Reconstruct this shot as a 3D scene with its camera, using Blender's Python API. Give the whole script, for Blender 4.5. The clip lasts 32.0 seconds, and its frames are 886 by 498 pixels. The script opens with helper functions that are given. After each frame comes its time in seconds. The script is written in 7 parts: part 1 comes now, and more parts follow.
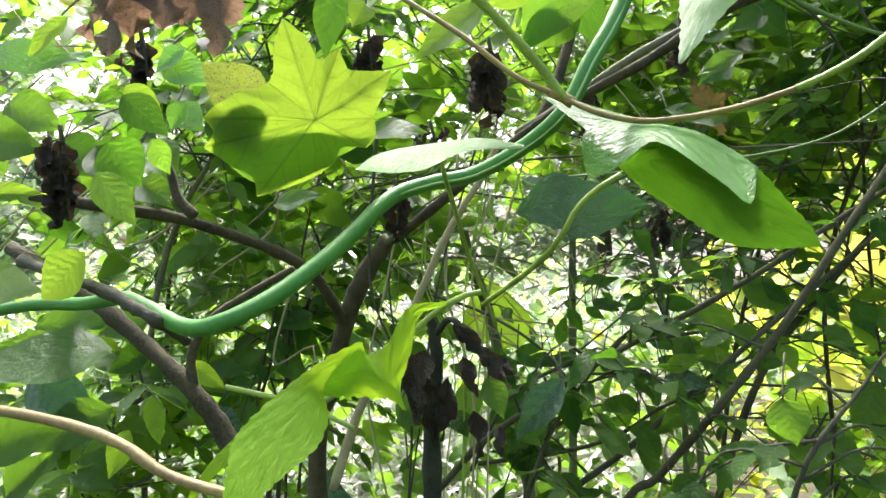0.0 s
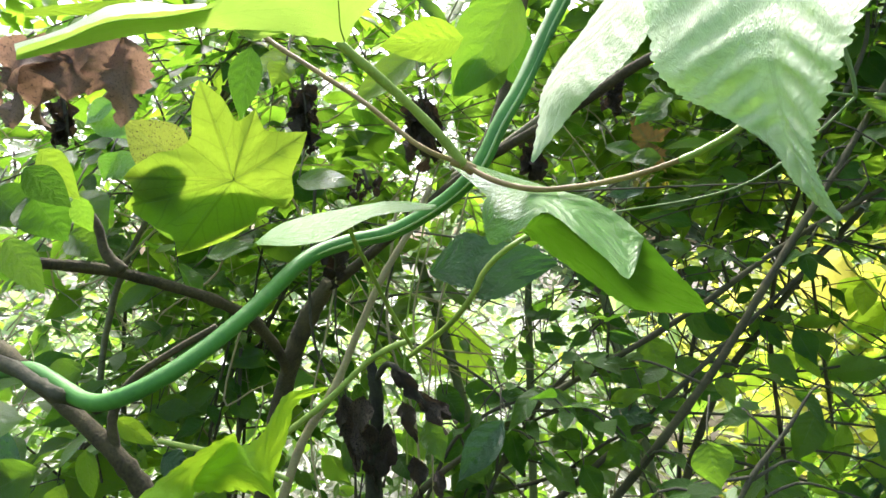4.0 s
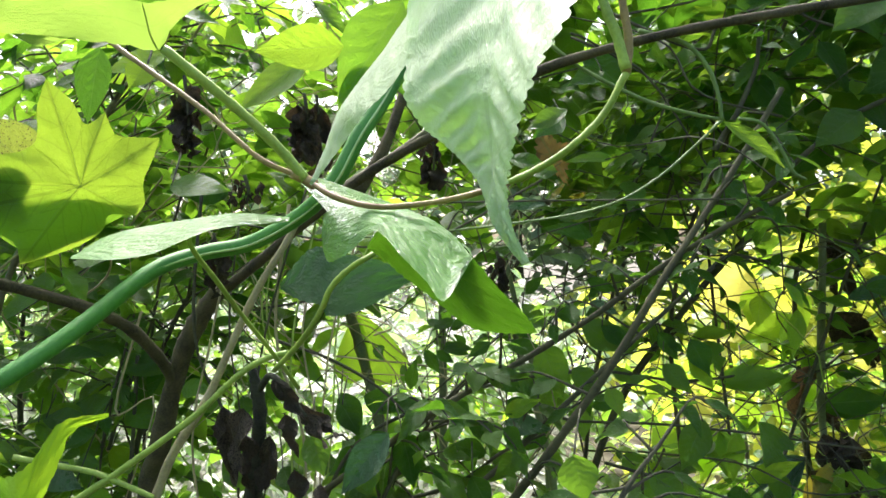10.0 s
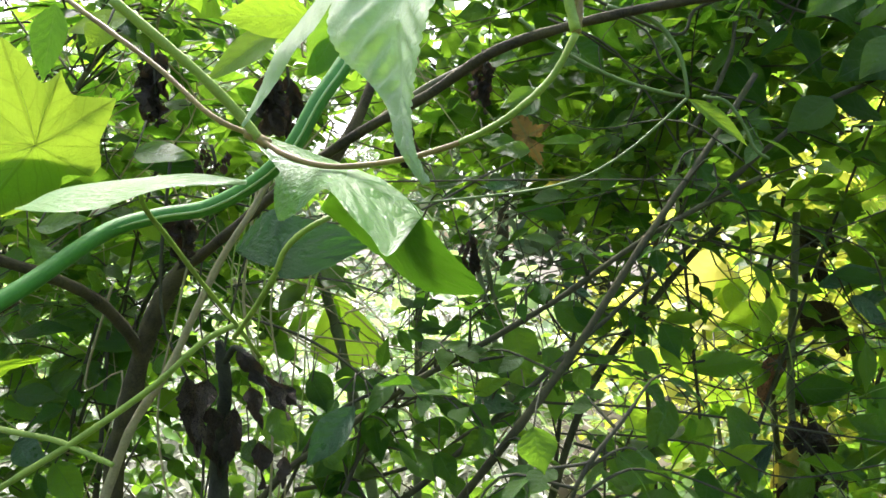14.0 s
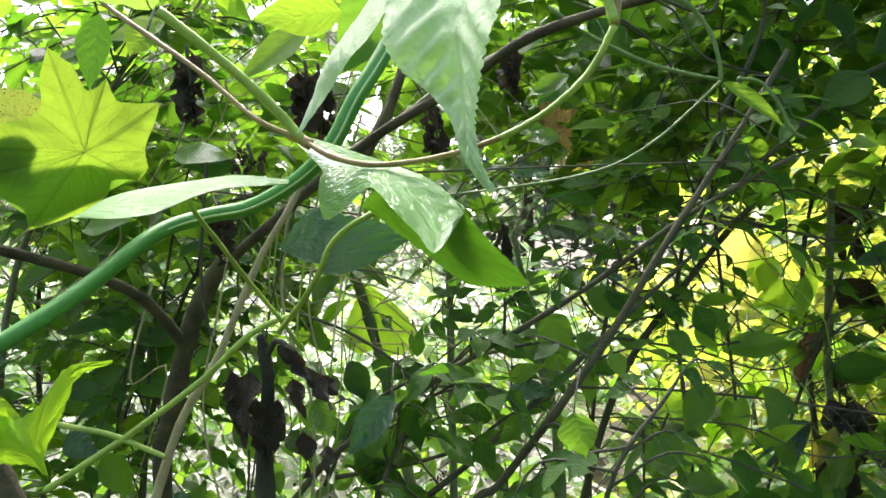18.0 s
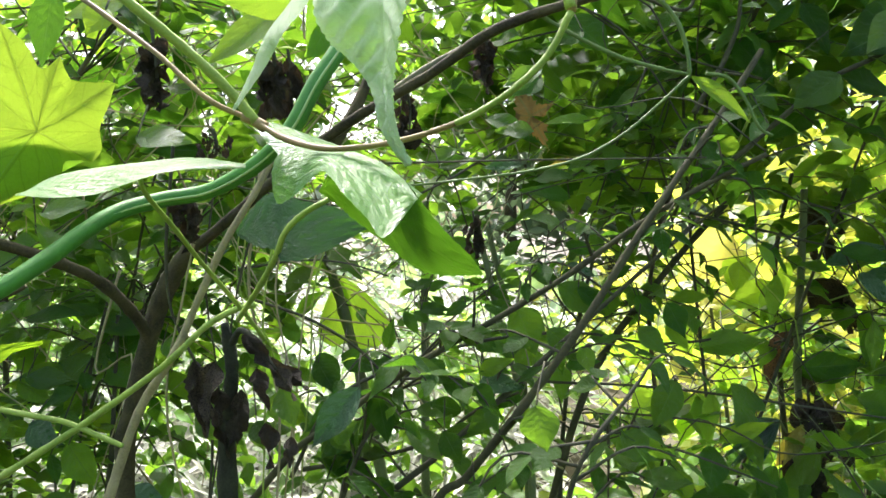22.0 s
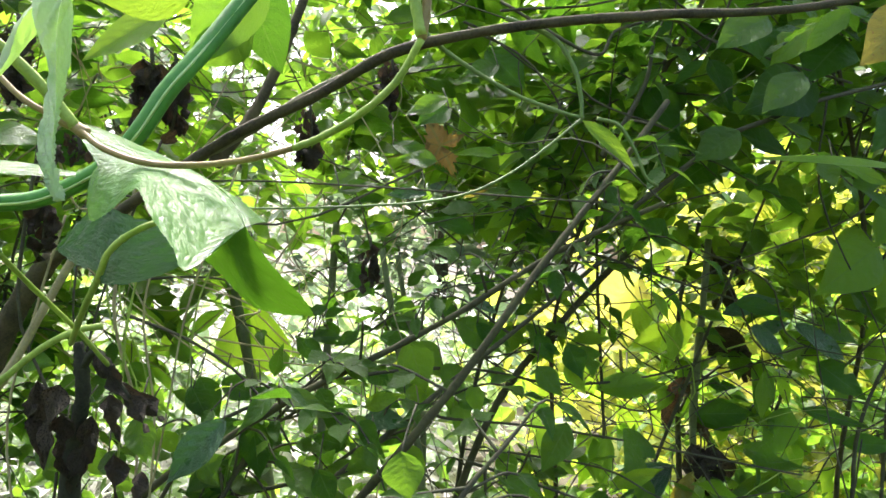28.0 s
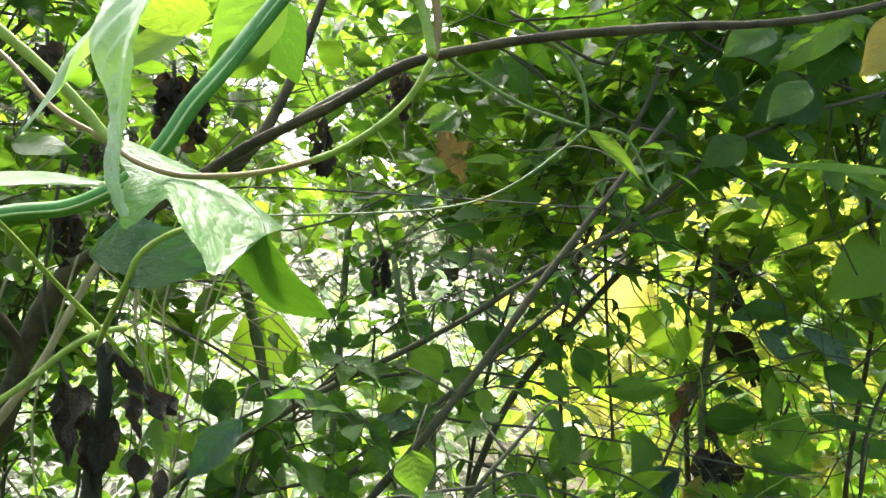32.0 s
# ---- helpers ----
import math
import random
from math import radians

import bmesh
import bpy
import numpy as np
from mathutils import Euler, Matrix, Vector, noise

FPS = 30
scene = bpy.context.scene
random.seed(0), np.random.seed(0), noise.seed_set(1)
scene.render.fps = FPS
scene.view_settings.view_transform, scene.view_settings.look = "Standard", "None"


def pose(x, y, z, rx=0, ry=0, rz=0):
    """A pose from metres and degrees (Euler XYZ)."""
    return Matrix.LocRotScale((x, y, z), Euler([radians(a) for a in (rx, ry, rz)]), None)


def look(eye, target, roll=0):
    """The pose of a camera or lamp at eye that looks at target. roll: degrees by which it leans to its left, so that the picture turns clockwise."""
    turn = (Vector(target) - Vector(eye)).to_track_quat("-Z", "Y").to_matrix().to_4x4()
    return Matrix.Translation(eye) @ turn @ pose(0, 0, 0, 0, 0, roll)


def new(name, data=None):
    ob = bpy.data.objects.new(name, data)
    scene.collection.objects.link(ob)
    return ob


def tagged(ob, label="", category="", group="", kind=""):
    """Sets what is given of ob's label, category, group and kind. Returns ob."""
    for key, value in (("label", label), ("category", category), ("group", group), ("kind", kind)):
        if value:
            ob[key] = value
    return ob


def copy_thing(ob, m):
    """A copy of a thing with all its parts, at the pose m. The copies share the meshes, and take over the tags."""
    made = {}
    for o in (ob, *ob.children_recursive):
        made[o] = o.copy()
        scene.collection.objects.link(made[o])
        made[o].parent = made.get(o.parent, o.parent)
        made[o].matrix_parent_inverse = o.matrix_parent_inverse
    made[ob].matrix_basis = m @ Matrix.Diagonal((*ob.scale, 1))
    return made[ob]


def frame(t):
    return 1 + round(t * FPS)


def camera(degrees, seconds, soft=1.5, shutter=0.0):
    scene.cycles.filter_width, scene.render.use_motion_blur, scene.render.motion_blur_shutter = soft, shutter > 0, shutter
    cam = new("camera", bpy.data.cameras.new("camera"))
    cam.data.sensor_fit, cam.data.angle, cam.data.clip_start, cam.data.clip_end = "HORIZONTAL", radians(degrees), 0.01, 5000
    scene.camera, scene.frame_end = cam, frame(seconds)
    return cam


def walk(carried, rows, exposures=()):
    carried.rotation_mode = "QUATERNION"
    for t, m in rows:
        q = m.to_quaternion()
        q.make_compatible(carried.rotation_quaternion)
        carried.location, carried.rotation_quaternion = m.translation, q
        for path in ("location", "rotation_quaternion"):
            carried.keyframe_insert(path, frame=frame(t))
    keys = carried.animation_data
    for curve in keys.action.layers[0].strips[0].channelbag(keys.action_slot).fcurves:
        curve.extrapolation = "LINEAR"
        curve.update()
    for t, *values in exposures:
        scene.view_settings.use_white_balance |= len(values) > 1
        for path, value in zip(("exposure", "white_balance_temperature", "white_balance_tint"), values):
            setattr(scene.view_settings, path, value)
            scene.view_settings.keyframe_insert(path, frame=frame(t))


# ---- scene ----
cam = camera(68, 32.0, soft=1.55)
PATH = (
    (0, -0.1288, -0.0138, 1.2776, 88.81, 1.22, 8.69),
    (0.5, -0.1247, -0.0133, 1.2808, 89.06, 1.05, 8.46),
    (1, -0.1207, -0.0131, 1.2830, 89.19, 0.96, 8.17),
    (1.5, -0.1153, -0.0114, 1.2861, 89.32, 0.99, 7.64),
    (2, -0.1091, -0.0097, 1.2895, 89.66, 1.24, 7.04),
    (2.5, -0.1024, -0.0104, 1.2940, 89.82, 1.64, 7.08),
    (3, -0.0969, -0.0115, 1.2977, 90.10, 1.79, 7.09),
    (3.5, -0.0904, -0.0121, 1.3014, 90.32, 2.02, 6.84),
    (5.5, -0.0679, -0.0146, 1.3150, 90.24, 2.65, 6.28),
    (6, -0.0631, -0.0142, 1.3149, 90.37, 2.38, 5.60),
    (6.5, -0.0572, -0.0134, 1.3162, 90.14, 2.45, 5.48),
    (7, -0.0527, -0.0144, 1.3158, 90.43, 2.17, 5.28),
    (7.5, -0.0481, -0.0129, 1.3148, 90.53, 1.92, 4.63),
    (8, -0.0428, -0.0107, 1.3153, 90.40, 1.86, 3.99),
    (8.5, -0.0374, -0.0087, 1.3160, 90.45, 1.61, 3.44),
    (9, -0.0324, -0.0064, 1.3158, 90.35, 1.68, 3.06),
    (9.5, -0.0274, -0.0055, 1.3140, 90.48, 1.26, 2.61),
    (10, -0.0213, -0.0020, 1.3126, 90.41, 1.18, 1.83),
    (10.5, -0.0154, -0.0007, 1.3114, 90.30, 1.34, 1.54),
    (11, -0.0110, 0.0002, 1.3085, 90.47, 1.10, 1.20),
    (11.5, -0.0071, 0.0029, 1.3047, 90.37, 0.55, 0.30),
    (12, -0.0043, 0.0003, 1.3015, 90.54, 0.08, 0.46),
    (12.5, -0.0015, 0.0008, 1.3008, 90.11, 0.27, 0.40),
    (13, -0.0000, 0.0014, 1.3000, 90.01, -0.00, 0.01),
    (13.5, -0.0002, 0.0018, 1.2969, 89.80, -0.00, -0.22),
    (14, -0.0005, -0.0020, 1.2953, 89.60, 0.17, 0.73),
    (14.5, -0.0013, -0.0017, 1.2954, 89.35, 0.54, 0.77),
    (16.5, -0.0075, -0.0041, 1.2978, 89.10, 0.86, 1.60),
    (17, -0.0102, -0.0038, 1.2998, 88.77, 1.17, 1.74),
    (17.5, -0.0116, -0.0072, 1.3012, 88.64, 1.58, 2.44),
    (18, -0.0111, -0.0093, 1.3006, 88.38, 1.84, 2.82),
    (18.5, -0.0095, -0.0093, 1.3002, 88.06, 1.83, 2.64),
    (19, -0.0073, -0.0115, 1.2998, 87.63, 2.06, 3.20),
    (19.5, -0.0066, -0.0109, 1.2972, 87.31, 1.79, 2.83),
    (20, -0.0053, -0.0086, 1.2933, 87.05, 1.35, 1.90),
    (20.5, -0.0032, -0.0083, 1.2926, 86.69, 1.90, 1.85),
    (21, -0.0013, -0.0090, 1.2920, 86.96, 1.98, 2.17),
    (21.5, 0.0013, -0.0064, 1.2923, 87.41, 1.48, 1.78),
    (22, 0.0057, -0.0033, 1.2951, 87.98, 0.77, 1.45),
    (22.5, 0.0114, 0.0028, 1.2982, 87.92, 0.87, 0.64),
    (23, 0.0171, 0.0070, 1.2982, 88.29, 0.64, 0.06),
    (23.5, 0.0236, 0.0089, 1.2975, 88.81, 0.13, -0.36),
    (24, 0.0311, 0.0136, 1.2984, 89.22, 0.10, -1.30),
    (24.5, 0.0363, 0.0175, 1.2985, 89.60, -0.46, -1.56),
    (25, 0.0418, 0.0191, 1.2983, 90.07, -0.94, -2.03),
    (25.5, 0.0457, 0.0194, 1.2981, 90.42, -1.21, -2.45),
    (27.5, 0.0584, 0.0242, 1.3051, 90.15, -2.26, -3.59),
    (28, 0.0575, 0.0269, 1.3046, 90.10, -3.27, -4.16),
    (28.5, 0.0577, 0.0311, 1.2998, 90.75, -4.76, -5.18),
    (29, 0.0599, 0.0332, 1.3008, 90.40, -4.50, -6.05),
    (29.5, 0.0599, 0.0278, 1.2996, 91.17, -4.72, -5.64),
    (30, 0.0609, 0.0216, 1.3046, 90.78, -3.55, -4.64),
    (30.5, 0.0616, 0.0184, 1.3071, 90.27, -2.89, -3.84),
    (31, 0.0619, 0.0259, 1.3055, 90.39, -3.64, -5.82),
    (31.5, 0.0589, 0.0199, 1.3056, 90.44, -3.75, -5.66),
    (32, 0.0563, 0.0069, 1.3056, 90.44, -3.36, -3.26),
)
EXPOSURE = 2.12
walk(cam, [(t, pose(x, y, z, rx, ry, rz)) for t, x, y, z, rx, ry, rz in PATH],
     [(0.0, EXPOSURE + 0.1, 6300, 16), (6.0, EXPOSURE, 6300, 16), (13.0, EXPOSURE - 0.02, 6300, 16), (18.0, EXPOSURE + 0.08, 6300, 16), (24.0, EXPOSURE + 0.14, 6350, 17), (30.0, EXPOSURE + 0.27, 6400, 18), (32.0, EXPOSURE + 0.29, 6400, 18)])

# ---- light: bright overcast sky with a soft high sun in front of the camera ----
SUN_ELEVATION, SUN_AZIMUTH = radians(58), radians(-20)
world = bpy.data.worlds.new("sky")
scene.world = world
world.use_nodes = True
wn = world.node_tree
sky = wn.nodes.new("ShaderNodeTexSky")
sky.sky_type, sky.sun_disc = "NISHITA", False
sky.sun_elevation, sky.sun_rotation = SUN_ELEVATION, SUN_AZIMUTH
sky.air_density, sky.dust_density = 1.0, 6.0
back = wn.nodes["Background"]
back.inputs["Strength"].default_value = 0.15
wn.links.new(sky.outputs[0], back.inputs["Color"])
sun_data = bpy.data.lights.new("sun", "SUN")
sun_data.energy, sun_data.angle, sun_data.color = 5.0, radians(12), (1.0, 0.96, 0.88)
sun = new("sun", sun_data)
sun_from = Vector((math.sin(SUN_AZIMUTH) * math.cos(SUN_ELEVATION),
                   math.cos(SUN_AZIMUTH) * math.cos(SUN_ELEVATION), math.sin(SUN_ELEVATION)))
sun.matrix_world = look(sun_from * 20, (0, 0, 0))

# ---- materials ----
def nodes_of(name):
    m = bpy.data.materials.new(name)
    m.use_nodes = True
    nt = m.node_tree
    nt.nodes.clear()
    return m, nt, nt.nodes.new("ShaderNodeOutputMaterial")


def node(nt, kind, **values):
    n = nt.nodes.new(kind)
    for key, value in values.items():
        n.inputs[key.replace("_", " ")].default_value = value
    return n


def math_node(nt, op, a, b=None):
    n = nt.nodes.new("ShaderNodeMath")
    n.operation = op
    for i, v in enumerate((a, b)):
        if v is None:
            continue
        if isinstance(v, (int, float)):
            n.inputs[i].default_value = v
        else:
            nt.links.new(v, n.inputs[i])
    return n.outputs[0]


def ramp(nt, fac, stops):
    n = nt.nodes.new("ShaderNodeValToRGB")
    while len(n.color_ramp.elements) < len(stops):
        n.color_ramp.elements.new(0.5)
    for e, (p, c) in zip(n.color_ramp.elements, stops):
        e.position, e.color = p, (*c, 1)
    nt.links.new(fac, n.inputs[0])
    return n.outputs[0]


def mix_color(nt, fac, a, b, mode="MIX"):
    n = nt.nodes.new("ShaderNodeMix")
    n.data_type, n.blend_type = "RGBA", mode
    for sock, v in ((n.inputs[0], fac), (n.inputs[6], a), (n.inputs[7], b)):
        if isinstance(v, (int, float)):
            sock.default_value = v
        elif isinstance(v, tuple):
            sock.default_value = (*v, 1)
        else:
            nt.links.new(v, sock)
    return n.outputs[2]


def leaf_material(name, dark, light, glow, through_part=0.42, rough=0.28, vein=(0.16, 0.27, 0.09), vein_mix=0.5,
                  pairs=7.0, palmate=False, joined=False, blotch=0.0, blotch_colour=(0.16, 0.1, 0.03), puff=0.15, shine=0.55, pucker=0.05, sheen=0.0):
    """Leaf: reflecting and light-passing sides, veins laid out along the leaf's own coordinates."""
    m, nt, out = nodes_of(name)
    uv = nt.nodes.new("ShaderNodeUVMap")
    sep = nt.nodes.new("ShaderNodeSeparateXYZ")
    nt.links.new(uv.outputs[0], sep.inputs[0])
    u, v = sep.outputs[0], sep.outputs[1]
    if joined:
        rnd = nt.nodes.new("ShaderNodeNewGeometry").outputs["Random Per Island"]
    else:
        rnd = nt.nodes.new("ShaderNodeObjectInfo").outputs["Random"]
    geo = nt.nodes.new("ShaderNodeTexCoord")
    grain = node(nt, "ShaderNodeTexNoise", Scale=55.0, Detail=4.0)
    nt.links.new(geo.outputs["Object"], grain.inputs["Vector"])
    patch = node(nt, "ShaderNodeTexNoise", Scale=9.0, Detail=2.0)
    nt.links.new(geo.outputs["Object"], patch.inputs["Vector"])
    base = mix_color(nt, rnd, dark, light)
    base = mix_color(nt, math_node(nt, "MULTIPLY", grain.outputs[0], 0.45), base, tuple(c * 0.55 for c in dark))
    au = math_node(nt, "ABSOLUTE", u)
    mid = math_node(nt, "LESS_THAN", au, 0.012 if palmate else 0.035)
    # side veins slant towards the tip
    slant = math_node(nt, "SUBTRACT", v, math_node(nt, "MULTIPLY", au, 1.0 if palmate else 0.22))
    bend = node(nt, "ShaderNodeTexNoise", Scale=4.0, Detail=1.0)
    nt.links.new(uv.outputs[0], bend.inputs["Vector"])
    slant = math_node(nt, "ADD", slant, math_node(nt, "MULTIPLY", bend.outputs[0], 0.16))
    saw = math_node(nt, "FRACT", math_node(nt, "MULTIPLY", slant, pairs))
    dist = math_node(nt, "ABSOLUTE", math_node(nt, "SUBTRACT", saw, 0.5))
    side = math_node(nt, "LESS_THAN", dist, 0.04)
    cells = node(nt, "ShaderNodeTexVoronoi", Scale=70.0)
    cells.feature = "DISTANCE_TO_EDGE"
    nt.links.new(uv.outputs[0], cells.inputs["Vector"])
    net = math_node(nt, "MINIMUM", math_node(nt, "MULTIPLY", cells.outputs[0], 6.0), 1.0)
    webs = node(nt, "ShaderNodeTexVoronoi", Scale=15.0 if palmate else 7.0)
    webs.feature = "DISTANCE_TO_EDGE"
    even = nt.nodes.new("ShaderNodeMapping")
    even.inputs["Scale"].default_value = (1, 1, 1) if palmate else (1, 3.5, 1)
    nt.links.new(uv.outputs[0], even.inputs["Vector"])
    nt.links.new(even.outputs[0], webs.inputs["Vector"])
    web = math_node(nt, "MULTIPLY", math_node(nt, "LESS_THAN", webs.outputs[0], 0.035), 0.3)
    lines = math_node(nt, "MAXIMUM", mid, math_node(nt, "MAXIMUM", math_node(nt, "MULTIPLY", side, 0.65), web))
    col = mix_color(nt, math_node(nt, "MULTIPLY", lines, vein_mix), base, vein)
    passing = mix_color(nt, rnd, tuple(c * 0.8 for c in glow), glow)
    passing = mix_color(nt, math_node(nt, "MULTIPLY", lines, min(1.0, vein_mix * 1.3)), passing, tuple(c * 0.55 for c in glow))
    passing = mix_color(nt, math_node(nt, "MULTIPLY", patch.outputs[0], 0.5), passing, tuple(c * 0.6 for c in glow))
    if blotch > 0:
        spots = node(nt, "ShaderNodeTexNoise", Scale=45.0, Detail=3.0)
        nt.links.new(geo.outputs["Object"], spots.inputs["Vector"])
        mask = ramp(nt, spots.outputs[0], ((0.62 - blotch * 0.2, (0, 0, 0)), (0.68 - blotch * 0.2, (1, 1, 1))))
        col = mix_color(nt, mask, col, blotch_colour)
        passing = mix_color(nt, mask, passing, blotch_colour)
    # relief: the blade puffs up between sunk veins
    height = math_node(nt, "ADD", math_node(nt, "MULTIPLY", math_node(nt, "SINE", math_node(nt, "MULTIPLY", slant, pairs * 6.2832)), puff * -0.5), math_node(nt, "ADD", math_node(nt, "MULTIPLY", grain.outputs[0], 0.22), math_node(nt, "ADD", math_node(nt, "MULTIPLY", net, 0.035), math_node(nt, "MULTIPLY", math_node(nt, "MINIMUM", math_node(nt, "MULTIPLY", webs.outputs[0], 3.0), 1.0), pucker))))
    bump = node(nt, "ShaderNodeBump", Strength=0.75, Distance=0.004)
    nt.links.new(height, bump.inputs["Height"])
    pr = node(nt, "ShaderNodeBsdfPrincipled", Roughness=rough)
    pr.inputs["Specular IOR Level"].default_value = shine
    pr.inputs["Sheen Weight"].default_value, pr.inputs["Sheen Roughness"].default_value = sheen, 0.4
    gloss = math_node(nt, "ADD", math_node(nt, "MULTIPLY", patch.outputs[0], 0.3), rough - 0.13)
    nt.links.new(gloss, pr.inputs["Roughness"])
    nt.links.new(col, pr.inputs["Base Color"])
    nt.links.new(bump.outputs[0], pr.inputs["Normal"])
    tr = nt.nodes.new("ShaderNodeBsdfTranslucent")
    nt.links.new(passing, tr.inputs["Color"])
    nt.links.new(bump.outputs[0], tr.inputs["Normal"])
    mx = nt.nodes.new("ShaderNodeMixShader")
    mx.inputs[0].default_value = through_part
    nt.links.new(pr.outputs[0], mx.inputs[1])
    nt.links.new(tr.outputs[0], mx.inputs[2])
    nt.links.new(mx.outputs[0], out.inputs[0])
    return m


def bark_material(name, dark, light, scale=60.0, rough=0.85, relief=0.6):
    m, nt, out = nodes_of(name)
    tc = nt.nodes.new("ShaderNodeTexCoord")
    big = node(nt, "ShaderNodeTexNoise", Scale=scale * 0.25, Detail=3.0)
    fine = node(nt, "ShaderNodeTexNoise", Scale=scale * 3, Detail=6.0, Roughness=0.65)
    for n in (big, fine):
        nt.links.new(tc.outputs["Object"], n.inputs["Vector"])
    both = math_node(nt, "ADD", math_node(nt, "MULTIPLY", big.outputs[0], 0.6), math_node(nt, "MULTIPLY", fine.outputs[0], 0.5))
    col = ramp(nt, both, ((0.36, dark), (0.72, light)))
    bump = node(nt, "ShaderNodeBump", Strength=relief, Distance=0.003)
    nt.links.new(both, bump.inputs["Height"])
    pr = node(nt, "ShaderNodeBsdfPrincipled", Roughness=rough)
    nt.links.new(col, pr.inputs["Base Color"])
    nt.links.new(bump.outputs[0], pr.inputs["Normal"])
    nt.links.new(pr.outputs[0], out.inputs[0])
    return m


BARK = bark_material("bark_brown", (0.013, 0.011, 0.005), (0.1, 0.082, 0.038), 130.0, 0.9, 1.0)
BARK_OLIVE = bark_material("bark_olive", (0.022, 0.022, 0.01), (0.09, 0.085, 0.04))
BARK_GREY = bark_material("bark_grey_green", (0.06, 0.06, 0.035), (0.2, 0.19, 0.12))
TWIG = bark_material("twig_dark", (0.02, 0.022, 0.012), (0.09, 0.085, 0.05), 120.0)
VINE_BROWN = bark_material("vine_red_brown", (0.15, 0.1, 0.034), (0.34, 0.25, 0.09), 160.0, 0.6, 0.3)
VINE_GREEN = bark_material("vine_green", (0.15, 0.24, 0.03), (0.34, 0.46, 0.08), 160.0, 0.5, 0.2)
VINE_PALE = bark_material("vine_dry_pale", (0.2, 0.17, 0.09), (0.42, 0.36, 0.2), 160.0, 0.8, 0.3)
SNAKE_GREEN = bark_material("snake_bright_green", (0.03, 0.15, 0.016), (0.065, 0.24, 0.03), 90.0, 0.6, 0.2)
STRIPE = bark_material("stripe_pale", (0.25, 0.42, 0.12), (0.4, 0.55, 0.22), 90.0, 0.4, 0.1)
DEAD = leaf_material("dead_leaf_black_brown", (0.028, 0.024, 0.018), (0.1, 0.08, 0.062), (0.09, 0.06, 0.03), 0.2, 0.85, (0.05, 0.04, 0.03), blotch=0.4, blotch_colour=(0.02, 0.016, 0.012), puff=0.3, pucker=0.4, shine=0.3)
DEAD_RED = leaf_material("dead_leaf_red_brown", (0.1, 0.055, 0.03), (0.17, 0.1, 0.06), (0.26, 0.13, 0.06), 0.3, 0.75, (0.08, 0.05, 0.035), blotch=0.4, blotch_colour=(0.04, 0.025, 0.02))
LEAF = leaf_material("leaf_green", (0.018, 0.068, 0.008), (0.052, 0.145, 0.018), (0.27, 0.54, 0.03), 0.48, 0.32, shine=0.42)
LEAF_STUFF = leaf_material("leaf_green_mass", (0.018, 0.065, 0.01), (0.06, 0.155, 0.022), (0.26, 0.5, 0.035), 0.46, 0.32, shine=0.45, joined=True)
# shaded copy of the green leaf mass, base slightly darkened for canopy shade
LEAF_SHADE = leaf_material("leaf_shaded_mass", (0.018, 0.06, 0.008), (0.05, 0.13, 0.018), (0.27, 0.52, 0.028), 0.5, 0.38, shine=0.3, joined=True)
# distance haze put into the colour: paler and greyer than the near leaves
LEAF_HAZED = leaf_material("leaf_hazed_mass", (0.05, 0.1, 0.045), (0.12, 0.17, 0.1), (0.24, 0.36, 0.16), 0.42, 0.4, shine=0.5, joined=True)
LEAF_DARK = leaf_material("leaf_dark_glossy", (0.012, 0.05, 0.008), (0.028, 0.1, 0.014), (0.15, 0.38, 0.018), 0.44, 0.42, shine=0.22)
LEAF_YELLOW = leaf_material("leaf_yellow", (0.3, 0.32, 0.04), (0.45, 0.42, 0.06), (0.88, 0.84, 0.16), 0.52, 0.4)
LEAF_LIME = leaf_material("leaf_lime", (0.05, 0.15, 0.008), (0.1, 0.25, 0.016), (0.46, 0.74, 0.04), 0.55, 0.36, shine=0.35)
LEAF_PALM = leaf_material("leaf_palmate", (0.07, 0.18, 0.012), (0.09, 0.22, 0.016), (0.4, 0.6, 0.04), 0.58, 0.5, (0.05, 0.11, 0.012), 0.5, palmate=True, pairs=4.0, puff=0.1, shine=0.3)
LEAF_FRONT = leaf_material("leaf_underside_lime", (0.16, 0.3, 0.05), (0.2, 0.34, 0.06), (0.36, 0.56, 0.075), 0.5, 0.5, (0.14, 0.26, 0.04), 0.25, 7.0, puff=0.03)
# sky reflection put into the base colour, far paler than the leaf's own green
LEAF_SKYLIT = leaf_material("leaf_hairy_sky_sheen", (0.48, 0.68, 0.36), (0.51, 0.71, 0.39), (0.46, 0.8, 0.1), 0.46, 0.42, (0.36, 0.56, 0.25), 0.35, 11.0, puff=0.1, shine=0.9, pucker=0.06, sheen=0.5)
# sunlit copy of the green leaf mass: sky glare put into a paler colour
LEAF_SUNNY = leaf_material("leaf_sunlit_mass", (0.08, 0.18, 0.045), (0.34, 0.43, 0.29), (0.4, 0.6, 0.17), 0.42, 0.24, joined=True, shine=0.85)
# dry stalks whitened to stand for overexposed glare in the clearing
STRAW_GLARE = leaf_material("dry_grass", (0.36, 0.36, 0.31), (0.66, 0.66, 0.61), (0.54, 0.54, 0.48), 0.3, 0.5, joined=True)
LEAF_FADED = leaf_material("leaf_fading", (0.1, 0.12, 0.025), (0.16, 0.15, 0.03), (0.42, 0.36, 0.04), 0.45, 0.5, blotch=0.05)
CANE = bark_material("cane_grey_green", (0.07, 0.09, 0.04), (0.17, 0.2, 0.09), 50.0, 0.6, 0.3)
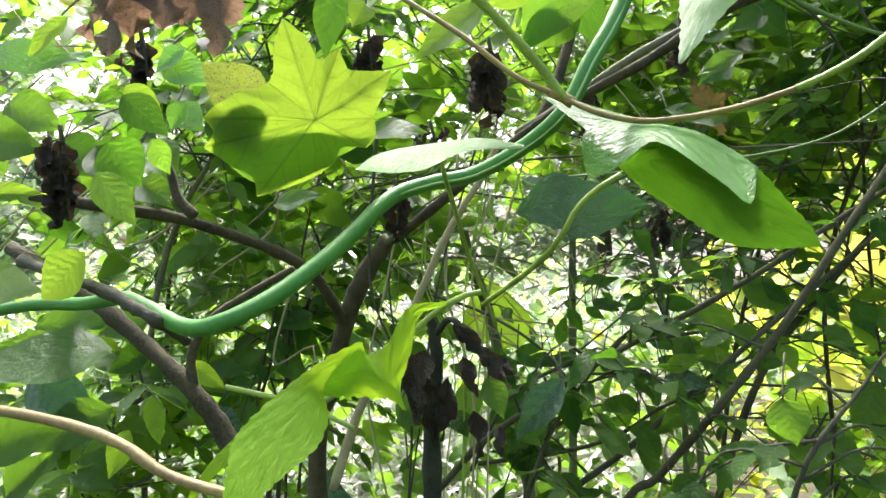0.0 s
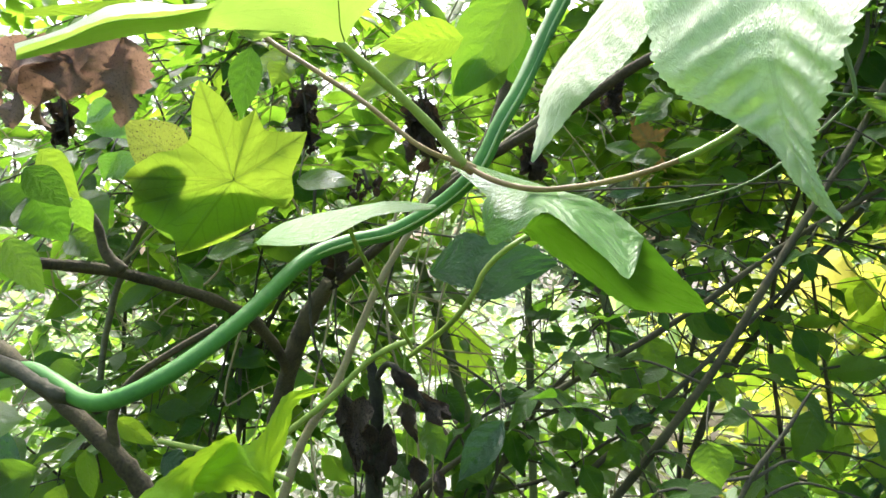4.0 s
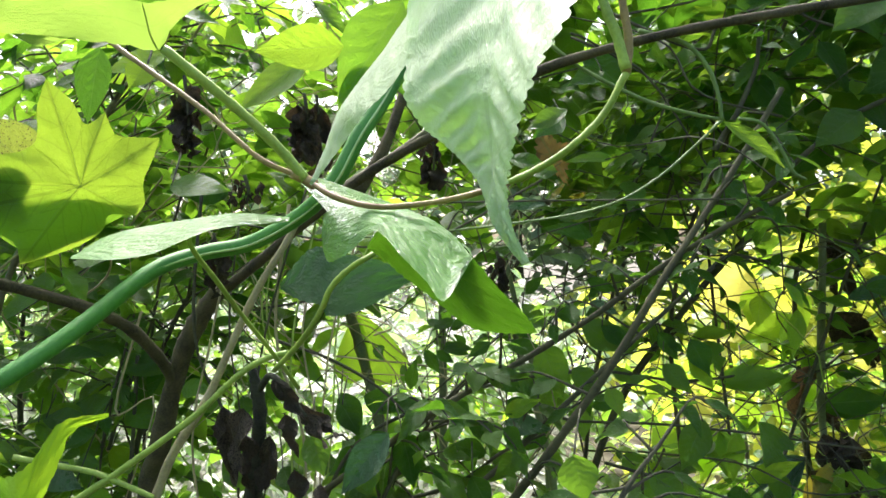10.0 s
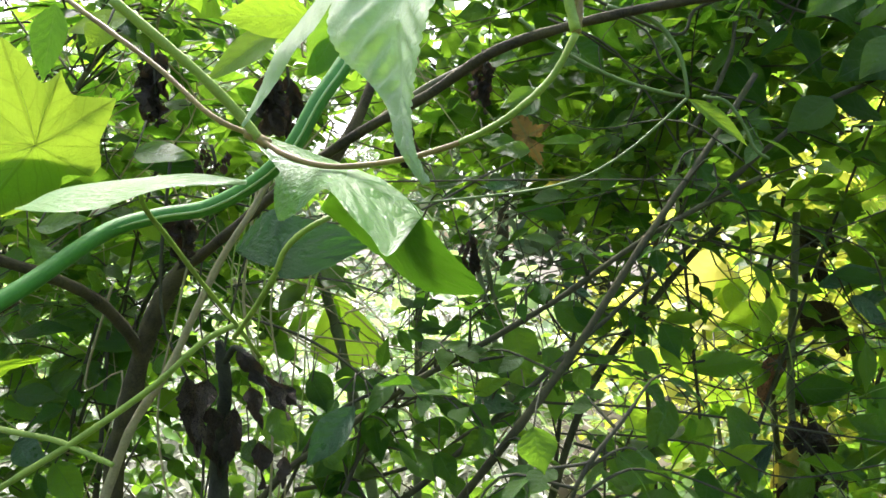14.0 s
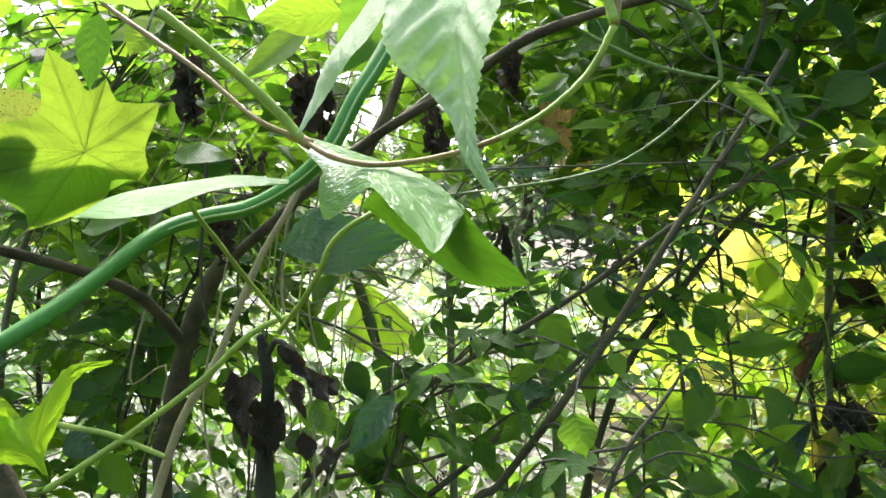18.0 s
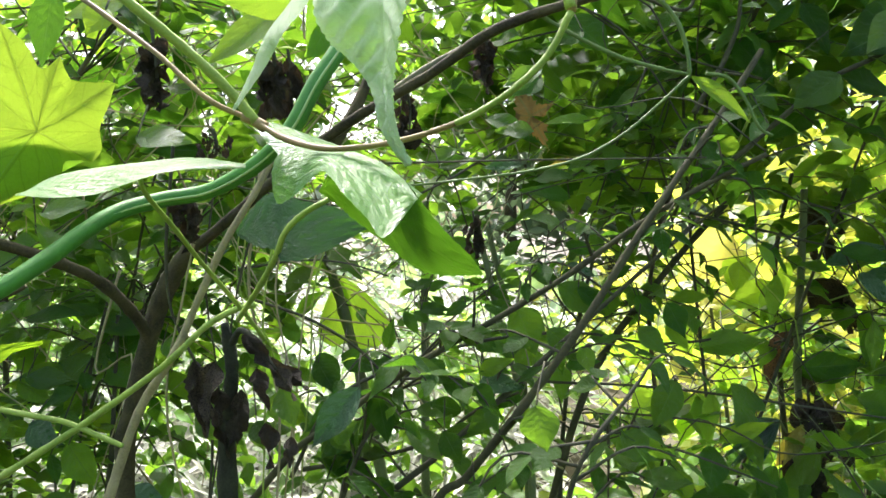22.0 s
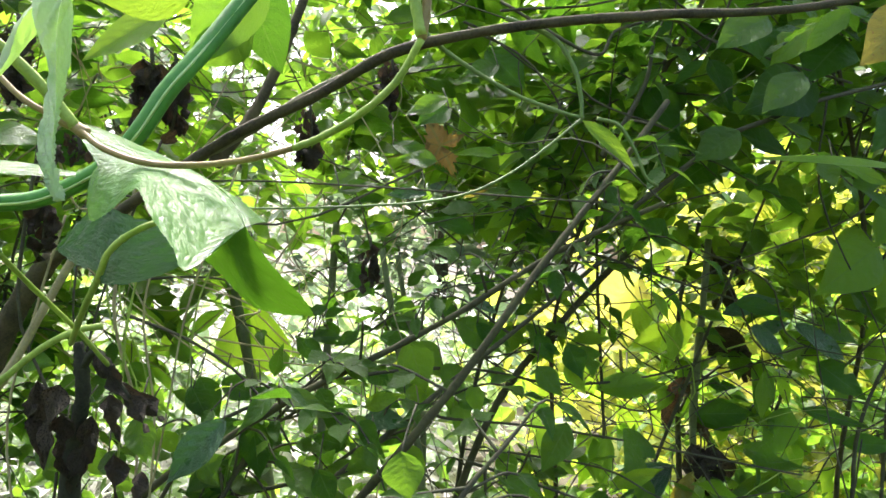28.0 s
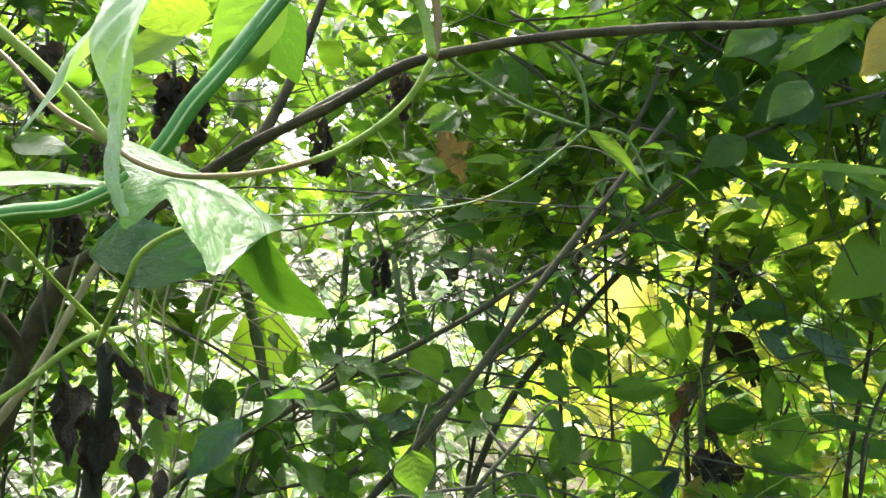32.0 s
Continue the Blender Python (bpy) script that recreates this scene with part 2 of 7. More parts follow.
# sunlit copy too: base and passing colours raised and yellowed for the backlight
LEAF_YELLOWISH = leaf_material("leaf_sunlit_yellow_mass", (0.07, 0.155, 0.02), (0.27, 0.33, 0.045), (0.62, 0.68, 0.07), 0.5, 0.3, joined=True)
LEAF_WET = leaf_material("leaf_wet_light", (0.12, 0.34, 0.045), (0.145, 0.37, 0.06), (0.26, 0.58, 0.04), 0.38, 0.28, (0.24, 0.45, 0.13), 0.4, 9.0, puff=0.16, shine=0.75, pucker=0.14, sheen=0.18)
LEAF_TURNED = leaf_material("leaf_underside_fresh", (0.036, 0.105, 0.009), (0.046, 0.125, 0.011), (0.095, 0.25, 0.01), 0.5, 0.6, (0.1, 0.2, 0.04), 0.5, 8.0, puff=0.25, shine=0.25)
LEAF_TEAL = leaf_material("leaf_dark_wet", (0.022, 0.085, 0.026), (0.03, 0.105, 0.034), (0.07, 0.24, 0.022), 0.28, 0.3, (0.06, 0.14, 0.07), 0.4, 6.0, puff=0.35, shine=0.9, pucker=0.2, sheen=0.2)
LEAF_BRIGHT = leaf_material("leaf_bright_lime", (0.16, 0.36, 0.012), (0.19, 0.42, 0.016), (0.55, 0.88, 0.03), 0.55, 0.5, (0.25, 0.48, 0.05), 0.3, 8.0, puff=0.12, shine=0.15)
VINE_DIM = bark_material("vine_dull_green", (0.06, 0.12, 0.02), (0.14, 0.22, 0.05), 160.0, 0.6, 0.2)
DEAD_PALE = leaf_material("dead_leaf_dull_brown", (0.17, 0.115, 0.085), (0.26, 0.19, 0.14), (0.38, 0.23, 0.15), 0.4, 0.8, (0.12, 0.085, 0.065), blotch=0.2, blotch_colour=(0.1, 0.07, 0.055))
VEIN = leaf_material("leaf_vein", (0.11, 0.22, 0.03), (0.2, 0.34, 0.08), (0.35, 0.52, 0.08), 0.5, 0.5)
LEAF_SPOTTED = leaf_material("leaf_spotted", (0.1, 0.18, 0.03), (0.14, 0.22, 0.04), (0.45, 0.55, 0.06), 0.5, 0.5, blotch=0.12, blotch_colour=(0.06, 0.03, 0.02))

# ---- builders ----
def mesh_from(name, verts, faces, material, uvs=None, smooth=True):
    me = bpy.data.meshes.new(name)
    me.from_pydata([tuple(v) for v in verts], [], faces)
    if uvs is not None:
        lay = me.uv_layers.new(name="UVMap")
        idx = np.empty(len(me.loops), dtype=np.int32)
        me.loops.foreach_get("vertex_index", idx)
        lay.data.foreach_set("uv", np.asarray(uvs, dtype=np.float32)[idx].ravel())
    if smooth:
        me.polygons.foreach_set("use_smooth", np.ones(len(me.polygons), dtype=bool))
    me.materials.append(material)
    me.update()
    return me


def part(name, me, parent=None, label="", m=None):
    ob = new(name, me)
    if m is not None:
        ob.matrix_basis = m
    if parent is not None:
        ob.parent = parent
    if label:
        ob["label"] = label
    return ob


def thing(name, label, category, at=(0, 0, 0), group="", kind=""):
    ob = new(name)
    ob.empty_display_size = 0.02
    ob.location = at
    return tagged(ob, label, category, group, kind)


def smooth_line(pts, n):
    """Catmull-Rom through the given points, n samples."""
    p = [Vector(q) for q in pts]
    p = [p[0] * 2 - p[1]] + p + [p[-1] * 2 - p[-2]]
    segs = len(p) - 3
    out = []
    for i in range(n):
        f = i / (n - 1) * segs
        k = min(int(f), segs - 1)
        t = f - k
        a, b, c, d = p[k:k + 4]
        out.append(0.5 * (2 * b + (c - a) * t + (2 * a - 5 * b + 4 * c - d) * t * t + (3 * b - a - 3 * c + d) * t ** 3))
    return out


def tube(name, pts, r0, r1, material, sides=8, n=0, rough=0.08, knots=0.0, start=0.0, arc=0.0, seed=0):
    """A tapered, slightly uneven stem along the points."""
    n = n or max(6, 5 * len(pts))
    line = smooth_line(pts, n)
    rng = random.Random(seed + len(pts) * 7 + int(abs(line[0][0]) * 1000))
    verts, faces, uvs = [], [], []
    t0 = (line[1] - line[0]).normalized()
    side = t0.orthogonal().normalized()
    for i, c in enumerate(line):
        t = (line[min(i + 1, n - 1)] - line[max(i - 1, 0)]).normalized()
        side = (side - t * side.dot(t)).normalized()
        up = t.cross(side)
        f = i / (n - 1)
        r = (r0 + (r1 - r0) * f) * (1 + rng.uniform(-rough, rough) + (knots if rng.random() < 0.12 else 0))
        for k in range(sides):
            a = 2 * math.pi * k / sides
            rr = r * (1 + rng.uniform(-rough, rough) * 0.5)
            verts.append(c + (side * math.cos(a) + up * math.sin(a)) * rr)
            uvs.append((k / sides, f))
    for i in range(n - 1):
        for k in range(sides):
            k2 = (k + 1) % sides
            faces.append((i * sides + k, i * sides + k2, (i + 1) * sides + k2, (i + 1) * sides + k))
    faces.append(tuple(range(sides))[::-1])
    faces.append(tuple((n - 1) * sides + k for k in range(sides)))
    return mesh_from(name, verts, faces, material, uvs)


def ovate(s, peak=0.38, sharp=1.0):
    """Half width of an ovate blade, from base (0) to tip (1)."""
    if s < peak:
        return math.sin(s / peak * math.pi / 2) ** 0.75
    q = (s - peak) / (1 - peak)
    return max(0.0, math.cos(q * math.pi / 2) ** sharp * (1 - 0.12 * q))


def blade(length, width, rows=8, cols=2, fold=0.25, droop=0.15, peak=0.38, sharp=1.0, tooth=0.0, wave=0.0, twist=0.0, heart=0.0,
          seed=0, bites=()):
    """Vertices of a leaf blade: base at the origin, tip along +y, upper side +z. bites: (row share, side, depth)."""
    rng = random.Random(seed)
    ph = rng.uniform(0, 6)
    verts, uvs, faces = [], [], []
    for i in range(rows + 1):
        s = i / rows
        hw = width / 2 * ovate(s, peak, sharp)
        if tooth and i % 2:
            hw *= 1 - tooth
        for j in range(-cols, cols + 1):
            u = j / cols
            h = hw
            for at, sd, deep in bites:
                if u * sd > 0 and abs(s - at) < 0.09:
                    h *= 1 - deep * (1 - abs(s - at) / 0.09)
            x = u * h
            y = s * length - heart * length * abs(u) ** 1.5 * max(0, 1 - s * 3.5)
            z = abs(x) * fold - droop * length * s * s + wave * length * math.sin(ph + s * 9 + u * 1.7) * abs(u)
            a = twist * s
            verts.append((x * math.cos(a) + z * math.sin(a), y, z * math.cos(a) - x * math.sin(a)))
            uvs.append((u, s))
    w = 2 * cols + 1
    for i in range(rows):
        for j in range(w - 1):
            faces.append((i * w + j, i * w + j + 1, (i + 1) * w + j + 1, (i + 1) * w + j))
    return verts, faces, uvs


def palmate(radius, lobes, rings=7, per=12, cup=0.1, wave=0.04, tooth=0.05, seed=0, sinus=0.5):
    """A hand-shaped blade round its stalk at the origin, first lobe along +y. lobes: (degrees, reach, half angle)."""
    rng = random.Random(seed)
    lobes = sorted(lobes)
    angs = []
    lo, hi = lobes[0][0] - lobes[0][2], lobes[-1][0] + lobes[-1][2]
    n = per * len(lobes)
    verts, uvs, faces = [(0, 0, 0)], [(0, 0)], []
    for k in range(n + 1):
        a = lo + (hi - lo) * k / n
        best, bu = 0, 0
        for c, reach, half in lobes:
            d = abs(a - c) / half
            if d < 1.6:
                v = reach * (sinus + (1 - sinus) * max(0, 1 - d) ** 0.8)
                if v > best:
                    best, bu = v, (a - c) / half
        r = radius * best * (1 - (tooth if k % 2 else 0) * rng.uniform(0.4, 1.4))
        angs.append((radians(a), r, bu))
    for i in range(1, rings + 1):
        s = i / rings
        for a, r, bu in angs:
            rr = r * s
            z = cup * radius * s * s + wave * radius * math.sin(a * 5 + s * 4 + seed) * s - 0.05 * radius * s * (1 - abs(min(1, abs(bu))))
            verts.append((rr * math.sin(a), rr * math.cos(a), z))
            uvs.append((bu, s))
    w = n + 1
    for k in range(n):
        faces.append((0, 1 + k, 2 + k))
    for i in range(rings - 1):
        for k in range(n):
            p = 1 + i * w + k
            faces.append((p, p + w, p + w + 1, p + 1))
    return verts, faces, uvs


def leaf_pose(base, along, up=(0, 0, 1), scale=1.0):
    """A leaf's pose: base, direction of its tip, and roughly the side that its upper face looks to."""
    y = Vector(along).normalized()
    z = Vector(up)
    z = z - y * z.dot(y)
    z = z.normalized() if z.length > 1e-4 else y.orthogonal().normalized()
    x = y.cross(z)
    return Matrix.Translation(base) @ Matrix((x, y, z)).transposed().to_4x4() @ Matrix.Scale(scale, 4)


def cloud_mesh(name, shapes, mats, material):
    """Many leaves in one mesh. shapes: list of (verts, faces, uvs); mats: array (n, 4, 4), leaf i takes shape i % len."""
    mats = np.asarray(mats, dtype=np.float64)
    vs, fs, us, off = [], [], [], 0
    for k, (v, f, u) in enumerate(shapes):
        sub = mats[k::len(shapes)]
        if not len(sub):
            continue
        v4 = np.c_[np.asarray(v, dtype=np.float64), np.ones(len(v))]
        vv = np.einsum("nij,vj->nvi", sub, v4)[:, :, :3].reshape(-1, 3)
        ff = np.asarray(f)[None] + (np.arange(len(sub)) * len(v))[:, None, None] + off
        vs.append(vv), fs.append(ff.reshape(-1, len(f[0]))), us.append(np.tile(np.asarray(u), (len(sub), 1)))
        off += len(vv)
    v, f, u = np.concatenate(vs), np.concatenate(fs), np.concatenate(us)
    me = bpy.data.meshes.new(name)
    me.vertices.add(len(v))
    me.vertices.foreach_set("co", v.astype(np.float32).ravel())
    k = f.shape[1]
    me.loops.add(f.size)
    me.loops.foreach_set("vertex_index", f.astype(np.int32).ravel())
    me.polygons.add(len(f))
    me.polygons.foreach_set("loop_start", np.arange(0, f.size, k, dtype=np.int32))
    me.polygons.foreach_set("use_smooth", np.ones(len(f), dtype=bool))
    lay = me.uv_layers.new(name="UVMap")
    lay.data.foreach_set("uv", u[f.ravel()].astype(np.float32).ravel())
    me.materials.append(material)
    me.update(calc_edges=True)
    me.validate()
    return me


def random_mats(rng, pos, size, tilt=0.6, face=None):
    """Leaf poses at the places pos: tips any way round and hanging, upper faces roughly up (or towards face)."""
    n = len(pos)
    a = rng.uniform(0, 2 * np.pi, n)
    y = np.stack([np.cos(a), np.sin(a), rng.uniform(-1.0, 0.25, n)], 1)
    y /= np.linalg.norm(y, axis=1)[:, None]
    z = np.tile(np.array(face if face is not None else (0, 0, 1.0)), (n, 1)) + rng.normal(0, tilt, (n, 3))
    z -= y * (z * y).sum(1)[:, None]
    z /= np.linalg.norm(z, axis=1)[:, None]
    x = np.cross(y, z)
    s = rng.uniform(size[0], size[1], n)
    m = np.zeros((n, 4, 4))
    m[:, :3, 0], m[:, :3, 1], m[:, :3, 2], m[:, :3, 3] = x * s[:, None], y * s[:, None], z * s[:, None], pos
    m[:, 3, 3] = 1
    return m


OVATE_LOW = [blade(1, w, 4, 1, f, d, p) for w, f, d, p in ((0.5, 0.3, 0.1, 0.4), (0.62, 0.15, 0.2, 0.36), (0.42, 0.4, 0.05, 0.45))]
OVATE = [blade(1, w, 9, 2, f, d, p, sh, 0.0, wv, tw, 0.06, i, bt) for i, (w, f, d, p, sh, wv, tw, bt) in enumerate((
    (0.5, 0.25, 0.12, 0.4, 1.2, 0.02, 0.1, ()), (0.6, 0.12, 0.2, 0.36, 1.5, 0.03, -0.2, ((0.6, 1, 0.5),)), (0.42, 0.35, 0.05, 0.42, 1.0, 0.02, 0.25, ()),
    (0.66, 0.18, 0.1, 0.38, 1.3, 0.04, 0.0, ((0.45, -1, 0.6), (0.75, 1, 0.4))), (0.36, 0.3, 0.25, 0.4, 1.2, 0.03, -0.4, ()), (0.55, 0.5, 0.1, 0.4, 1.1, 0.05, 0.5, ())))]

# ---- ground and surroundings ----
def ground_height(x, y):
    return 0.10 * noise.noise((x * 0.5, y * 0.5, 0)) + 0.04 * noise.noise((x * 2, y * 2, 3)) - 0.05


GROUND = bark_material("leaf_litter", (0.018, 0.016, 0.009), (0.055, 0.048, 0.026), 14.0, 0.95, 0.8)
steps = [0.0]
while steps[-1] < 900:
    steps.append(steps[-1] + max(0.4, steps[-1] * 0.22))
axis = [-s for s in steps[:0:-1]] + steps
gv = [(x, y, ground_height(x, y)) for y in axis for x in axis]
gn = len(axis)
gf = [(j * gn + i, j * gn + i + 1, (j + 1) * gn + i + 1, (j + 1) * gn + i) for j in range(gn - 1) for i in range(gn - 1)]
tagged(new("ground", mesh_from("ground", gv, gf, GROUND)), "dark earth covered with leaf litter", "ground", kind="structure")


def stuff(name, label, category, shapes, mats, material):
    return tagged(new(name, cloud_mesh(name, shapes, mats, material)), label, category, kind="stuff")


rng = np.random.default_rng(7)


def scatter(n, x, y, z, keep=None):
    p = np.stack([rng.uniform(*x, n), rng.uniform(*y, n), rng.uniform(*z, n)], 1)
    return p if keep is None else p[keep(p)]


def uneven(p, scale=0.6, seed=0.0):
    """Slow waves over the plan, about -1 to 1, for uneven edges."""
    x, y = p[:, 0] / scale, p[:, 1] / scale
    return (np.sin(x * 1.3 + seed + 1.7 * np.sin(y * 0.7)) + np.sin(y * 1.1 + 2.1 * seed + 1.3 * np.sin(x * 0.9)) + np.sin((x + y) * 2.3 + seed)) / 3


def blobs(k, n, x, y, z, sigma):
    """n places gathered in k loose clumps."""
    c = scatter(k, x, y, z)
    return c[rng.integers(0, k, n)] + rng.normal(0, 1, (n, 3)) * np.asarray(sigma)


# low plants of the sunny clearing, all round the thicket
p = scatter(52000, (-9.5, 9.5), (-5, 9.5), (0, 1))
d = np.hypot(p[:, 0], p[:, 1])
p = p[(d > 2.15 + 0.2 * uneven(p, 0.4)) & ((np.hypot(p[:, 0] + 0.3, p[:, 1] - 3.6) > 1.7) | (rng.random(len(p)) < 0.45)) & (d < 9.3 + 0.8 * uneven(p, 1.5)) & ((p[:, 1] > 1.2) | (rng.random(len(p)) < 0.5))]
d = np.hypot(p[:, 0], p[:, 1])
p[:, 2] = 0.02 + p[:, 2] ** 1.3 * (0.3 + 0.07 * d) * (1 + 0.3 * uneven(p, 0.7, 2.0))
right_part = p[:, 0] + rng.normal(0, 0.4, len(p)) > 0.15 * p[:, 1]
ahead = (p[:, 1] > 1.0) & (abs(p[:, 0]) < 1.3 * p[:, 1])
stuff("shaded_undergrowth", "low green plants beyond the thicket", "undergrowth", OVATE_LOW, random_mats(rng, p[~ahead], (0.08, 0.17), 0.5), LEAF_STUFF)
p, right_part = p[ahead], right_part[ahead]
# sunlight is in the leaf colour: only plants ahead get the paler copies
stuff("undergrowth", "low leafy plants covering the clearing, coloured paler for the sunlight", "undergrowth", OVATE_LOW, random_mats(rng, p[~right_part], (0.07, 0.16), 0.4), LEAF_SUNNY)
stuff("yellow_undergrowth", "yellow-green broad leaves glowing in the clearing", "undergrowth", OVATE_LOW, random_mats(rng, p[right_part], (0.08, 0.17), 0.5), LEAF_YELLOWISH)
p = scatter(26000, (-5.0, 3.0), (2.1, 7.5), (0, 1))
p = p[np.hypot(p[:, 0] + 0.7, p[:, 1] - 4.2) < 2.8 + 0.9 * uneven(p, 0.8, 1.0)]
p = p[p[:, 0] < 0.09 * p[:, 1] + 0.25 * uneven(p, 0.5, 2.0)]
p[:, 2] = 0.05 + p[:, 2] * (0.4 + 0.07 * p[:, 1])
STRAWS = [blade(1, 0.06, 4, 1, 0.4, dr, 0.3) for dr in (0.1, 0.3, 0.5)]
# near-white stalk colour carries the clearing's glare
stuff("dry_grass", "pale dry grass stalks, whitened in colour for the clearing's glare", "grass", STRAWS, random_mats(rng, p, (0.2, 0.5), 0.5), STRAW_GLARE)
p = blobs(22, 3200, (0.95, 3.0), (2.3, 3.6), (0.5, 1.2), (0.26, 0.22, 0.2))
p = p[(p[:, 1] > 2.0) & (p[:, 2] > 0.05)]
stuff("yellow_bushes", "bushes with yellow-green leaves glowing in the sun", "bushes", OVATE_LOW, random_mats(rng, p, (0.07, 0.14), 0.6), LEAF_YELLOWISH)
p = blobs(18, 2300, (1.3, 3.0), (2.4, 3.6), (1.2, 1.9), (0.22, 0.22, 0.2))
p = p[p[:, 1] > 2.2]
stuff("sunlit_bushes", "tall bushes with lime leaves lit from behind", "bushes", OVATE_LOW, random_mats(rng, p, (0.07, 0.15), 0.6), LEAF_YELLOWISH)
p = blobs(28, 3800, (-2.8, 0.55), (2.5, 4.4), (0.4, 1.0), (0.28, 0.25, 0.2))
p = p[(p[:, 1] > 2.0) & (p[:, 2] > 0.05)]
# pale leaf colour stands in for full light on these bushes
stuff("pale_bushes", "bushes with leaves coloured pale for the full light", "bushes", OVATE_LOW, random_mats(rng, p, (0.06, 0.12), 0.5), LEAF_SUNNY)
# hedge of the far edge of the wood
p = scatter(40000, (-14, 14), (-10, 13.5), (0, 1))
d = np.hypot(p[:, 0], p[:, 1])
p = p[(abs(d - 11.2 - 0.8 * uneven(p, 2.0)) < 1.6) & ((p[:, 1] > 0) | (rng.random(len(p)) < 0.5))]
p[:, 2] = 0.1 + p[:, 2] * (2.4 + 1.1 * uneven(p, 1.1, 4.0)) * np.where((p[:, 1] > 0) & (p[:, 0] < 0.02 * p[:, 1]) & (p[:, 0] > -0.9 * p[:, 1]), 0.75, 1.0)
# the hedge's haze is only its greyed leaf colour
stuff("far_wood", "green foliage at the far side of the clearing, greyed in colour for haze", "trees", OVATE_LOW, random_mats(rng, p, (0.18, 0.36)), LEAF_HAZED)
# shade leaves added overhead, mostly unseen, with an opening to sky above the path
p = np.concatenate([scatter(8500, (-2.4, 2.4), (0.35, 1.75), (1.95, 3.2)), scatter(2000, (-2.6, 2.6), (-2.4, 0.35), (2.1, 3.2))])
p = p[(np.hypot(p[:, 0], p[:, 1] + 0.7) > 1.05) & ((p[:, 0] > 0.3) | (rng.random(len(p)) < 0.3)) & (rng.random(len(p)) < 0.85) & ((p[:, 0] < 0.95 + 0.2 * uneven(p, 0.3)) | (p[:, 1] < 0.3))]
p = p[(p[:, 0] / 2.5) ** 2 + ((p[:, 1] + 0.3) / 2.15) ** 2 + 0.25 * uneven(p, 0.35, 3.0) < 1.0]
CANOPY = np.concatenate([p, scatter(600, (0.35, 1.2), (1.3, 1.95), (2.25, 2.8))])
# thicket added round sides and behind the path, mostly unseen, to cut fill light
p = scatter(26000, (-3.6, 3.6), (-3.4, 2.4), (0, 1))
d = np.hypot(p[:, 0], p[:, 1])
w = (d - 2.65 - 0.25 * uneven(p, 0.6, 5.0)) / 0.8
p = p[(abs(w) < 1) & ((p[:, 1] < 0.6) | (abs(p[:, 0]) > 2.1))]
w = (np.hypot(p[:, 0], p[:, 1]) - 2.65 - 0.25 * uneven(p, 0.6, 5.0)) / 0.8
p = p[(p[:, 0] < 0) | (p[:, 1] < 0.3) | (rng.random(len(p)) < 0.45)]
w = (np.hypot(p[:, 0], p[:, 1]) - 2.65 - 0.25 * uneven(p, 0.6, 5.0)) / 0.8
p[:, 2] = 0.05 + p[:, 2] * np.maximum(0.3, (2.1 + 0.5 * uneven(p, 0.45, 6.0)) * (1 - 0.5 * w * w))
stuff("thicket_around", "dense green thicket added round the path to cut fill light", "foliage", OVATE_LOW, random_mats(rng, p, (0.07, 0.14)), LEAF_STUFF)
# leaves deep in the thicket: dense and dark on the far side of the walk, loose at its start
p = np.concatenate([scatter(120, (1.3, 2.2), (1.5, 2.0), (1.5, 2.2)), scatter(120, (0.75, 2.0), (1.4, 2.0), (0.7, 1.4)), scatter(200, (-0.5, 0.1), (1.2, 1.8), (1.5, 1.95)),
                    scatter(420, (-1.9, 0.1), (1.3, 2.0), (1.5, 2.15)), scatter(550, (-1.9, -0.5), (1.5, 2.2), (0.6, 1.25)),
                    scatter(120, (-0.4, 0.6), (1.5, 2.0), (0.5, 1.0)),
                    scatter(520, (-0.4, 0.65), (1.05, 1.8), (0.4, 0.72)), scatter(200, (0.72, 1.2), (1.3, 1.8), (0.4, 0.95)), scatter(160, (1.2, 1.9), (1.3, 1.8), (0.4, 1.0)), scatter(60, (0.75, 1.3), (1.4, 1.8), (1.05, 1.45)), scatter(550, (-1.7, -0.35), (1.2, 1.8), (0.4, 1.05)), scatter(160, (-1.3, -0.35), (1.0, 1.4), (0.45, 0.95)), scatter(120, (0.55, 1.0), (1.1, 1.5), (0.4, 0.85))])
p += rng.normal(0, 0.07, p.shape)
p = p[p[:, 1] > 0.95]
mats = random_mats(rng, p, (0.035, 0.085), 0.7)
order = np.argsort(p[:, 1])
NEAR_LEAVES = mats[order[:300]]
stuff("thicket", "tangled small green leaves of the thicket", "foliage", OVATE, mats[order[300:]], LEAF_STUFF)
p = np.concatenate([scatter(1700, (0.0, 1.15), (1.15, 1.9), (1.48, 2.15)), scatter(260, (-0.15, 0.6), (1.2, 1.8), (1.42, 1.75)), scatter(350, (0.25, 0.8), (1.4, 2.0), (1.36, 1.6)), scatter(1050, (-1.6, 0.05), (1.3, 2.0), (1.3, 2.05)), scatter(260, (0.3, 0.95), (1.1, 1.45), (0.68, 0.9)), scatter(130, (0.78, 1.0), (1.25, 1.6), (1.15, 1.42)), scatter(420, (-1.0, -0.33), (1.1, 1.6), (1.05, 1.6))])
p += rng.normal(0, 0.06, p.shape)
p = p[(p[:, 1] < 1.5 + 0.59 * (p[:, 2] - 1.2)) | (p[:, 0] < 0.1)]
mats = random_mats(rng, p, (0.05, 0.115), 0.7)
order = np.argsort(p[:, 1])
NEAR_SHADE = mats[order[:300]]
# shade under the canopy is helped by this darker leaf colour
stuff("shaded_thicket", "dense leaves coloured darker for the shade of the canopy", "foliage", OVATE, mats[order[300:]], LEAF_SHADE)


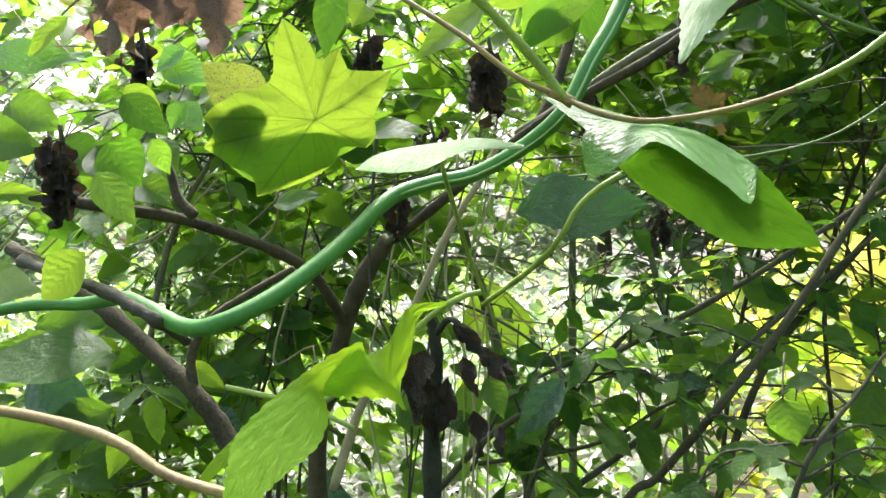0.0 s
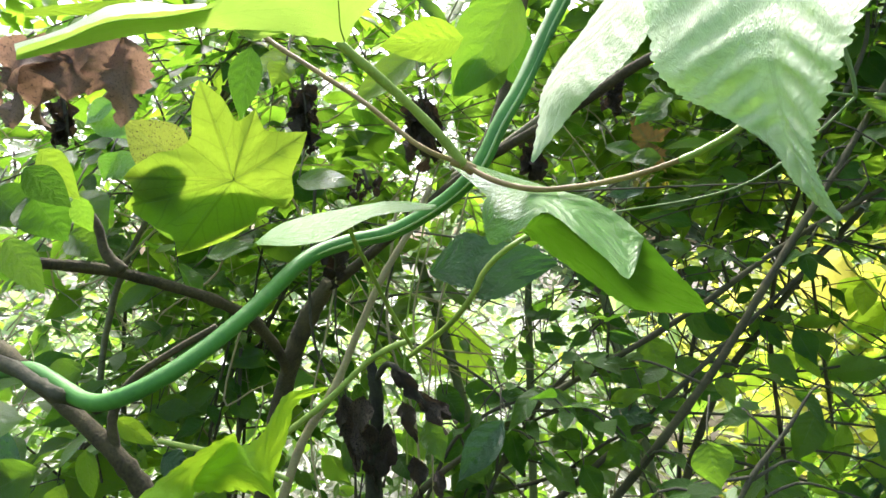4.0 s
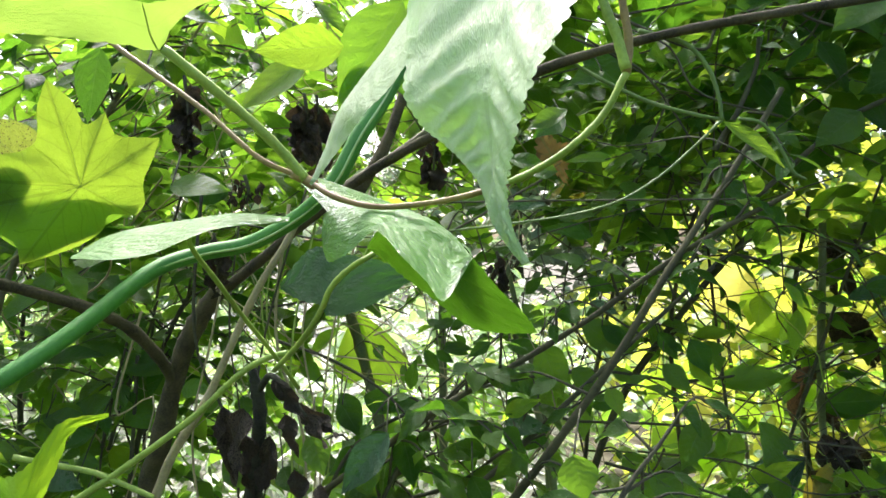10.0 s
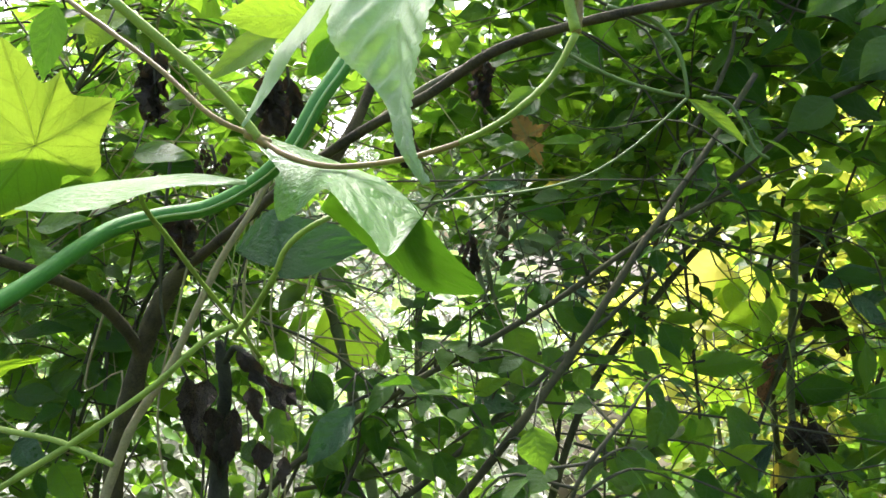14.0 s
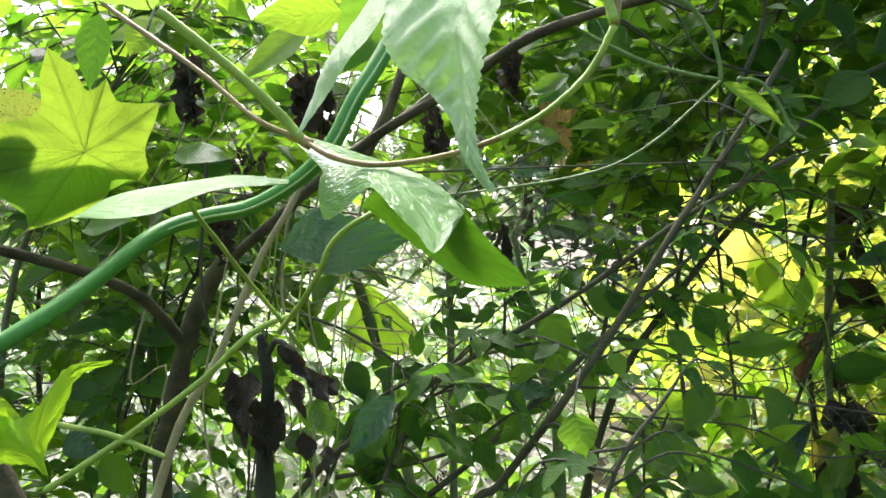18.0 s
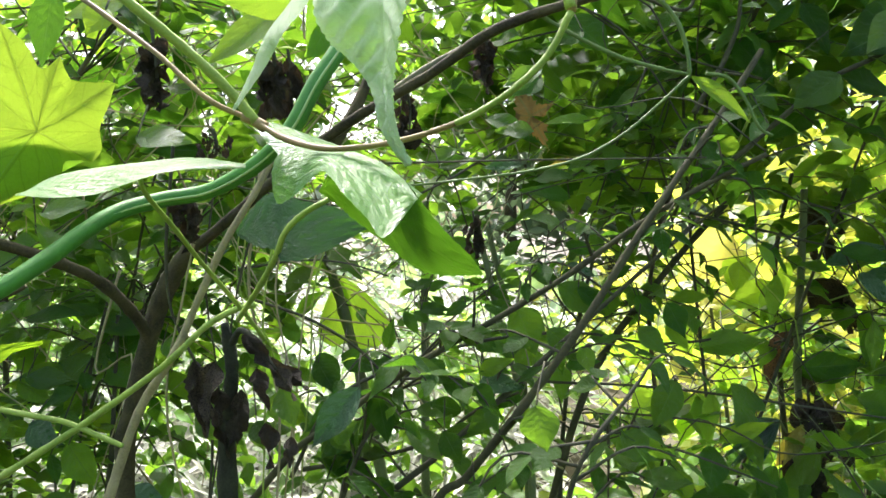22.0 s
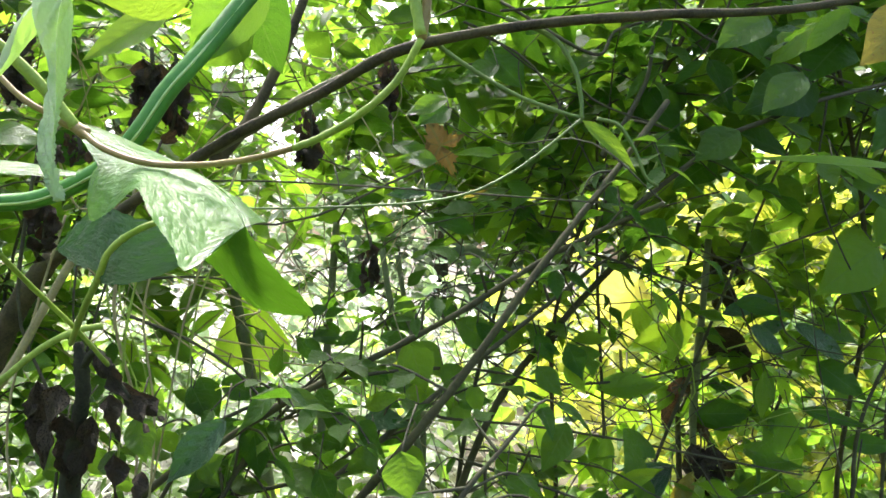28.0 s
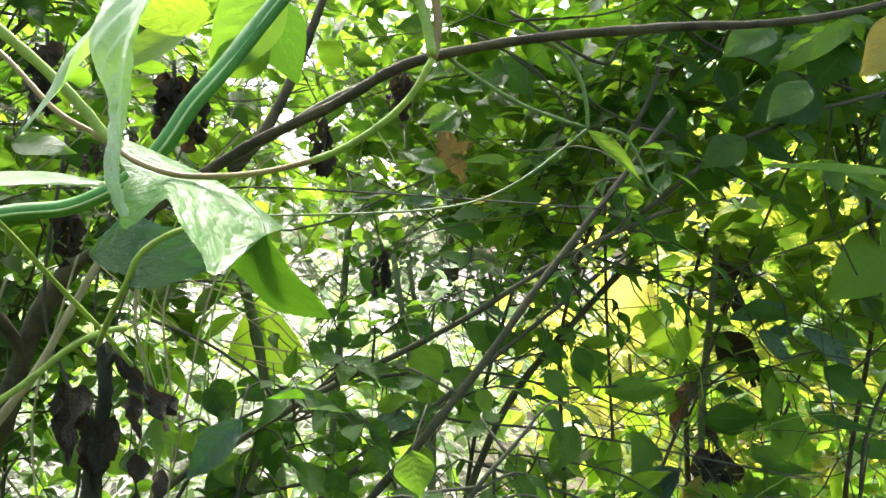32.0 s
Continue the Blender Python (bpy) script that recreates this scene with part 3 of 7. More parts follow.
# ---- trees: one added out of view to shade the thicket, others round the clearing ----
def tree_with_crown(name, label, foot, height, limbs, places, size, group="", trunk_r=0.12, leaf=LEAF_STUFF):
    top = thing(name, label, "tree", foot, group)
    part("trunk", tube("trunk", [(0, 0, -0.2), (0.05, 0.02, height * 0.3), (-0.04, 0.05, height * 0.65), (0.02, 0, height)], trunk_r, trunk_r * 0.3, BARK, 10, n=24, knots=0.1), top)
    for k, q in enumerate(limbs):
        part("limb", tube("limb", [(0, 0.02, height * (0.5 + 0.08 * k)), tuple(0.5 * c for c in q[:2]) + (q[2] * 0.55 + height * 0.28,), q], trunk_r * 0.45, trunk_r * 0.1, BARK, 7, n=14), top)
    part("crown", cloud_mesh("crown", OVATE_LOW, random_mats(rng, places, size), leaf), top)
    return top


foot = Vector((2.0, -0.7, 0.0))
tree_with_crown("shade_tree", "leafy tree added mostly out of view, its canopy shading the thicket", foot, 3.0,
                [(-0.9, 1.6, 2.6), (-2.0, 0.4, 2.7), (-3.2, 1.2, 2.5), (-1.8, -0.9, 2.6)], CANOPY - np.array(foot), (0.07, 0.13), trunk_r=0.07)
variants = []
for k in range(3):
    h = 4.6 + 0.9 * k
    c = np.stack([rng.normal(0, 0.9, 16), rng.normal(0, 0.9, 16), rng.uniform(0.28 * h, h, 16)], 1)
    pl = c[rng.integers(0, 16, 2600)] + rng.normal(0, 1, (2600, 3)) * np.array([0.5, 0.5, 0.42])
    pl = pl[pl[:, 2] > 0.4]
    # crowns take the same haze-greyed leaf colour
    variants.append(tree_with_crown("tree", "leafy tree at the far edge of the clearing", (0, 60 + 6 * k, 0), h, [tuple(float(v) for v in q) for q in c[:4]], pl, (0.17, 0.32), "trees round the clearing", leaf=LEAF_HAZED))
tr_rng = random.Random(12)
for k in range(24):
    a = radians(-75 + 150 * k / 17) if k < 18 else radians(110 + 28 * (k - 18))
    r = tr_rng.uniform(10.0, 13.0)
    if -0.75 < a < -0.02 and k % 3:
        r += 14.0
    at = pose(math.sin(a) * r, math.cos(a) * r, 0, 0, 0, tr_rng.uniform(0, 360))
    if k < 3:
        variants[k].matrix_basis = at
    else:
        copy_thing(variants[k % 3], at)
# tangles of thin stems
def tangle(name, label, n, x, y, z, material, seed, bend=0.1):
    r0 = random.Random(seed)
    top = thing(name, label, "vines")
    for k in range(n):
        a = Vector((r0.uniform(*x), r0.uniform(*y), r0.uniform(*z)))
        d = Vector((r0.uniform(-1, 1), r0.uniform(-0.3, 0.3), r0.uniform(-0.8, 0.8))).normalized() * r0.uniform(0.12, 0.4)
        w, w2 = (Vector((r0.uniform(-bend, bend), r0.uniform(-0.05, 0.05), r0.uniform(-bend, bend))) for _ in range(2))
        r = r0.uniform(0.0009, 0.0024)
        part("thin_stem", tube("thin_stem", [a - d, a - d * 0.4 + w, a + d * 0.3 + w2, a + d + w], r * 1.1, r * 0.5, material, 4, n=14, seed=k), top)
    return top


tangle("dry_stem_tangle", "tangle of thin dry climbing stems", 210, (-1.3, 0.1), (0.95, 2.0), (1.0, 1.75), VINE_PALE, 21)
tangle("dark_twig_tangle", "tangle of thin dark twigs", 130, (-1.2, 1.6), (0.9, 1.8), (1.22, 1.95), TWIG, 22, 0.06)
tangle("low_twig_tangle", "tangle of thin dark twigs low in the sunlit growth", 90, (0.15, 1.4), (1.05, 1.7), (0.85, 1.3), TWIG, 23, 0.07)
tangle("green_stem_tangle", "tangle of thin green stems", 40, (0.2, 1.6), (1.0, 1.9), (0.7, 1.6), VINE_GREEN, 23, 0.07)

# litter and seedlings on the ground under the thicket
p = scatter(5000, (-2.3, 2.3), (-2.3, 2.3), (0, 1))
p = p[np.hypot(p[:, 0], p[:, 1]) < 2.35]
p[:, 2] = [ground_height(a, b) + 0.012 for a, b, c in p]
stuff("leaf_litter", "brown fallen leaves covering the earth", "leaf litter", OVATE_LOW, random_mats(rng, p[:3800], (0.05, 0.1), 0.15), leaf_material("litter_leaf", (0.05, 0.03, 0.015), (0.14, 0.09, 0.05), (0.1, 0.06, 0.02), 0.15, 0.8, joined=True))
p = p[(abs(p[:, 0]) > 0.45) | (p[:, 1] > 0.7)]
p[:, 2] += rng.uniform(0.03, 0.28, len(p))
stuff("seedlings", "low green seedlings on the shaded earth", "undergrowth", OVATE_LOW, random_mats(rng, p, (0.05, 0.1), 0.4), LEAF_STUFF)

# ---- leaf and stem helpers ----
def stem(name, label, category, pts, r0, r1, material, sides=8, **kw):
    return tagged(new(name, tube(name, pts, r0, r1, material, sides, **kw)), label, category)


def stem_part(name, pts, r0, r1, material, parent, label="", sides=8, **kw):
    return part(name, tube(name, pts, r0, r1, material, sides, **kw), parent, label)


def lobe_width(s, peak=0.4):
    """Half width of a lobe with a drawn-out tip, as a share of its widest."""
    if s < peak:
        return 0.45 + 0.55 * math.sin(s / peak * math.pi / 2)
    q = (s - peak) / (1 - peak)
    return (1 - q) ** 0.9 * (1 - 0.32 * math.sin(q * math.pi)) * (1 - 0.12 * q)


def lobed_leaf(parent, centre, tips, material, label="", width=0.5, sinus=0.4, tooth=0.05, rings=10, per=26, name="leaf", seed=1, wave=0.03, cup=0.0, peak=0.4, veins=None):
    """A hand-shaped leaf: the stalk joins at centre, one lobe runs out to each of the tips. width: of the lobes, as a share of their length."""
    c = Vector(centre)
    d = np.array([list(Vector(t) - c) for t in tips])
    nrm = Vector(np.linalg.svd(np.vstack([d, d[0] * 0.5]))[2][-1])
    if nrm.dot(Vector((0, -0.5, 1))) < 0:
        nrm = -nrm
    m = leaf_pose(c, d[0], nrm)
    inv = m.inverted()
    widths = width if isinstance(width, tuple) else (width,) * len(tips)
    lobes = sorted((math.atan2(q.x, q.y), math.hypot(q.x, q.y), q.z, w) for q, w in ((inv @ Vector(t), w) for t, w in zip(tips, widths)))
    size = max(q[1] for q in lobes)
    reach = []
    for a, r, h, w in lobes:
        ss = [1 - k / 60 for k in range(60)]
        off = [math.atan2(w / 2 * lobe_width(x, peak), x) for x in ss]
        far = [r * math.hypot(x, w / 2 * lobe_width(x, peak)) for x in ss]
        reach.append((off, far))
    angs = set()
    for a, r, h, w in lobes:
        for k in range(-per // 2, per // 2 + 1):
            f = 2 * k / per
            angs.add(round(a + math.copysign(abs(f) ** 1.6, f) * 0.75, 4))
    lo, hi = lobes[0][0] - 0.75, lobes[-1][0] + 0.75
    if hi - lo > 6.2:
        lo, hi = lo + (hi - lo - 6.2) / 2, hi - (hi - lo - 6.2) / 2
    angs = sorted(x for x in angs if lo <= x <= hi)
    rng = random.Random(seed)
    edge = []
    for k, a in enumerate(angs):
        best, at = 0.0, 0
        for i, (la, lr, lh, lw) in enumerate(lobes):
            off, far = reach[i]
            r = float(np.interp(abs(a - la), off, far, right=0.0))
            if r > best:
                best, at = r, i
        near = sorted(range(len(lobes)), key=lambda i: abs(a - lobes[i][0]))[:2]
        if best == 0.0:
            at = near[0]
        web = sinus * sum(lobes[i][1] for i in near) / len(near)
        if a < lobes[0][0] or a > lobes[-1][0]:
            web *= 0.7
        r = max(best, web)
        edge.append((a, r, at, r * (1 - (tooth * rng.uniform(0.3, 1.5) if k % 2 else 0)), lobes[at][2] * max(0.0, 1 - 1.2 * abs(a - lobes[at][0]))))
    verts, uvs, faces = [(0, 0, 0)], [(0, 0)], []
    for i in range(1, rings + 1):
        s = i / rings
        for a, r, at, rt, h in edge:
            rr = (r + (rt - r) * s ** 6) * s
            da = a - lobes[at][0]
            z = h * s ** 1.5 + wave * size * math.sin(a * 5 + s * 5 + seed) * s + cup * size * s * s
            z += 0.05 * abs(rr * math.sin(da))
            verts.append((rr * math.sin(a), rr * math.cos(a), z))
            uvs.append((rr * math.sin(da) / lobes[at][1], rr * math.cos(da) / lobes[at][1]))
    w, n = len(edge), len(edge) - 1
    faces += [(0, 1 + k, 2 + k) for k in range(n)]
    faces += [(1 + i * w + k, 1 + (i + 1) * w + k, 2 + (i + 1) * w + k, 2 + i * w + k) for i in range(rings - 1) for k in range(n)]
    leaf = part(name, mesh_from("leaf_blade", verts, faces, material, uvs), parent, label, m)
    if veins is not None:
        for a, r, h, w in lobes:
            q = [(r * f * math.sin(a), r * f * math.cos(a), h * f ** 1.5 + wave * size * math.sin(a * 5 + f * 5 + seed) * f + cup * size * f * f - 0.003 * size) for f in (0.0, 0.25, 0.5, 0.75, 0.94)]
            part("midrib", tube("midrib", q, 0.0036 * size, 0.0012 * size, veins, 6, n=14, rough=0.02), leaf)
    return leaf


def simple_leaf(parent, base, tip, up, width, material, label="", name="leaf", rows=12, cols=3, **kw):
    """An undivided leaf from base to tip; width is a share of its length."""
    v = Vector(tip) - Vector(base)
    me = mesh_from("leaf_blade", *(lambda s: (s[0], s[1], material, s[2]))(blade(1, width, rows, cols, **kw)))
    return part(name, me, parent, label, leaf_pose(base, v, up, v.length))


def sheet_leaf(parent, edge_a, edge_b, material, label="", name="leaf", rows=40, cols=8, tooth=0.0, bulge=0.0, wave=0.0, seed=1, ribs=0.0, pairs=7, keel=0.0, mid=0.5, rib=None):
    """A blade spanned between its two edges. bulge: rise of its middle towards the light, ribs: quilting between side veins, keel: sharp rise of the midrib,
    as shares of its length; mid: the midrib's place across it; rib: material and radius of a raised midrib."""
    a, b = smooth_line(edge_a, rows + 1), smooth_line(edge_b, rows + 1)
    long = sum((a[i + 1] - a[i]).length for i in range(rows))
    rng = random.Random(seed)
    half = rows // 2
    nrm = (b[half] - a[half]).cross(a[half + 1] - a[half - 1]).normalized()
    if nrm.dot(Vector((0, -0.7, 0.7))) < 0:
        nrm = -nrm
    verts, uvs, faces = [], [], []
    for i in range(rows + 1):
        s = i / rows
        span = (b[i] - a[i]).length
        ta, tb = (tooth * long * rng.uniform(0.2, 1.0) * (1 if i % 3 else -0.6) * min(1, span / (0.1 * long)) for _ in range(2))
        w = (b[i] - a[i]).normalized() if span > 1e-6 else Vector((0, 0, 0))
        for j in range(cols + 1):
            q = j / cols
            u = 2 * q - 1
            c = a[i].lerp(b[i], mid * q * 2 if q < 0.5 else mid + (1 - mid) * (2 * q - 1)) - w * ta * max(0, -u) ** 4 + w * tb * max(0, u) ** 4
            z = bulge * long * (1 - u * u) * min(1, span / (0.2 * long))
            z += keel * long * (1 - abs(u)) * min(1, span / (0.2 * long))
            z += wave * long * math.sin(s * 11 + seed) * abs(u) ** 2
            z += ribs * long * math.sin((s - 0.16 * abs(u)) * pairs * 6.283 + 0.6 * math.sin(seed + s * 7)) * (1 - u * u) * min(1, 2.5 * abs(u))
            verts.append(c + nrm * z)
            uvs.append((u, s))
    k = cols + 1
    faces = [(i * k + j, i * k + j + 1, (i + 1) * k + j + 1, (i + 1) * k + j) for i in range(rows) for j in range(cols)]
    leaf = part(name, mesh_from("leaf_blade", verts, faces, material, uvs), parent, label)
    if rib is not None:
        part("midrib", tube("midrib", [verts[i * k + cols // 2] + nrm * rib[1] * 0.2 for i in range(0, rows + 1, max(1, rows // 10))], rib[1], rib[1] * 0.4, rib[0], 6, n=40, rough=0.02), leaf)
    return leaf


def cut_leaf(parent, centre, edge, tips, material, label="", name="leaf", rings=10, per=7, tooth=0.01, wave=0.004, seed=1, veins=None):
    """A lobed blade round its stalk: edge runs round it, tips are the numbers of its pointed places."""
    c = Vector(centre)
    e = [Vector(q) for q in edge]
    n = len(e)
    rng = random.Random(seed)
    size = max((q - c).length for q in e)
    nrm = Vector((0, 0, 0))
    for i in range(n):
        nrm += (e[i] - c).cross(e[(i + 1) % n] - c)
    nrm.normalize()
    rim = []
    for i in range(n):
        p0, p1, p2, p3 = e[i - 1], e[i], e[(i + 1) % n], e[(i + 2) % n]
        m1 = Vector((0, 0, 0)) if i in tips else (p2 - p0) * 0.5
        m2 = Vector((0, 0, 0)) if (i + 1) % n in tips else (p3 - p1) * 0.5
        for k in range(per):
            t = k / per
            h = p1 * (2 * t ** 3 - 3 * t * t + 1) + m1 * (t ** 3 - 2 * t * t + t) + p2 * (3 * t * t - 2 * t ** 3) + m2 * (t ** 3 - t * t)
            if k and k % 2:
                h = h + (h - c) * rng.uniform(-1.2, 0.4) * tooth
            rim.append(h)
    ways = [(e[i] - c) for i in tips]
    verts, uvs = [c], [(0, 0)]
    for r in range(1, rings + 1):
        s = r / rings
        for k, h in enumerate(rim):
            d = (h - c) * s
            way = max(ways, key=lambda q: d.normalized().dot(q.normalized()))
            y = d.dot(way.normalized())
            x = (d - way.normalized() * y).dot(nrm.cross(way.normalized()))
            z = wave * size * math.sin(k * 0.31 + s * 6 + seed) * s + 0.05 * abs(x) * s
            verts.append(c + d + nrm * z)
            uvs.append((x / way.length, y / way.length))
    w = len(rim)
    faces = [(0, 1 + k, 1 + (k + 1) % w) for k in range(w)]
    faces += [(1 + i * w + k, 1 + (i + 1) * w + k, 1 + (i + 1) * w + (k + 1) % w, 1 + i * w + (k + 1) % w) for i in range(rings - 1) for k in range(w)]
    leaf = part(name, mesh_from("leaf_blade", verts, faces, material, uvs), parent, label)
    if veins is not None:
        for k, q in enumerate(ways):
            side = nrm.cross(q) * 0.03 * (-1) ** k
            part("midrib", tube("midrib", [c, c + q * 0.35 + side, c + q * 0.7 + side * 0.6, c + q * 0.93], 0.002 * size, 0.0008 * size, veins, 6, n=14, rough=0.02, seed=k), leaf)
    return leaf


def leaf_set(material, key, shapes=OVATE):
    return [mesh_from(key, v, f, material, u) for v, f, u in shapes]


def shrub(name, label, pts, r0, r1, bark, leaves, twigs, size, seed, group="", spread=0.3, step=0.028, lean=(0, 0, 0), first=0.2, category="shrub"):
    """A woody stem with leafy twigs; every leaf is a part."""
    rng = random.Random(seed)
    top = thing(name, label, category, (0, 0, 0), group)
    stem_part("stem", pts, r0, r1, bark, top, knots=0.15, seed=seed)
    line = smooth_line(pts, 60)
    for k in range(twigs):
        i = int((first + (1 - first) * (k + rng.random()) / twigs) * 59)
        a = line[min(i, 59)]
        d = Vector((rng.uniform(-1, 1), rng.uniform(-0.7, 0.7), rng.uniform(-0.35, 0.7))) + Vector(lean)
        d.normalize()
        ln = spread * rng.uniform(0.5, 1.2)
        sag = Vector((0, 0, -0.25 * ln))
        q = [a, a + d * ln * 0.5 + Vector((rng.uniform(-0.02, 0.02), 0, rng.uniform(0, 0.03))), a + d * ln + sag]
        if q[2].y < 0.55 and q[2].length > 0:
            continue
        stem_part("twig", q, 0.0022, 0.0009, TWIG, top, sides=5, n=9, seed=seed + k)
        tl = smooth_line(q, 24)
        m = max(3, int(ln / step))
        for j in range(m):
            c = tl[min(23, int((0.2 + 0.8 * (j + 0.7) / m) * 23))]
            side = d.cross(Vector((0, 0, 1))).normalized() * (1 if j % 2 else -1)
            along = side * rng.uniform(0.5, 1.0) + d * 0.6 + Vector((0, 0, rng.uniform(-0.9, 0.15)))
            upv = Vector((rng.uniform(-0.5, 0.5), rng.uniform(-0.9, 0.3), 1))
            part("leaf", leaves[rng.randrange(len(leaves))], top, "", leaf_pose(c, along, upv, rng.uniform(*size)))
    return top


def dead_clump(label, at, height, width, seed, leaves=17, name="dead_leaf_clump", material=None):
    """Withered leaves hanging crumpled in a bunch."""
    rng = random.Random(seed)
    top = thing(name, label, "dead leaves", at, "hanging dead leaf clumps")
    stem_part("stalk", [(0, 0, height * 0.7), (0.004, 0, 0), (0, 0.004, -height * 0.5)], 0.002, 0.0015, TWIG, top, sides=5)
    for k in range(leaves):
        z = height * (0.55 - 0.9 * k / leaves)
        ln = height * rng.uniform(0.28, 0.6)
        sh = blade(1, rng.uniform(0.4, 0.75), 10, 3, rng.uniform(-0.7, 0.9), rng.uniform(-0.2, 0.2), 0.45, 0.8, 0.06, rng.uniform(0.1, 0.24), rng.uniform(-1.5, 1.5), 0.0, seed * 31 + k,
                   ((rng.uniform(0.3, 0.8), rng.choice((-1, 1)), rng.uniform(0.3, 0.8)),))
        me = mesh_from("withered_blade", sh[0], sh[1], material or DEAD, sh[2])
        a = rng.uniform(0, 6.28)
        along = Vector((math.cos(a) * 0.35, math.sin(a) * 0.35, -1))
        at2 = Vector((rng.uniform(-1, 1) * width * 0.45, rng.uniform(-1, 1) * width * 0.35, z))
        part("leaf", me, top, "", leaf_pose(at2, along, (math.sin(a), -1, 0.2), ln))
    return top


# ---- green snake over the branches; the part named stem is its body ----
green = thing("green_climber", "smooth bright green snake with pale stripe looping over branches", "vine")
BODY = [(-0.5818, 0.4418, 1.2216), (-0.5132, 0.4323, 1.2313), (-0.4507, 0.4065, 1.2346), (-0.4026, 0.3786, 1.241), (-0.3743, 0.3626, 1.2364), (-0.3388, 0.3466, 1.2263), (-0.3112, 0.3418, 1.2309), (-0.2845, 0.3614, 1.2463), (-0.2597, 0.3961, 1.2717), (-0.2368, 0.4448, 1.3046), (-0.2122, 0.4701, 1.3165), (-0.1793, 0.4804, 1.3234), (-0.1407, 0.4725, 1.342), (-0.1122, 0.4581, 1.3639), (-0.094, 0.4616, 1.3973), (-0.0769, 0.473, 1.4273), (-0.0552, 0.4975, 1.4754), (-0.0218, 0.5191, 1.5373)]
stem_part("stem", BODY, 0.0046, 0.0066, SNAKE_GREEN, green, sides=14, n=110, rough=0.012)
stem_part("stripe", [(x + 0.0018, y - 0.0057, z - 0.0014) for x, y, z in BODY[8:]], 0.0009, 0.0011, STRIPE, green, "pale yellow-green stripe", sides=6, n=70, rough=0.05)

# ---- forked tree ----
tree = thing("forked_tree", "brown leaning forked tree with rough bark", "tree")
stem_part("trunk", [(-0.44, 0.86, -0.1), (-0.44, 0.85, 0.5)] + [(-0.4403, 0.8413, 0.9684), (-0.4172, 0.8313, 1.0723), (-0.3828, 0.8113, 1.1753), (-0.354, 0.8013, 1.2319), (-0.3224, 0.7913, 1.2736)], 0.0148, 0.0105, BARK, tree, sides=10, knots=0.12, n=50)
stem_part("branch", [(-0.3292, 0.7913, 1.2634), (-0.2709, 0.7613, 1.3007), (-0.1911, 0.7313, 1.3572), (-0.111, 0.7013, 1.4079), (-0.0252, 0.6613, 1.4454), (0.041, 0.6314, 1.4806), (0.1132, 0.6114, 1.499), (0.1939, 0.6014, 1.5133), (0.2817, 0.6014, 1.5267)] + [(0.5, 0.66, 1.58), (0.9, 0.8, 1.75)], 0.0062, 0.0038, BARK, tree, "long branch arching overhead", sides=10, knots=0.12, n=80)
stem_part("branch", [(-0.392, 0.818, 1.135), (-0.388, 0.797, 1.175), (-0.3974, 0.7324, 1.2313), (-0.4207, 0.6847, 1.2612), (-0.4533, 0.6512, 1.2805), (-0.4981, 0.6065, 1.3012), (-0.5404, 0.5621, 1.3113), (-0.6016, 0.5359, 1.3239)], 0.0072, 0.0056, BARK, tree, sides=8, knots=0.15)
stem_part("branch", [(-0.4537, 0.5643, 1.3006), (-0.4692, 0.5623, 1.3186), (-0.4766, 0.5617, 1.3454), (-0.492, 0.5598, 1.3671)], 0.006, 0.003, BARK, tree, sides=6)
stem_part("branch", [(-0.1448, 0.7634, 1.3849), (-0.1175, 0.7914, 1.4388), (-0.0947, 0.8197, 1.5097), (-0.0751, 0.8382, 1.5853), (-0.0606, 0.8571, 1.6498)], 0.008, 0.005, BARK, tree, sides=8)
stem_part("branch", [(-0.1577, 0.7643, 1.3935), (-0.0878, 0.7391, 1.4309), (-0.0331, 0.715, 1.4624), (0.0186, 0.7012, 1.4861)], 0.006, 0.004, BARK_GREY, tree, sides=7)
low = thing("leaning_trunk", "dark brown leaning trunk with a broken side branch", "tree")
stem_part("trunk", [(-0.6095, 0.5196, 1.2741), (-0.5327, 0.5003, 1.2412), (-0.4863, 0.4867, 1.2158), (-0.4482, 0.4818, 1.1874), (-0.4113, 0.4767, 1.1574), (-0.3871, 0.4797, 1.1227), (-0.3677, 0.4816, 1.0744), (-0.355, 0.4922, 1.0052)] + [(-0.33, 0.5, 0.6), (-0.31, 0.5, -0.1)], 0.0062, 0.0088, BARK, low, sides=10, knots=0.15)
stem_part("branch", [(-0.4091, 0.4769, 1.1528), (-0.4118, 0.4771, 1.1802), (-0.406, 0.4784, 1.1984), (-0.3922, 0.4809, 1.2163), (-0.3648, 0.4854, 1.2339), (-0.3284, 0.4914, 1.2537)], 0.0045, 0.0026, BARK, low, sides=7)
stem_part("branch", [(-0.4897, 0.3961, 1.266), (-0.4264, 0.3651, 1.2544), (-0.3952, 0.3546, 1.2468), (-0.372, 0.3478, 1.2377), (-0.3571, 0.3499, 1.2285), (-0.3719, 0.4029, 1.2089)], 0.0044, 0.0038, TWIG, low, "broken dead branch", sides=6, rough=0.25)

# ---- climbing vine with lobed leaves ----
vine = thing("lobed_leaf_vine", "climbing vine with large lobed light green leaves", "vine")
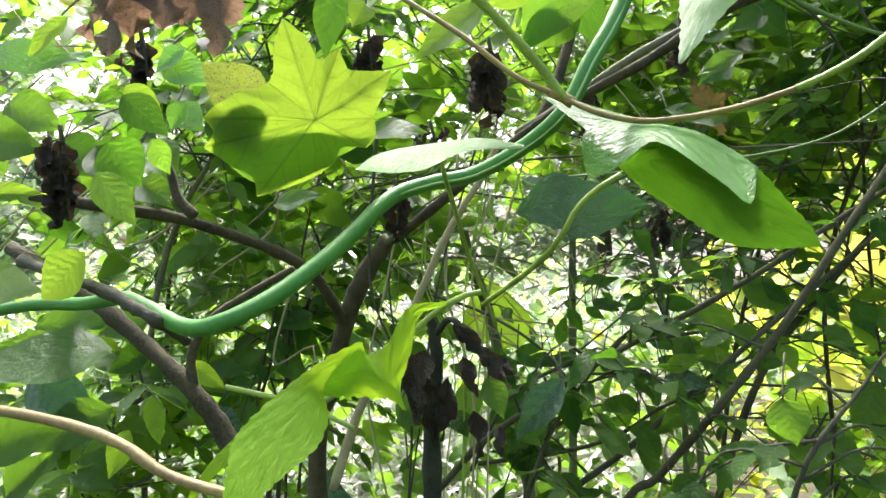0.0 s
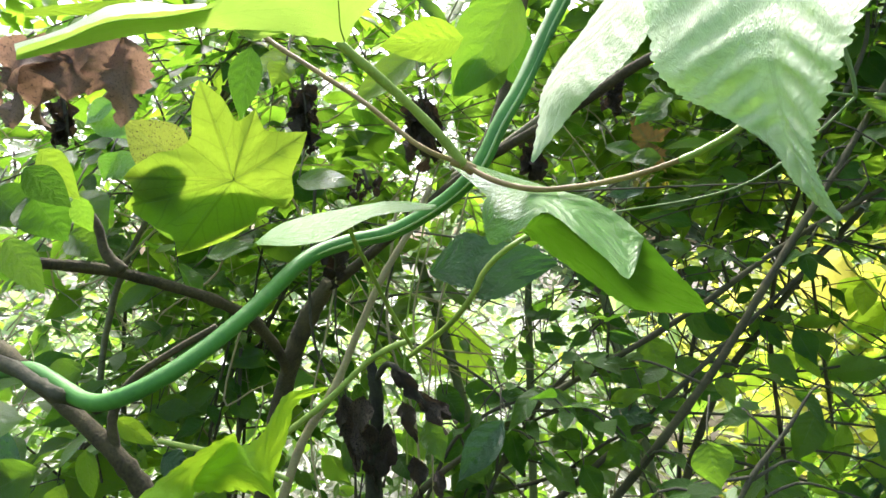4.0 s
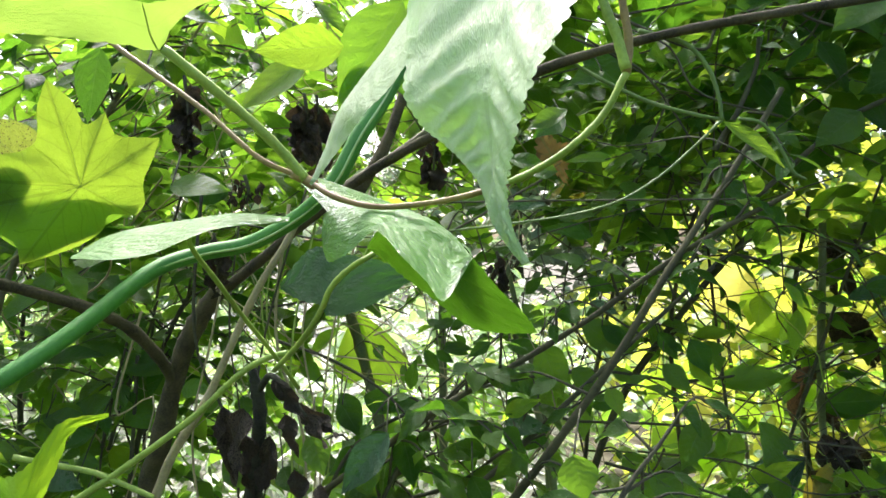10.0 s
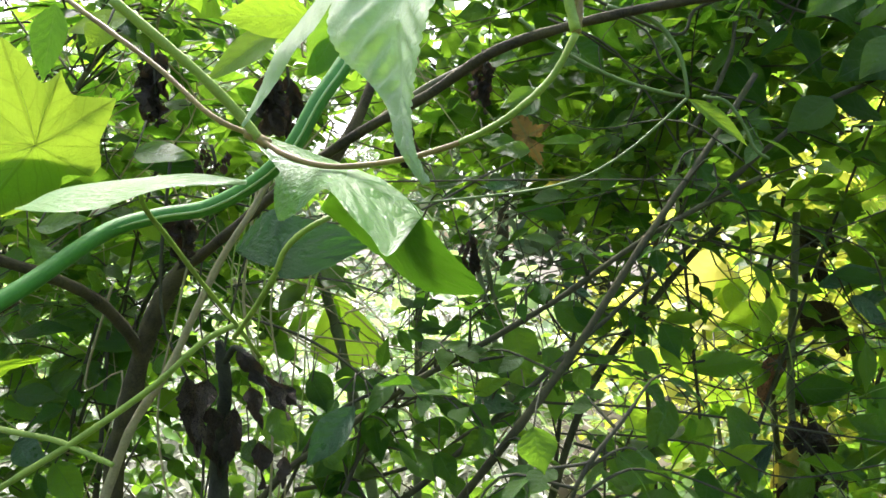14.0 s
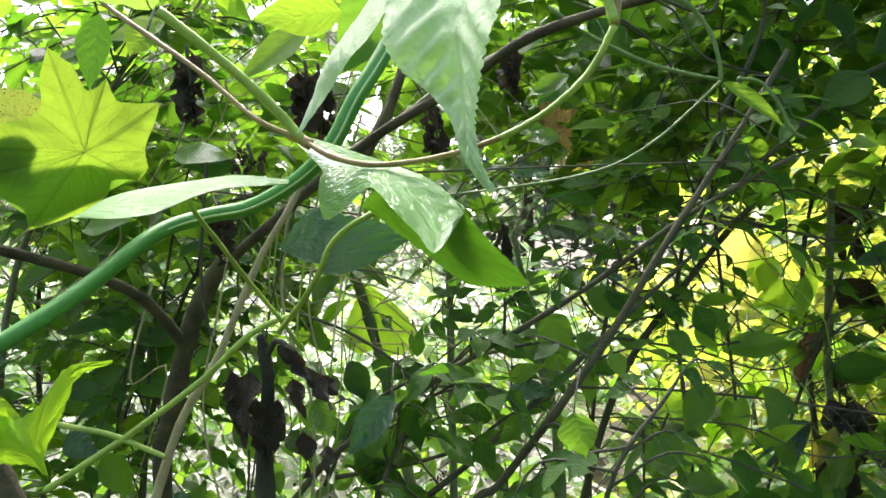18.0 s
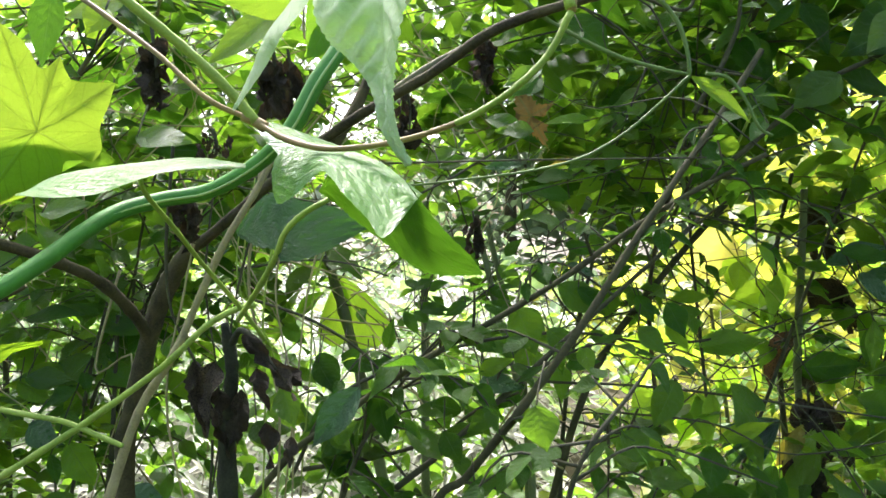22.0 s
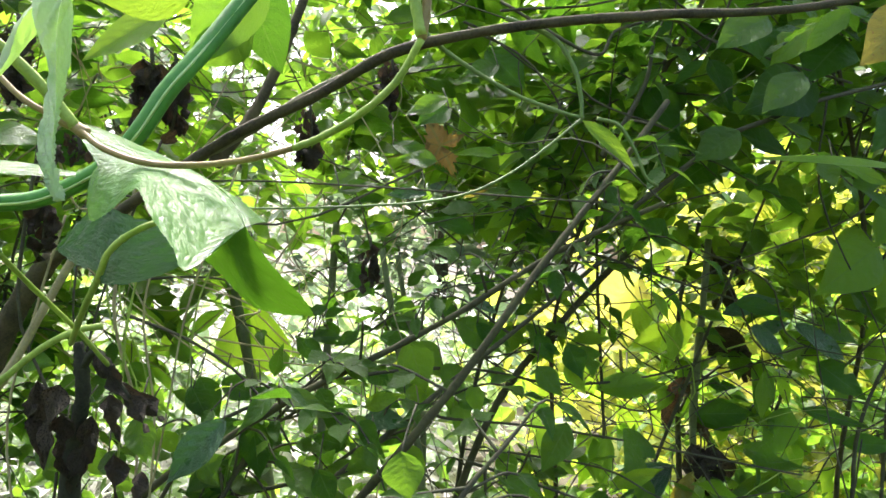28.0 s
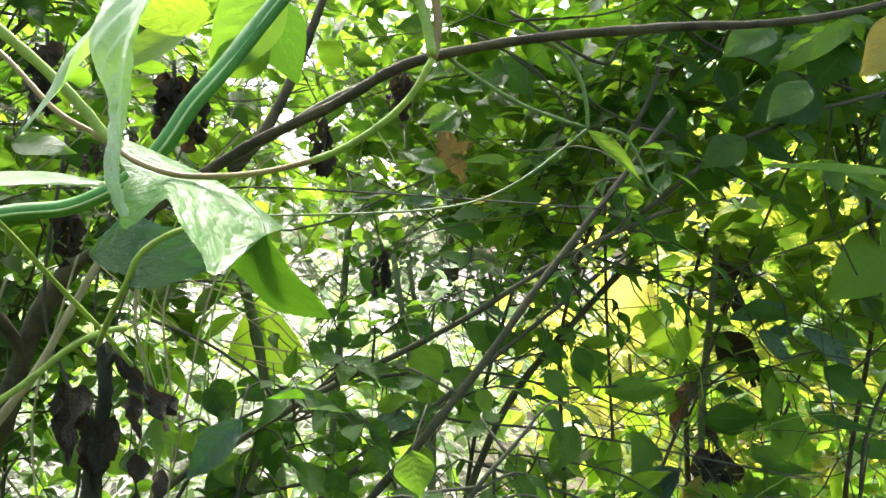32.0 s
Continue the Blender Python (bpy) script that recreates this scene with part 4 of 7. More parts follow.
stem_part("vine_stem", [(-0.3137, 0.438, 1.5126), (-0.272, 0.4205, 1.4767), (-0.2432, 0.4121, 1.4512), (-0.2118, 0.4039, 1.4281), (-0.1765, 0.396, 1.4016), (-0.1429, 0.3879, 1.3721), (-0.1168, 0.3894, 1.3597), (-0.0972, 0.3805, 1.3477), (-0.0734, 0.3768, 1.3409), (-0.0467, 0.3732, 1.3411), (-0.0176, 0.3647, 1.3451), (0.0087, 0.357, 1.3523)], 0.0017, 0.0017, VINE_BROWN, vine, n=60, sides=8)
stem_part("vine_stem", [(0.0041, 0.3578, 1.3509), (0.0161, 0.3544, 1.3557), (0.0334, 0.3473, 1.3654), (0.0523, 0.3432, 1.3826), (0.0643, 0.3387, 1.404)], 0.0019, 0.0019, VINE_GREEN, vine, "greener stretch of the stem", n=30)
stem_part("vine_stem", [(0.0643, 0.3387, 1.404), (0.0659, 0.3387, 1.4201), (0.063, 0.3384, 1.4407), (0.0609, 0.3381, 1.4671)], 0.0024, 0.002, VINE_BROWN, vine)
stem_part("petiole", [(0.0643, 0.3387, 1.4055), (0.0596, 0.3383, 1.4232), (0.0528, 0.3378, 1.441), (0.0462, 0.3373, 1.4646)], 0.003, 0.0022, VINE_GREEN, vine, "green leaf stalk")
stem_part("node", [(-0.1232, 0.389, 1.3626), (-0.1168, 0.3894, 1.3597), (-0.1097, 0.3898, 1.3553)], 0.0034, 0.0034, VINE_BROWN, vine, "swollen joint of the stem", n=7)
stem_part("petiole", [(-0.1808, 0.3455, 1.4262), (-0.1651, 0.3564, 1.4124), (-0.1446, 0.3727, 1.3934), (-0.1278, 0.3837, 1.3751), (-0.1157, 0.3894, 1.3589)], 0.0027, 0.0032, VINE_GREEN, vine, "hairy green leaf stalk")
simple_leaf(vine, (-0.3566, 0.5066, 1.3838), (-0.41, 0.5035, 1.4278), (0, -1, 0.3), 0.7, LEAF_SPOTTED, "yellowing leaf with dark spots", fold=0.1, droop=0.02)
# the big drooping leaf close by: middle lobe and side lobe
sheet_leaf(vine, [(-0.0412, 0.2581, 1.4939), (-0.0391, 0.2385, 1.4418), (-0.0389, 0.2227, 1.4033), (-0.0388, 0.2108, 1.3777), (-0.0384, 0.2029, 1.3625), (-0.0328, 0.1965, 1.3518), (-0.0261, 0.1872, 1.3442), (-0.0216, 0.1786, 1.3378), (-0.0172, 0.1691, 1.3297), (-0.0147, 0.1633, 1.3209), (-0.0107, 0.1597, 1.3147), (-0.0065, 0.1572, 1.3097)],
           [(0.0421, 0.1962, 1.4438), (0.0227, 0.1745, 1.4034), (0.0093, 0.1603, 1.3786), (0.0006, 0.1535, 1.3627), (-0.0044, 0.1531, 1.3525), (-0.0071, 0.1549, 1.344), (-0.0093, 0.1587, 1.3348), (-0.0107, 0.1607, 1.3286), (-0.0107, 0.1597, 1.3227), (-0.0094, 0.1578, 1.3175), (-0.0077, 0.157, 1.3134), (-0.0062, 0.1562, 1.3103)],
           LEAF_SKYLIT, "large drooping hairy leaf, coloured pale for the sky's shine", rows=110, cols=20, tooth=0.006, bulge=0.006, wave=0.003, ribs=0.0075, pairs=12, seed=3, keel=-0.022, mid=0.62)
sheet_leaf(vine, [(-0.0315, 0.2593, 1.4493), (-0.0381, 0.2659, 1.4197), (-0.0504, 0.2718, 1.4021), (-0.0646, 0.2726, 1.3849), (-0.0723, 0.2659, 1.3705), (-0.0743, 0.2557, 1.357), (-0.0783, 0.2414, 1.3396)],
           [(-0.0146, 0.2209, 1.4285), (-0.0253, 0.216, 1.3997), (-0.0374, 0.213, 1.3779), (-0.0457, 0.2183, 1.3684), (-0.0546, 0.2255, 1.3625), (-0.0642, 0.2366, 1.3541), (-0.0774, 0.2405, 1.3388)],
           LEAF_SKYLIT, "narrow side lobe of the drooping leaf", "leaf_lobe", rows=60, cols=12, tooth=0.008, bulge=0.01, ribs=0.004, pairs=10, seed=5, keel=0.015)
# broad leaf overhead seen from below, with its far half curled up into the light
sheet_leaf(vine, [(-0.2592, 0.2023, 1.3846), (-0.2484, 0.2133, 1.3927), (-0.2348, 0.2197, 1.3996), (-0.2215, 0.231, 1.4048), (-0.2079, 0.2423, 1.4098), (-0.2022, 0.2529, 1.4191), (-0.1872, 0.2643, 1.426), (-0.1722, 0.2758, 1.4297), (-0.1657, 0.2915, 1.4296), (-0.155, 0.2976, 1.4328), (-0.1397, 0.2991, 1.4366), (-0.1241, 0.3056, 1.44)],
           [(-0.2635, 0.2069, 1.382), (-0.2524, 0.218, 1.3882), (-0.2398, 0.2292, 1.3948), (-0.228, 0.2404, 1.4004), (-0.2148, 0.2517, 1.4051), (-0.2004, 0.2632, 1.4068), (-0.1872, 0.2745, 1.4082), (-0.1764, 0.2956, 1.4122), (-0.1674, 0.3116, 1.4144), (-0.1598, 0.3122, 1.4257), (-0.1452, 0.3086, 1.4342), (-0.1251, 0.3105, 1.4411)],
           LEAF_FRONT, "broad leaf seen from its underside", rows=60, cols=10, tooth=0.004, bulge=0.0, wave=0.006, seed=2)
stem_part("midrib", [(-0.1674, 0.3106, 1.4141), (-0.1675, 0.3035, 1.4189), (-0.166, 0.2966, 1.4244), (-0.1643, 0.2897, 1.4285)], 0.0004, 0.0003, VEIN, vine, sides=5)
# the upper face's white sky reflection is this lobe's pale colour
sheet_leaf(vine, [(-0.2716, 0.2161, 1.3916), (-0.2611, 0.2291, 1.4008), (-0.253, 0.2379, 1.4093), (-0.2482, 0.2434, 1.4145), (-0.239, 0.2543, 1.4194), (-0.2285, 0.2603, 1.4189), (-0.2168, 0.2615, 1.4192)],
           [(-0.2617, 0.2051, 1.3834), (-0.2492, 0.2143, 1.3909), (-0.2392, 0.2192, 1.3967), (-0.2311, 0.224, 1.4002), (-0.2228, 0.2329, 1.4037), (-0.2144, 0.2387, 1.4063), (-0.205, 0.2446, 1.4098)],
           LEAF_SKYLIT, "curled far edge coloured pale for the sky's shine", "leaf_lobe", rows=30, cols=8, tooth=0.006, wave=0.004, seed=4)
sheet_leaf(vine, [(-0.2029, 0.2579, 1.4056), (-0.1998, 0.2592, 1.4033), (-0.1962, 0.2606, 1.4015)], [(-0.1851, 0.2747, 1.4088), (-0.1903, 0.2722, 1.4067), (-0.1957, 0.2637, 1.4016)], LEAF_FRONT, "", "leaf_lobe", rows=12, cols=6)
sheet_leaf(vine, [(-0.3784, 0.3559, 1.4644), (-0.3543, 0.3582, 1.4662), (-0.3405, 0.3696, 1.4709), (-0.3256, 0.3811, 1.4756)], [(-0.3786, 0.3559, 1.4596), (-0.3546, 0.3583, 1.4593), (-0.3373, 0.37, 1.4633), (-0.325, 0.3812, 1.4726)], LEAF_LIME, "narrow bright leaf", rows=20, cols=6)
# star-shaped leaf against the light, others lying on it
cut_leaf(vine, (-0.2979, 0.4649, 1.3669), [(-0.3212, 0.4621, 1.4445), (-0.3038, 0.4639, 1.43), (-0.2955, 0.4648, 1.4133), (-0.2886, 0.4655, 1.4138), (-0.2767, 0.4616, 1.4201), (-0.273, 0.462, 1.408), (-0.2673, 0.4626, 1.4022), (-0.2367, 0.4606, 1.3997), (-0.2415, 0.4602, 1.3864), (-0.251, 0.4624, 1.369), (-0.2507, 0.4646, 1.3534), (-0.2586, 0.4659, 1.3444), (-0.2786, 0.4669, 1.3454), (-0.2856, 0.4693, 1.3345), (-0.3096, 0.4711, 1.3217), (-0.351, 0.4751, 1.3109), (-0.3539, 0.4747, 1.3261), (-0.3711, 0.478, 1.3349), (-0.3984, 0.4823, 1.3525), (-0.3882, 0.4792, 1.3636), (-0.3971, 0.4803, 1.3758), (-0.3869, 0.4762, 1.383), (-0.3657, 0.4732, 1.3922), (-0.3485, 0.4718, 1.3947), (-0.3337, 0.4692, 1.4031), (-0.3292, 0.4645, 1.4252)],
         (0, 4, 7, 11, 15, 18, 20), LEAF_PALM, "star-shaped leaf glowing yellow-green against the light", tooth=0.008, seed=2, veins=VEIN)
sheet_leaf(vine, [(-0.3927, 0.4858, 1.3615), (-0.3643, 0.4805, 1.3643), (-0.3229, 0.4735, 1.3644), (-0.2892, 0.4698, 1.3625), (-0.255, 0.4681, 1.3581)], [(-0.3913, 0.486, 1.3514), (-0.3574, 0.4805, 1.3236), (-0.3261, 0.4765, 1.3241), (-0.2921, 0.4737, 1.3358), (-0.2596, 0.4688, 1.3498)], LEAF, "green leaf lying behind the star-shaped one", rows=24, cols=8, wave=0.01)
sheet_leaf(vine, [(-0.3943, 0.4846, 1.3738), (-0.383, 0.4826, 1.3835), (-0.368, 0.479, 1.3904), (-0.352, 0.4775, 1.3912), (-0.3401, 0.4757, 1.3814)], [(-0.3931, 0.4847, 1.3705), (-0.386, 0.4844, 1.3611), (-0.3725, 0.4818, 1.3567), (-0.3545, 0.4795, 1.3584), (-0.3409, 0.4757, 1.3735)], LEAF_DARK, "", rows=16, cols=6)
# leaf seen edge-on
sheet_leaf(vine, [(-0.2379, 0.3555, 1.3155), (-0.2265, 0.3717, 1.3265), (-0.2073, 0.3936, 1.335), (-0.1881, 0.4105, 1.3388), (-0.1653, 0.4278, 1.3416), (-0.1418, 0.4502, 1.3408)], [(-0.2277, 0.3365, 1.3142), (-0.2116, 0.3431, 1.3122), (-0.1977, 0.3595, 1.3159), (-0.1872, 0.3755, 1.3221), (-0.1722, 0.4071, 1.3313), (-0.1403, 0.4453, 1.3373)], LEAF_WET, "leaf seen edge-on with a wet shine", rows=30, cols=8, wave=0.006, bulge=0.008, seed=6)
# wet leaf folded along its crease: glossy half curling forward with a ragged edge, lime underside of the other half hanging behind
sheet_leaf(vine, [(-0.1046, 0.3830, 1.3175), (-0.1053, 0.3860, 1.3289), (-0.1021, 0.3880, 1.3388), (-0.0884, 0.3890, 1.3432), (-0.0704, 0.3880, 1.3416), (-0.0550, 0.3840, 1.3385), (-0.0404, 0.3780, 1.3329), (-0.0261, 0.3680, 1.3219), (-0.0168, 0.3520, 1.3095)],
           [(-0.1043, 0.3830, 1.3161), (-0.1009, 0.3800, 1.3095), (-0.0932, 0.3730, 1.3111), (-0.0851, 0.3670, 1.3155), (-0.0713, 0.3580, 1.3257), (-0.0628, 0.3460, 1.3219), (-0.0549, 0.3350, 1.3135), (-0.0409, 0.3250, 1.2997), (-0.0313, 0.3170, 1.2898), (-0.0197, 0.3440, 1.3051)],
           LEAF_WET, "wet glossy leaf folded over on itself", rows=80, cols=16, tooth=0.005, bulge=0.014, ribs=0.003, pairs=9, seed=7)
sheet_leaf(vine, [(-0.0800, 0.4000, 1.3189), (-0.0677, 0.3900, 1.3338), (-0.0543, 0.3880, 1.3377), (-0.0396, 0.3820, 1.3324), (-0.0251, 0.3720, 1.3211), (-0.0157, 0.3560, 1.3092), (-0.0028, 0.3540, 1.2929), (0.0118, 0.3600, 1.2777), (0.0186, 0.3650, 1.2678)],
           [(-0.0816, 0.4050, 1.3173), (-0.0711, 0.4140, 1.3085), (-0.0610, 0.4130, 1.2997), (-0.0417, 0.4070, 1.2854), (-0.0284, 0.4000, 1.2745), (-0.0165, 0.3900, 1.2679), (-0.0011, 0.3790, 1.2662), (0.0109, 0.3700, 1.2667), (0.0186, 0.3650, 1.2675)],
           LEAF_TURNED, "hanging half showing its lime underside", "leaf_lobe", rows=60, cols=14, tooth=0.005, bulge=0.012, ribs=0.0012, pairs=8, seed=8)
sheet_leaf(vine, [(-0.1294, 0.4100, 1.3651), (-0.1105, 0.4100, 1.3616), (-0.0894, 0.4100, 1.3539), (-0.0648, 0.4100, 1.3440), (-0.0366, 0.4100, 1.3292), (-0.0173, 0.4100, 1.3152)],
           [(-0.1020, 0.3890, 1.3383), (-0.0883, 0.3900, 1.3426), (-0.0703, 0.3890, 1.3411), (-0.0548, 0.3850, 1.3380), (-0.0402, 0.3790, 1.3323), (-0.0258, 0.3690, 1.3214), (-0.0171, 0.3530, 1.3099)],
           LEAF_WET, "far half lying behind the vine", "leaf_lobe", rows=40, cols=8, tooth=0.003, bulge=0.004, ribs=0.002, pairs=8, seed=9)
sheet_leaf(vine, [(-0.1471, 0.4419, 1.2937), (-0.1355, 0.441, 1.3084), (-0.1218, 0.4402, 1.3189), (-0.1016, 0.4422, 1.3133), (-0.0784, 0.4466, 1.3084), (-0.0583, 0.4536, 1.297)], [(-0.1465, 0.442, 1.2905), (-0.13, 0.4316, 1.2836), (-0.1164, 0.428, 1.2803), (-0.1101, 0.4236, 1.2736), (-0.0899, 0.4306, 1.2769), (-0.0584, 0.4536, 1.2938)], LEAF_TEAL, "dark wet leaf with sunken veins", rows=40, cols=12, tooth=0.008, bulge=-0.008, ribs=0.009, pairs=6, seed=10)
# bright leaf low in front, with a ragged notch
sheet_leaf(vine, [(-0.2029, 0.2452, 1.2352), (-0.2132, 0.2395, 1.2306), (-0.2223, 0.2319, 1.2248), (-0.2302, 0.2224, 1.2181), (-0.2365, 0.2112, 1.2114), (-0.2386, 0.2026, 1.2058), (-0.2359, 0.1928, 1.2003), (-0.2323, 0.1831, 1.1947), (-0.2261, 0.1718, 1.1856), (-0.2183, 0.1625, 1.1705)],
           [(-0.2008, 0.2453, 1.2269), (-0.2105, 0.2375, 1.217), (-0.215, 0.2328, 1.2154), (-0.2115, 0.2271, 1.2096), (-0.2117, 0.2168, 1.202), (-0.2165, 0.2059, 1.1973), (-0.2213, 0.1949, 1.1939), (-0.2227, 0.1845, 1.1908), (-0.2193, 0.1728, 1.1838), (-0.2177, 0.1626, 1.1705)],
           LEAF_BRIGHT, "bright leaf close by with a ragged notch", rows=60, cols=12, tooth=0.005, bulge=0.008, ribs=0.0025, pairs=8, seed=11)
sheet_leaf(vine, [(-0.2194, 0.2363, 1.2221), (-0.2112, 0.2407, 1.229), (-0.2043, 0.2449, 1.2334), (-0.2008, 0.2474, 1.2293), (-0.1939, 0.2505, 1.2325), (-0.19, 0.2554, 1.2407), (-0.185, 0.2603, 1.2478), (-0.1711, 0.2685, 1.2488)],
           [(-0.215, 0.2328, 1.2154), (-0.2082, 0.2358, 1.2147), (-0.1995, 0.2392, 1.2136), (-0.1906, 0.2405, 1.2129), (-0.1844, 0.2414, 1.2083), (-0.1874, 0.2451, 1.2155), (-0.1838, 0.2521, 1.2304), (-0.1818, 0.2607, 1.2434), (-0.1712, 0.2685, 1.2473)],
           LEAF_BRIGHT, "", "leaf_lobe", rows=50, cols=12, tooth=0.012, bulge=0.012, ribs=0.006, pairs=6, seed=12)
sheet_leaf(vine, [(-0.2388, 0.2067, 1.2075), (-0.2459, 0.2024, 1.2002), (-0.251, 0.1984, 1.1922), (-0.2554, 0.1955, 1.1829)], [(-0.2363, 0.2029, 1.2015), (-0.2431, 0.1997, 1.196), (-0.2487, 0.1967, 1.1894), (-0.2548, 0.1956, 1.1821)], LEAF_BRIGHT, "", "leaf_lobe", rows=20, cols=6)
stem_part("petiole", [(-0.0782, 0.4318, 1.315), (-0.0941, 0.421, 1.3051), (-0.1074, 0.4203, 1.2925), (-0.1172, 0.4299, 1.2752), (-0.1377, 0.459, 1.2526), (-0.18, 0.5371, 1.2189)], 0.0019, 0.0022, VINE_GREEN, vine, "yellow-green leaf stalk")
stem_part("vine_stem", [(-0.3692, 0.2112, 1.2153), (-0.3345, 0.2063, 1.2145), (-0.3019, 0.2012, 1.2114), (-0.2794, 0.1994, 1.2053), (-0.2617, 0.1969, 1.1964), (-0.2398, 0.1951, 1.1912), (-0.2209, 0.2029, 1.1833)], 0.0022, 0.002, VINE_BROWN, vine)
simple_leaf(vine, (-0.2756, 0.4534, 1.4637), (-0.2848, 0.4508, 1.4094), (0, -1, 0.3), 0.5, LEAF_DARK, "oval dark green leaf", fold=0.15, droop=0.03)
stem_part("vine_stem", [(-0.1921, 0.4000, 1.3306), (-0.1916, 0.4057, 1.3184), (-0.19, 0.4359, 1.2996), (-0.1869, 0.4863, 1.2671), (-0.18, 0.547, 1.2267), (-0.1732, 0.5877, 1.194)], 0.0016, 0.0018, VINE_GREEN, vine)
stem_part("vine_stem", [(-0.4358, 0.6013, 1.0605), (-0.4049, 0.6013, 1.0796), (-0.3481, 0.6013, 1.1147), (-0.2758, 0.6013, 1.1653), (-0.2345, 0.6013, 1.2025), (-0.2061, 0.6013, 1.219), (-0.1855, 0.6013, 1.2242)], 0.0034, 0.0028, VINE_GREEN, vine, "yellow-green stem")
stem_part("vine_stem", [(-0.4462, 0.6013, 1.1302), (-0.4049, 0.6013, 1.122), (-0.3687, 0.6013, 1.1147), (-0.3378, 0.6013, 1.1018), (-0.3145, 0.6013, 1.0915)], 0.003, 0.0026, VINE_GREEN, vine)
stem_part("vine_stem", [(-0.3437, 0.6213, 1.0232), (-0.325, 0.6213, 1.0766), (-0.3037, 0.6213, 1.1272), (-0.2717, 0.6213, 1.1752), (-0.245, 0.6213, 1.2313), (-0.2183, 0.6213, 1.2846), (-0.189, 0.6213, 1.3299), (-0.1677, 0.6213, 1.3699)], 0.0052, 0.003, VINE_PALE, vine, "dry pale old stem")
# leaves close on the first side of the walk
simple_leaf(vine, (-0.4334, 0.2832, 1.2573), (-0.3714, 0.2724, 1.2551), (0.1, -0.8, 0.6), 0.5, LEAF_LIME, "bright leaf tip", fold=0.15, droop=0.02)
simple_leaf(vine, (-0.4086, 0.3479, 1.2682), (-0.4322, 0.3438, 1.2432), (0.2, -0.9, 0.5), 1.0, LEAF_LIME, "heart-shaped leaf", fold=0.1, droop=0.02, heart=0.15)
simple_leaf(vine, (-0.4288, 0.4284, 1.3919), (-0.3944, 0.4227, 1.3533), (-0.3, -0.9, 0.3), 0.55, LEAF_LIME, fold=0.15, droop=0.02)
simple_leaf(vine, (-0.431, 0.3963, 1.326), (-0.3988, 0.3903, 1.2884), (0.2, -0.9, 0.3), 0.5, LEAF, fold=0.15, droop=0.02)
simple_leaf(vine, (-0.4282, 0.4042, 1.2022), (-0.5164, 0.3703, 1.1963), (0.0, -0.7, 0.7), 0.5, LEAF, "broad wet leaf", fold=0.1, droop=0.05)
simple_leaf(vine, (-0.5203, 0.5302, 1.1276), (-0.5869, 0.499, 1.0944), (0.2, -0.9, 0.4), 0.55, LEAF, fold=0.25, droop=0.08, wave=0.03)
simple_leaf(vine, (-0.3824, 0.3561, 1.3675), (-0.3544, 0.359, 1.3422), (0.2, -0.9, 0.3), 0.6, LEAF_DARK, fold=0.15, droop=0.02)
for k, (b, t, wd, mat) in enumerate((
        ((-0.6369, 0.5192, 1.4527), (-0.5264, 0.5156, 1.4404), 0.3, LEAF_WET), ((-0.6284, 0.5398, 1.41), (-0.5616, 0.5293, 1.384), 0.6, LEAF), ((-0.6332, 0.5182, 1.3778), (-0.5648, 0.508, 1.3609), 0.6, LEAF),
        ((-0.4568, 0.5045, 1.3656), (-0.443, 0.5059, 1.334), 0.7, LEAF), ((-0.5341, 0.5535, 1.3733), (-0.5032, 0.5573, 1.33), 0.9, LEAF_DARK), ((-0.5116, 0.3836, 1.3122), (-0.459, 0.3816, 1.3124), 0.3, LEAF_LIME),
        ((-0.4837, 0.4414, 1.45), (-0.5161, 0.4359, 1.4228), 0.5, LEAF_LIME), ((-0.48, 0.6043, 1.4714), (-0.5141, 0.5986, 1.4466), 0.7, LEAF_WET), ((-0.5023, 0.6404, 1.426), (-0.5208, 0.6369, 1.3933), 0.7, LEAF_WET),
        ((-0.5421, 0.6295, 1.198), (-0.602, 0.62, 1.1813), 0.6, LEAF), ((-0.5651, 0.5246, 1.1905), (-0.6198, 0.4959, 1.1849), 0.35, LEAF), ((-0.5723, 0.6745, 1.1536), (-0.6172, 0.6571, 1.1309), 0.6, LEAF_DARK),
        ((-0.5861, 0.5207, 1.1548), (-0.5358, 0.5276, 1.1176), 0.6, LEAF_TEAL), ((-0.5576, 0.4232, 1.1247), (-0.4936, 0.4333, 1.1362), 0.6, LEAF), ((-0.5779, 0.4695, 1.0664), (-0.5398, 0.4761, 1.1034), 0.6, LEAF),
        ((-0.5436, 0.6275, 1.1138), (-0.5387, 0.6271, 1.0594), 0.5, LEAF), ((-0.5995, 0.6685, 1.0639), (-0.6194, 0.6542, 1.01), 0.5, LEAF_LIME), ((-0.464, 0.5598, 1.1638), (-0.4276, 0.5648, 1.1363), 0.45, LEAF_LIME),
        ((-0.6673, 0.6101, 1.1887), (-0.5838, 0.6231, 1.1989), 0.4, LEAF))):
    simple_leaf(vine, b, t, (0.25 * math.sin(k * 1.7), -0.95, 0.3), wd, mat, fold=0.12 + 0.15 * (k % 3), droop=0.05, wave=0.025, twist=0.3 * math.sin(k), seed=k)
# leaves behind the star-shaped one and over the joint
simple_leaf(vine, (-0.0754, 0.6378, 1.5597), (-0.1484, 0.6633, 1.4628), (0, -0.9, 0.3), 0.62, LEAF, fold=0.12, droop=0.03)
simple_leaf(vine, (-0.1104, 0.7004, 1.5669), (-0.0653, 0.6973, 1.4728), (0.1, -0.9, 0.3), 0.6, LEAF_DARK, fold=0.12, droop=0.03)
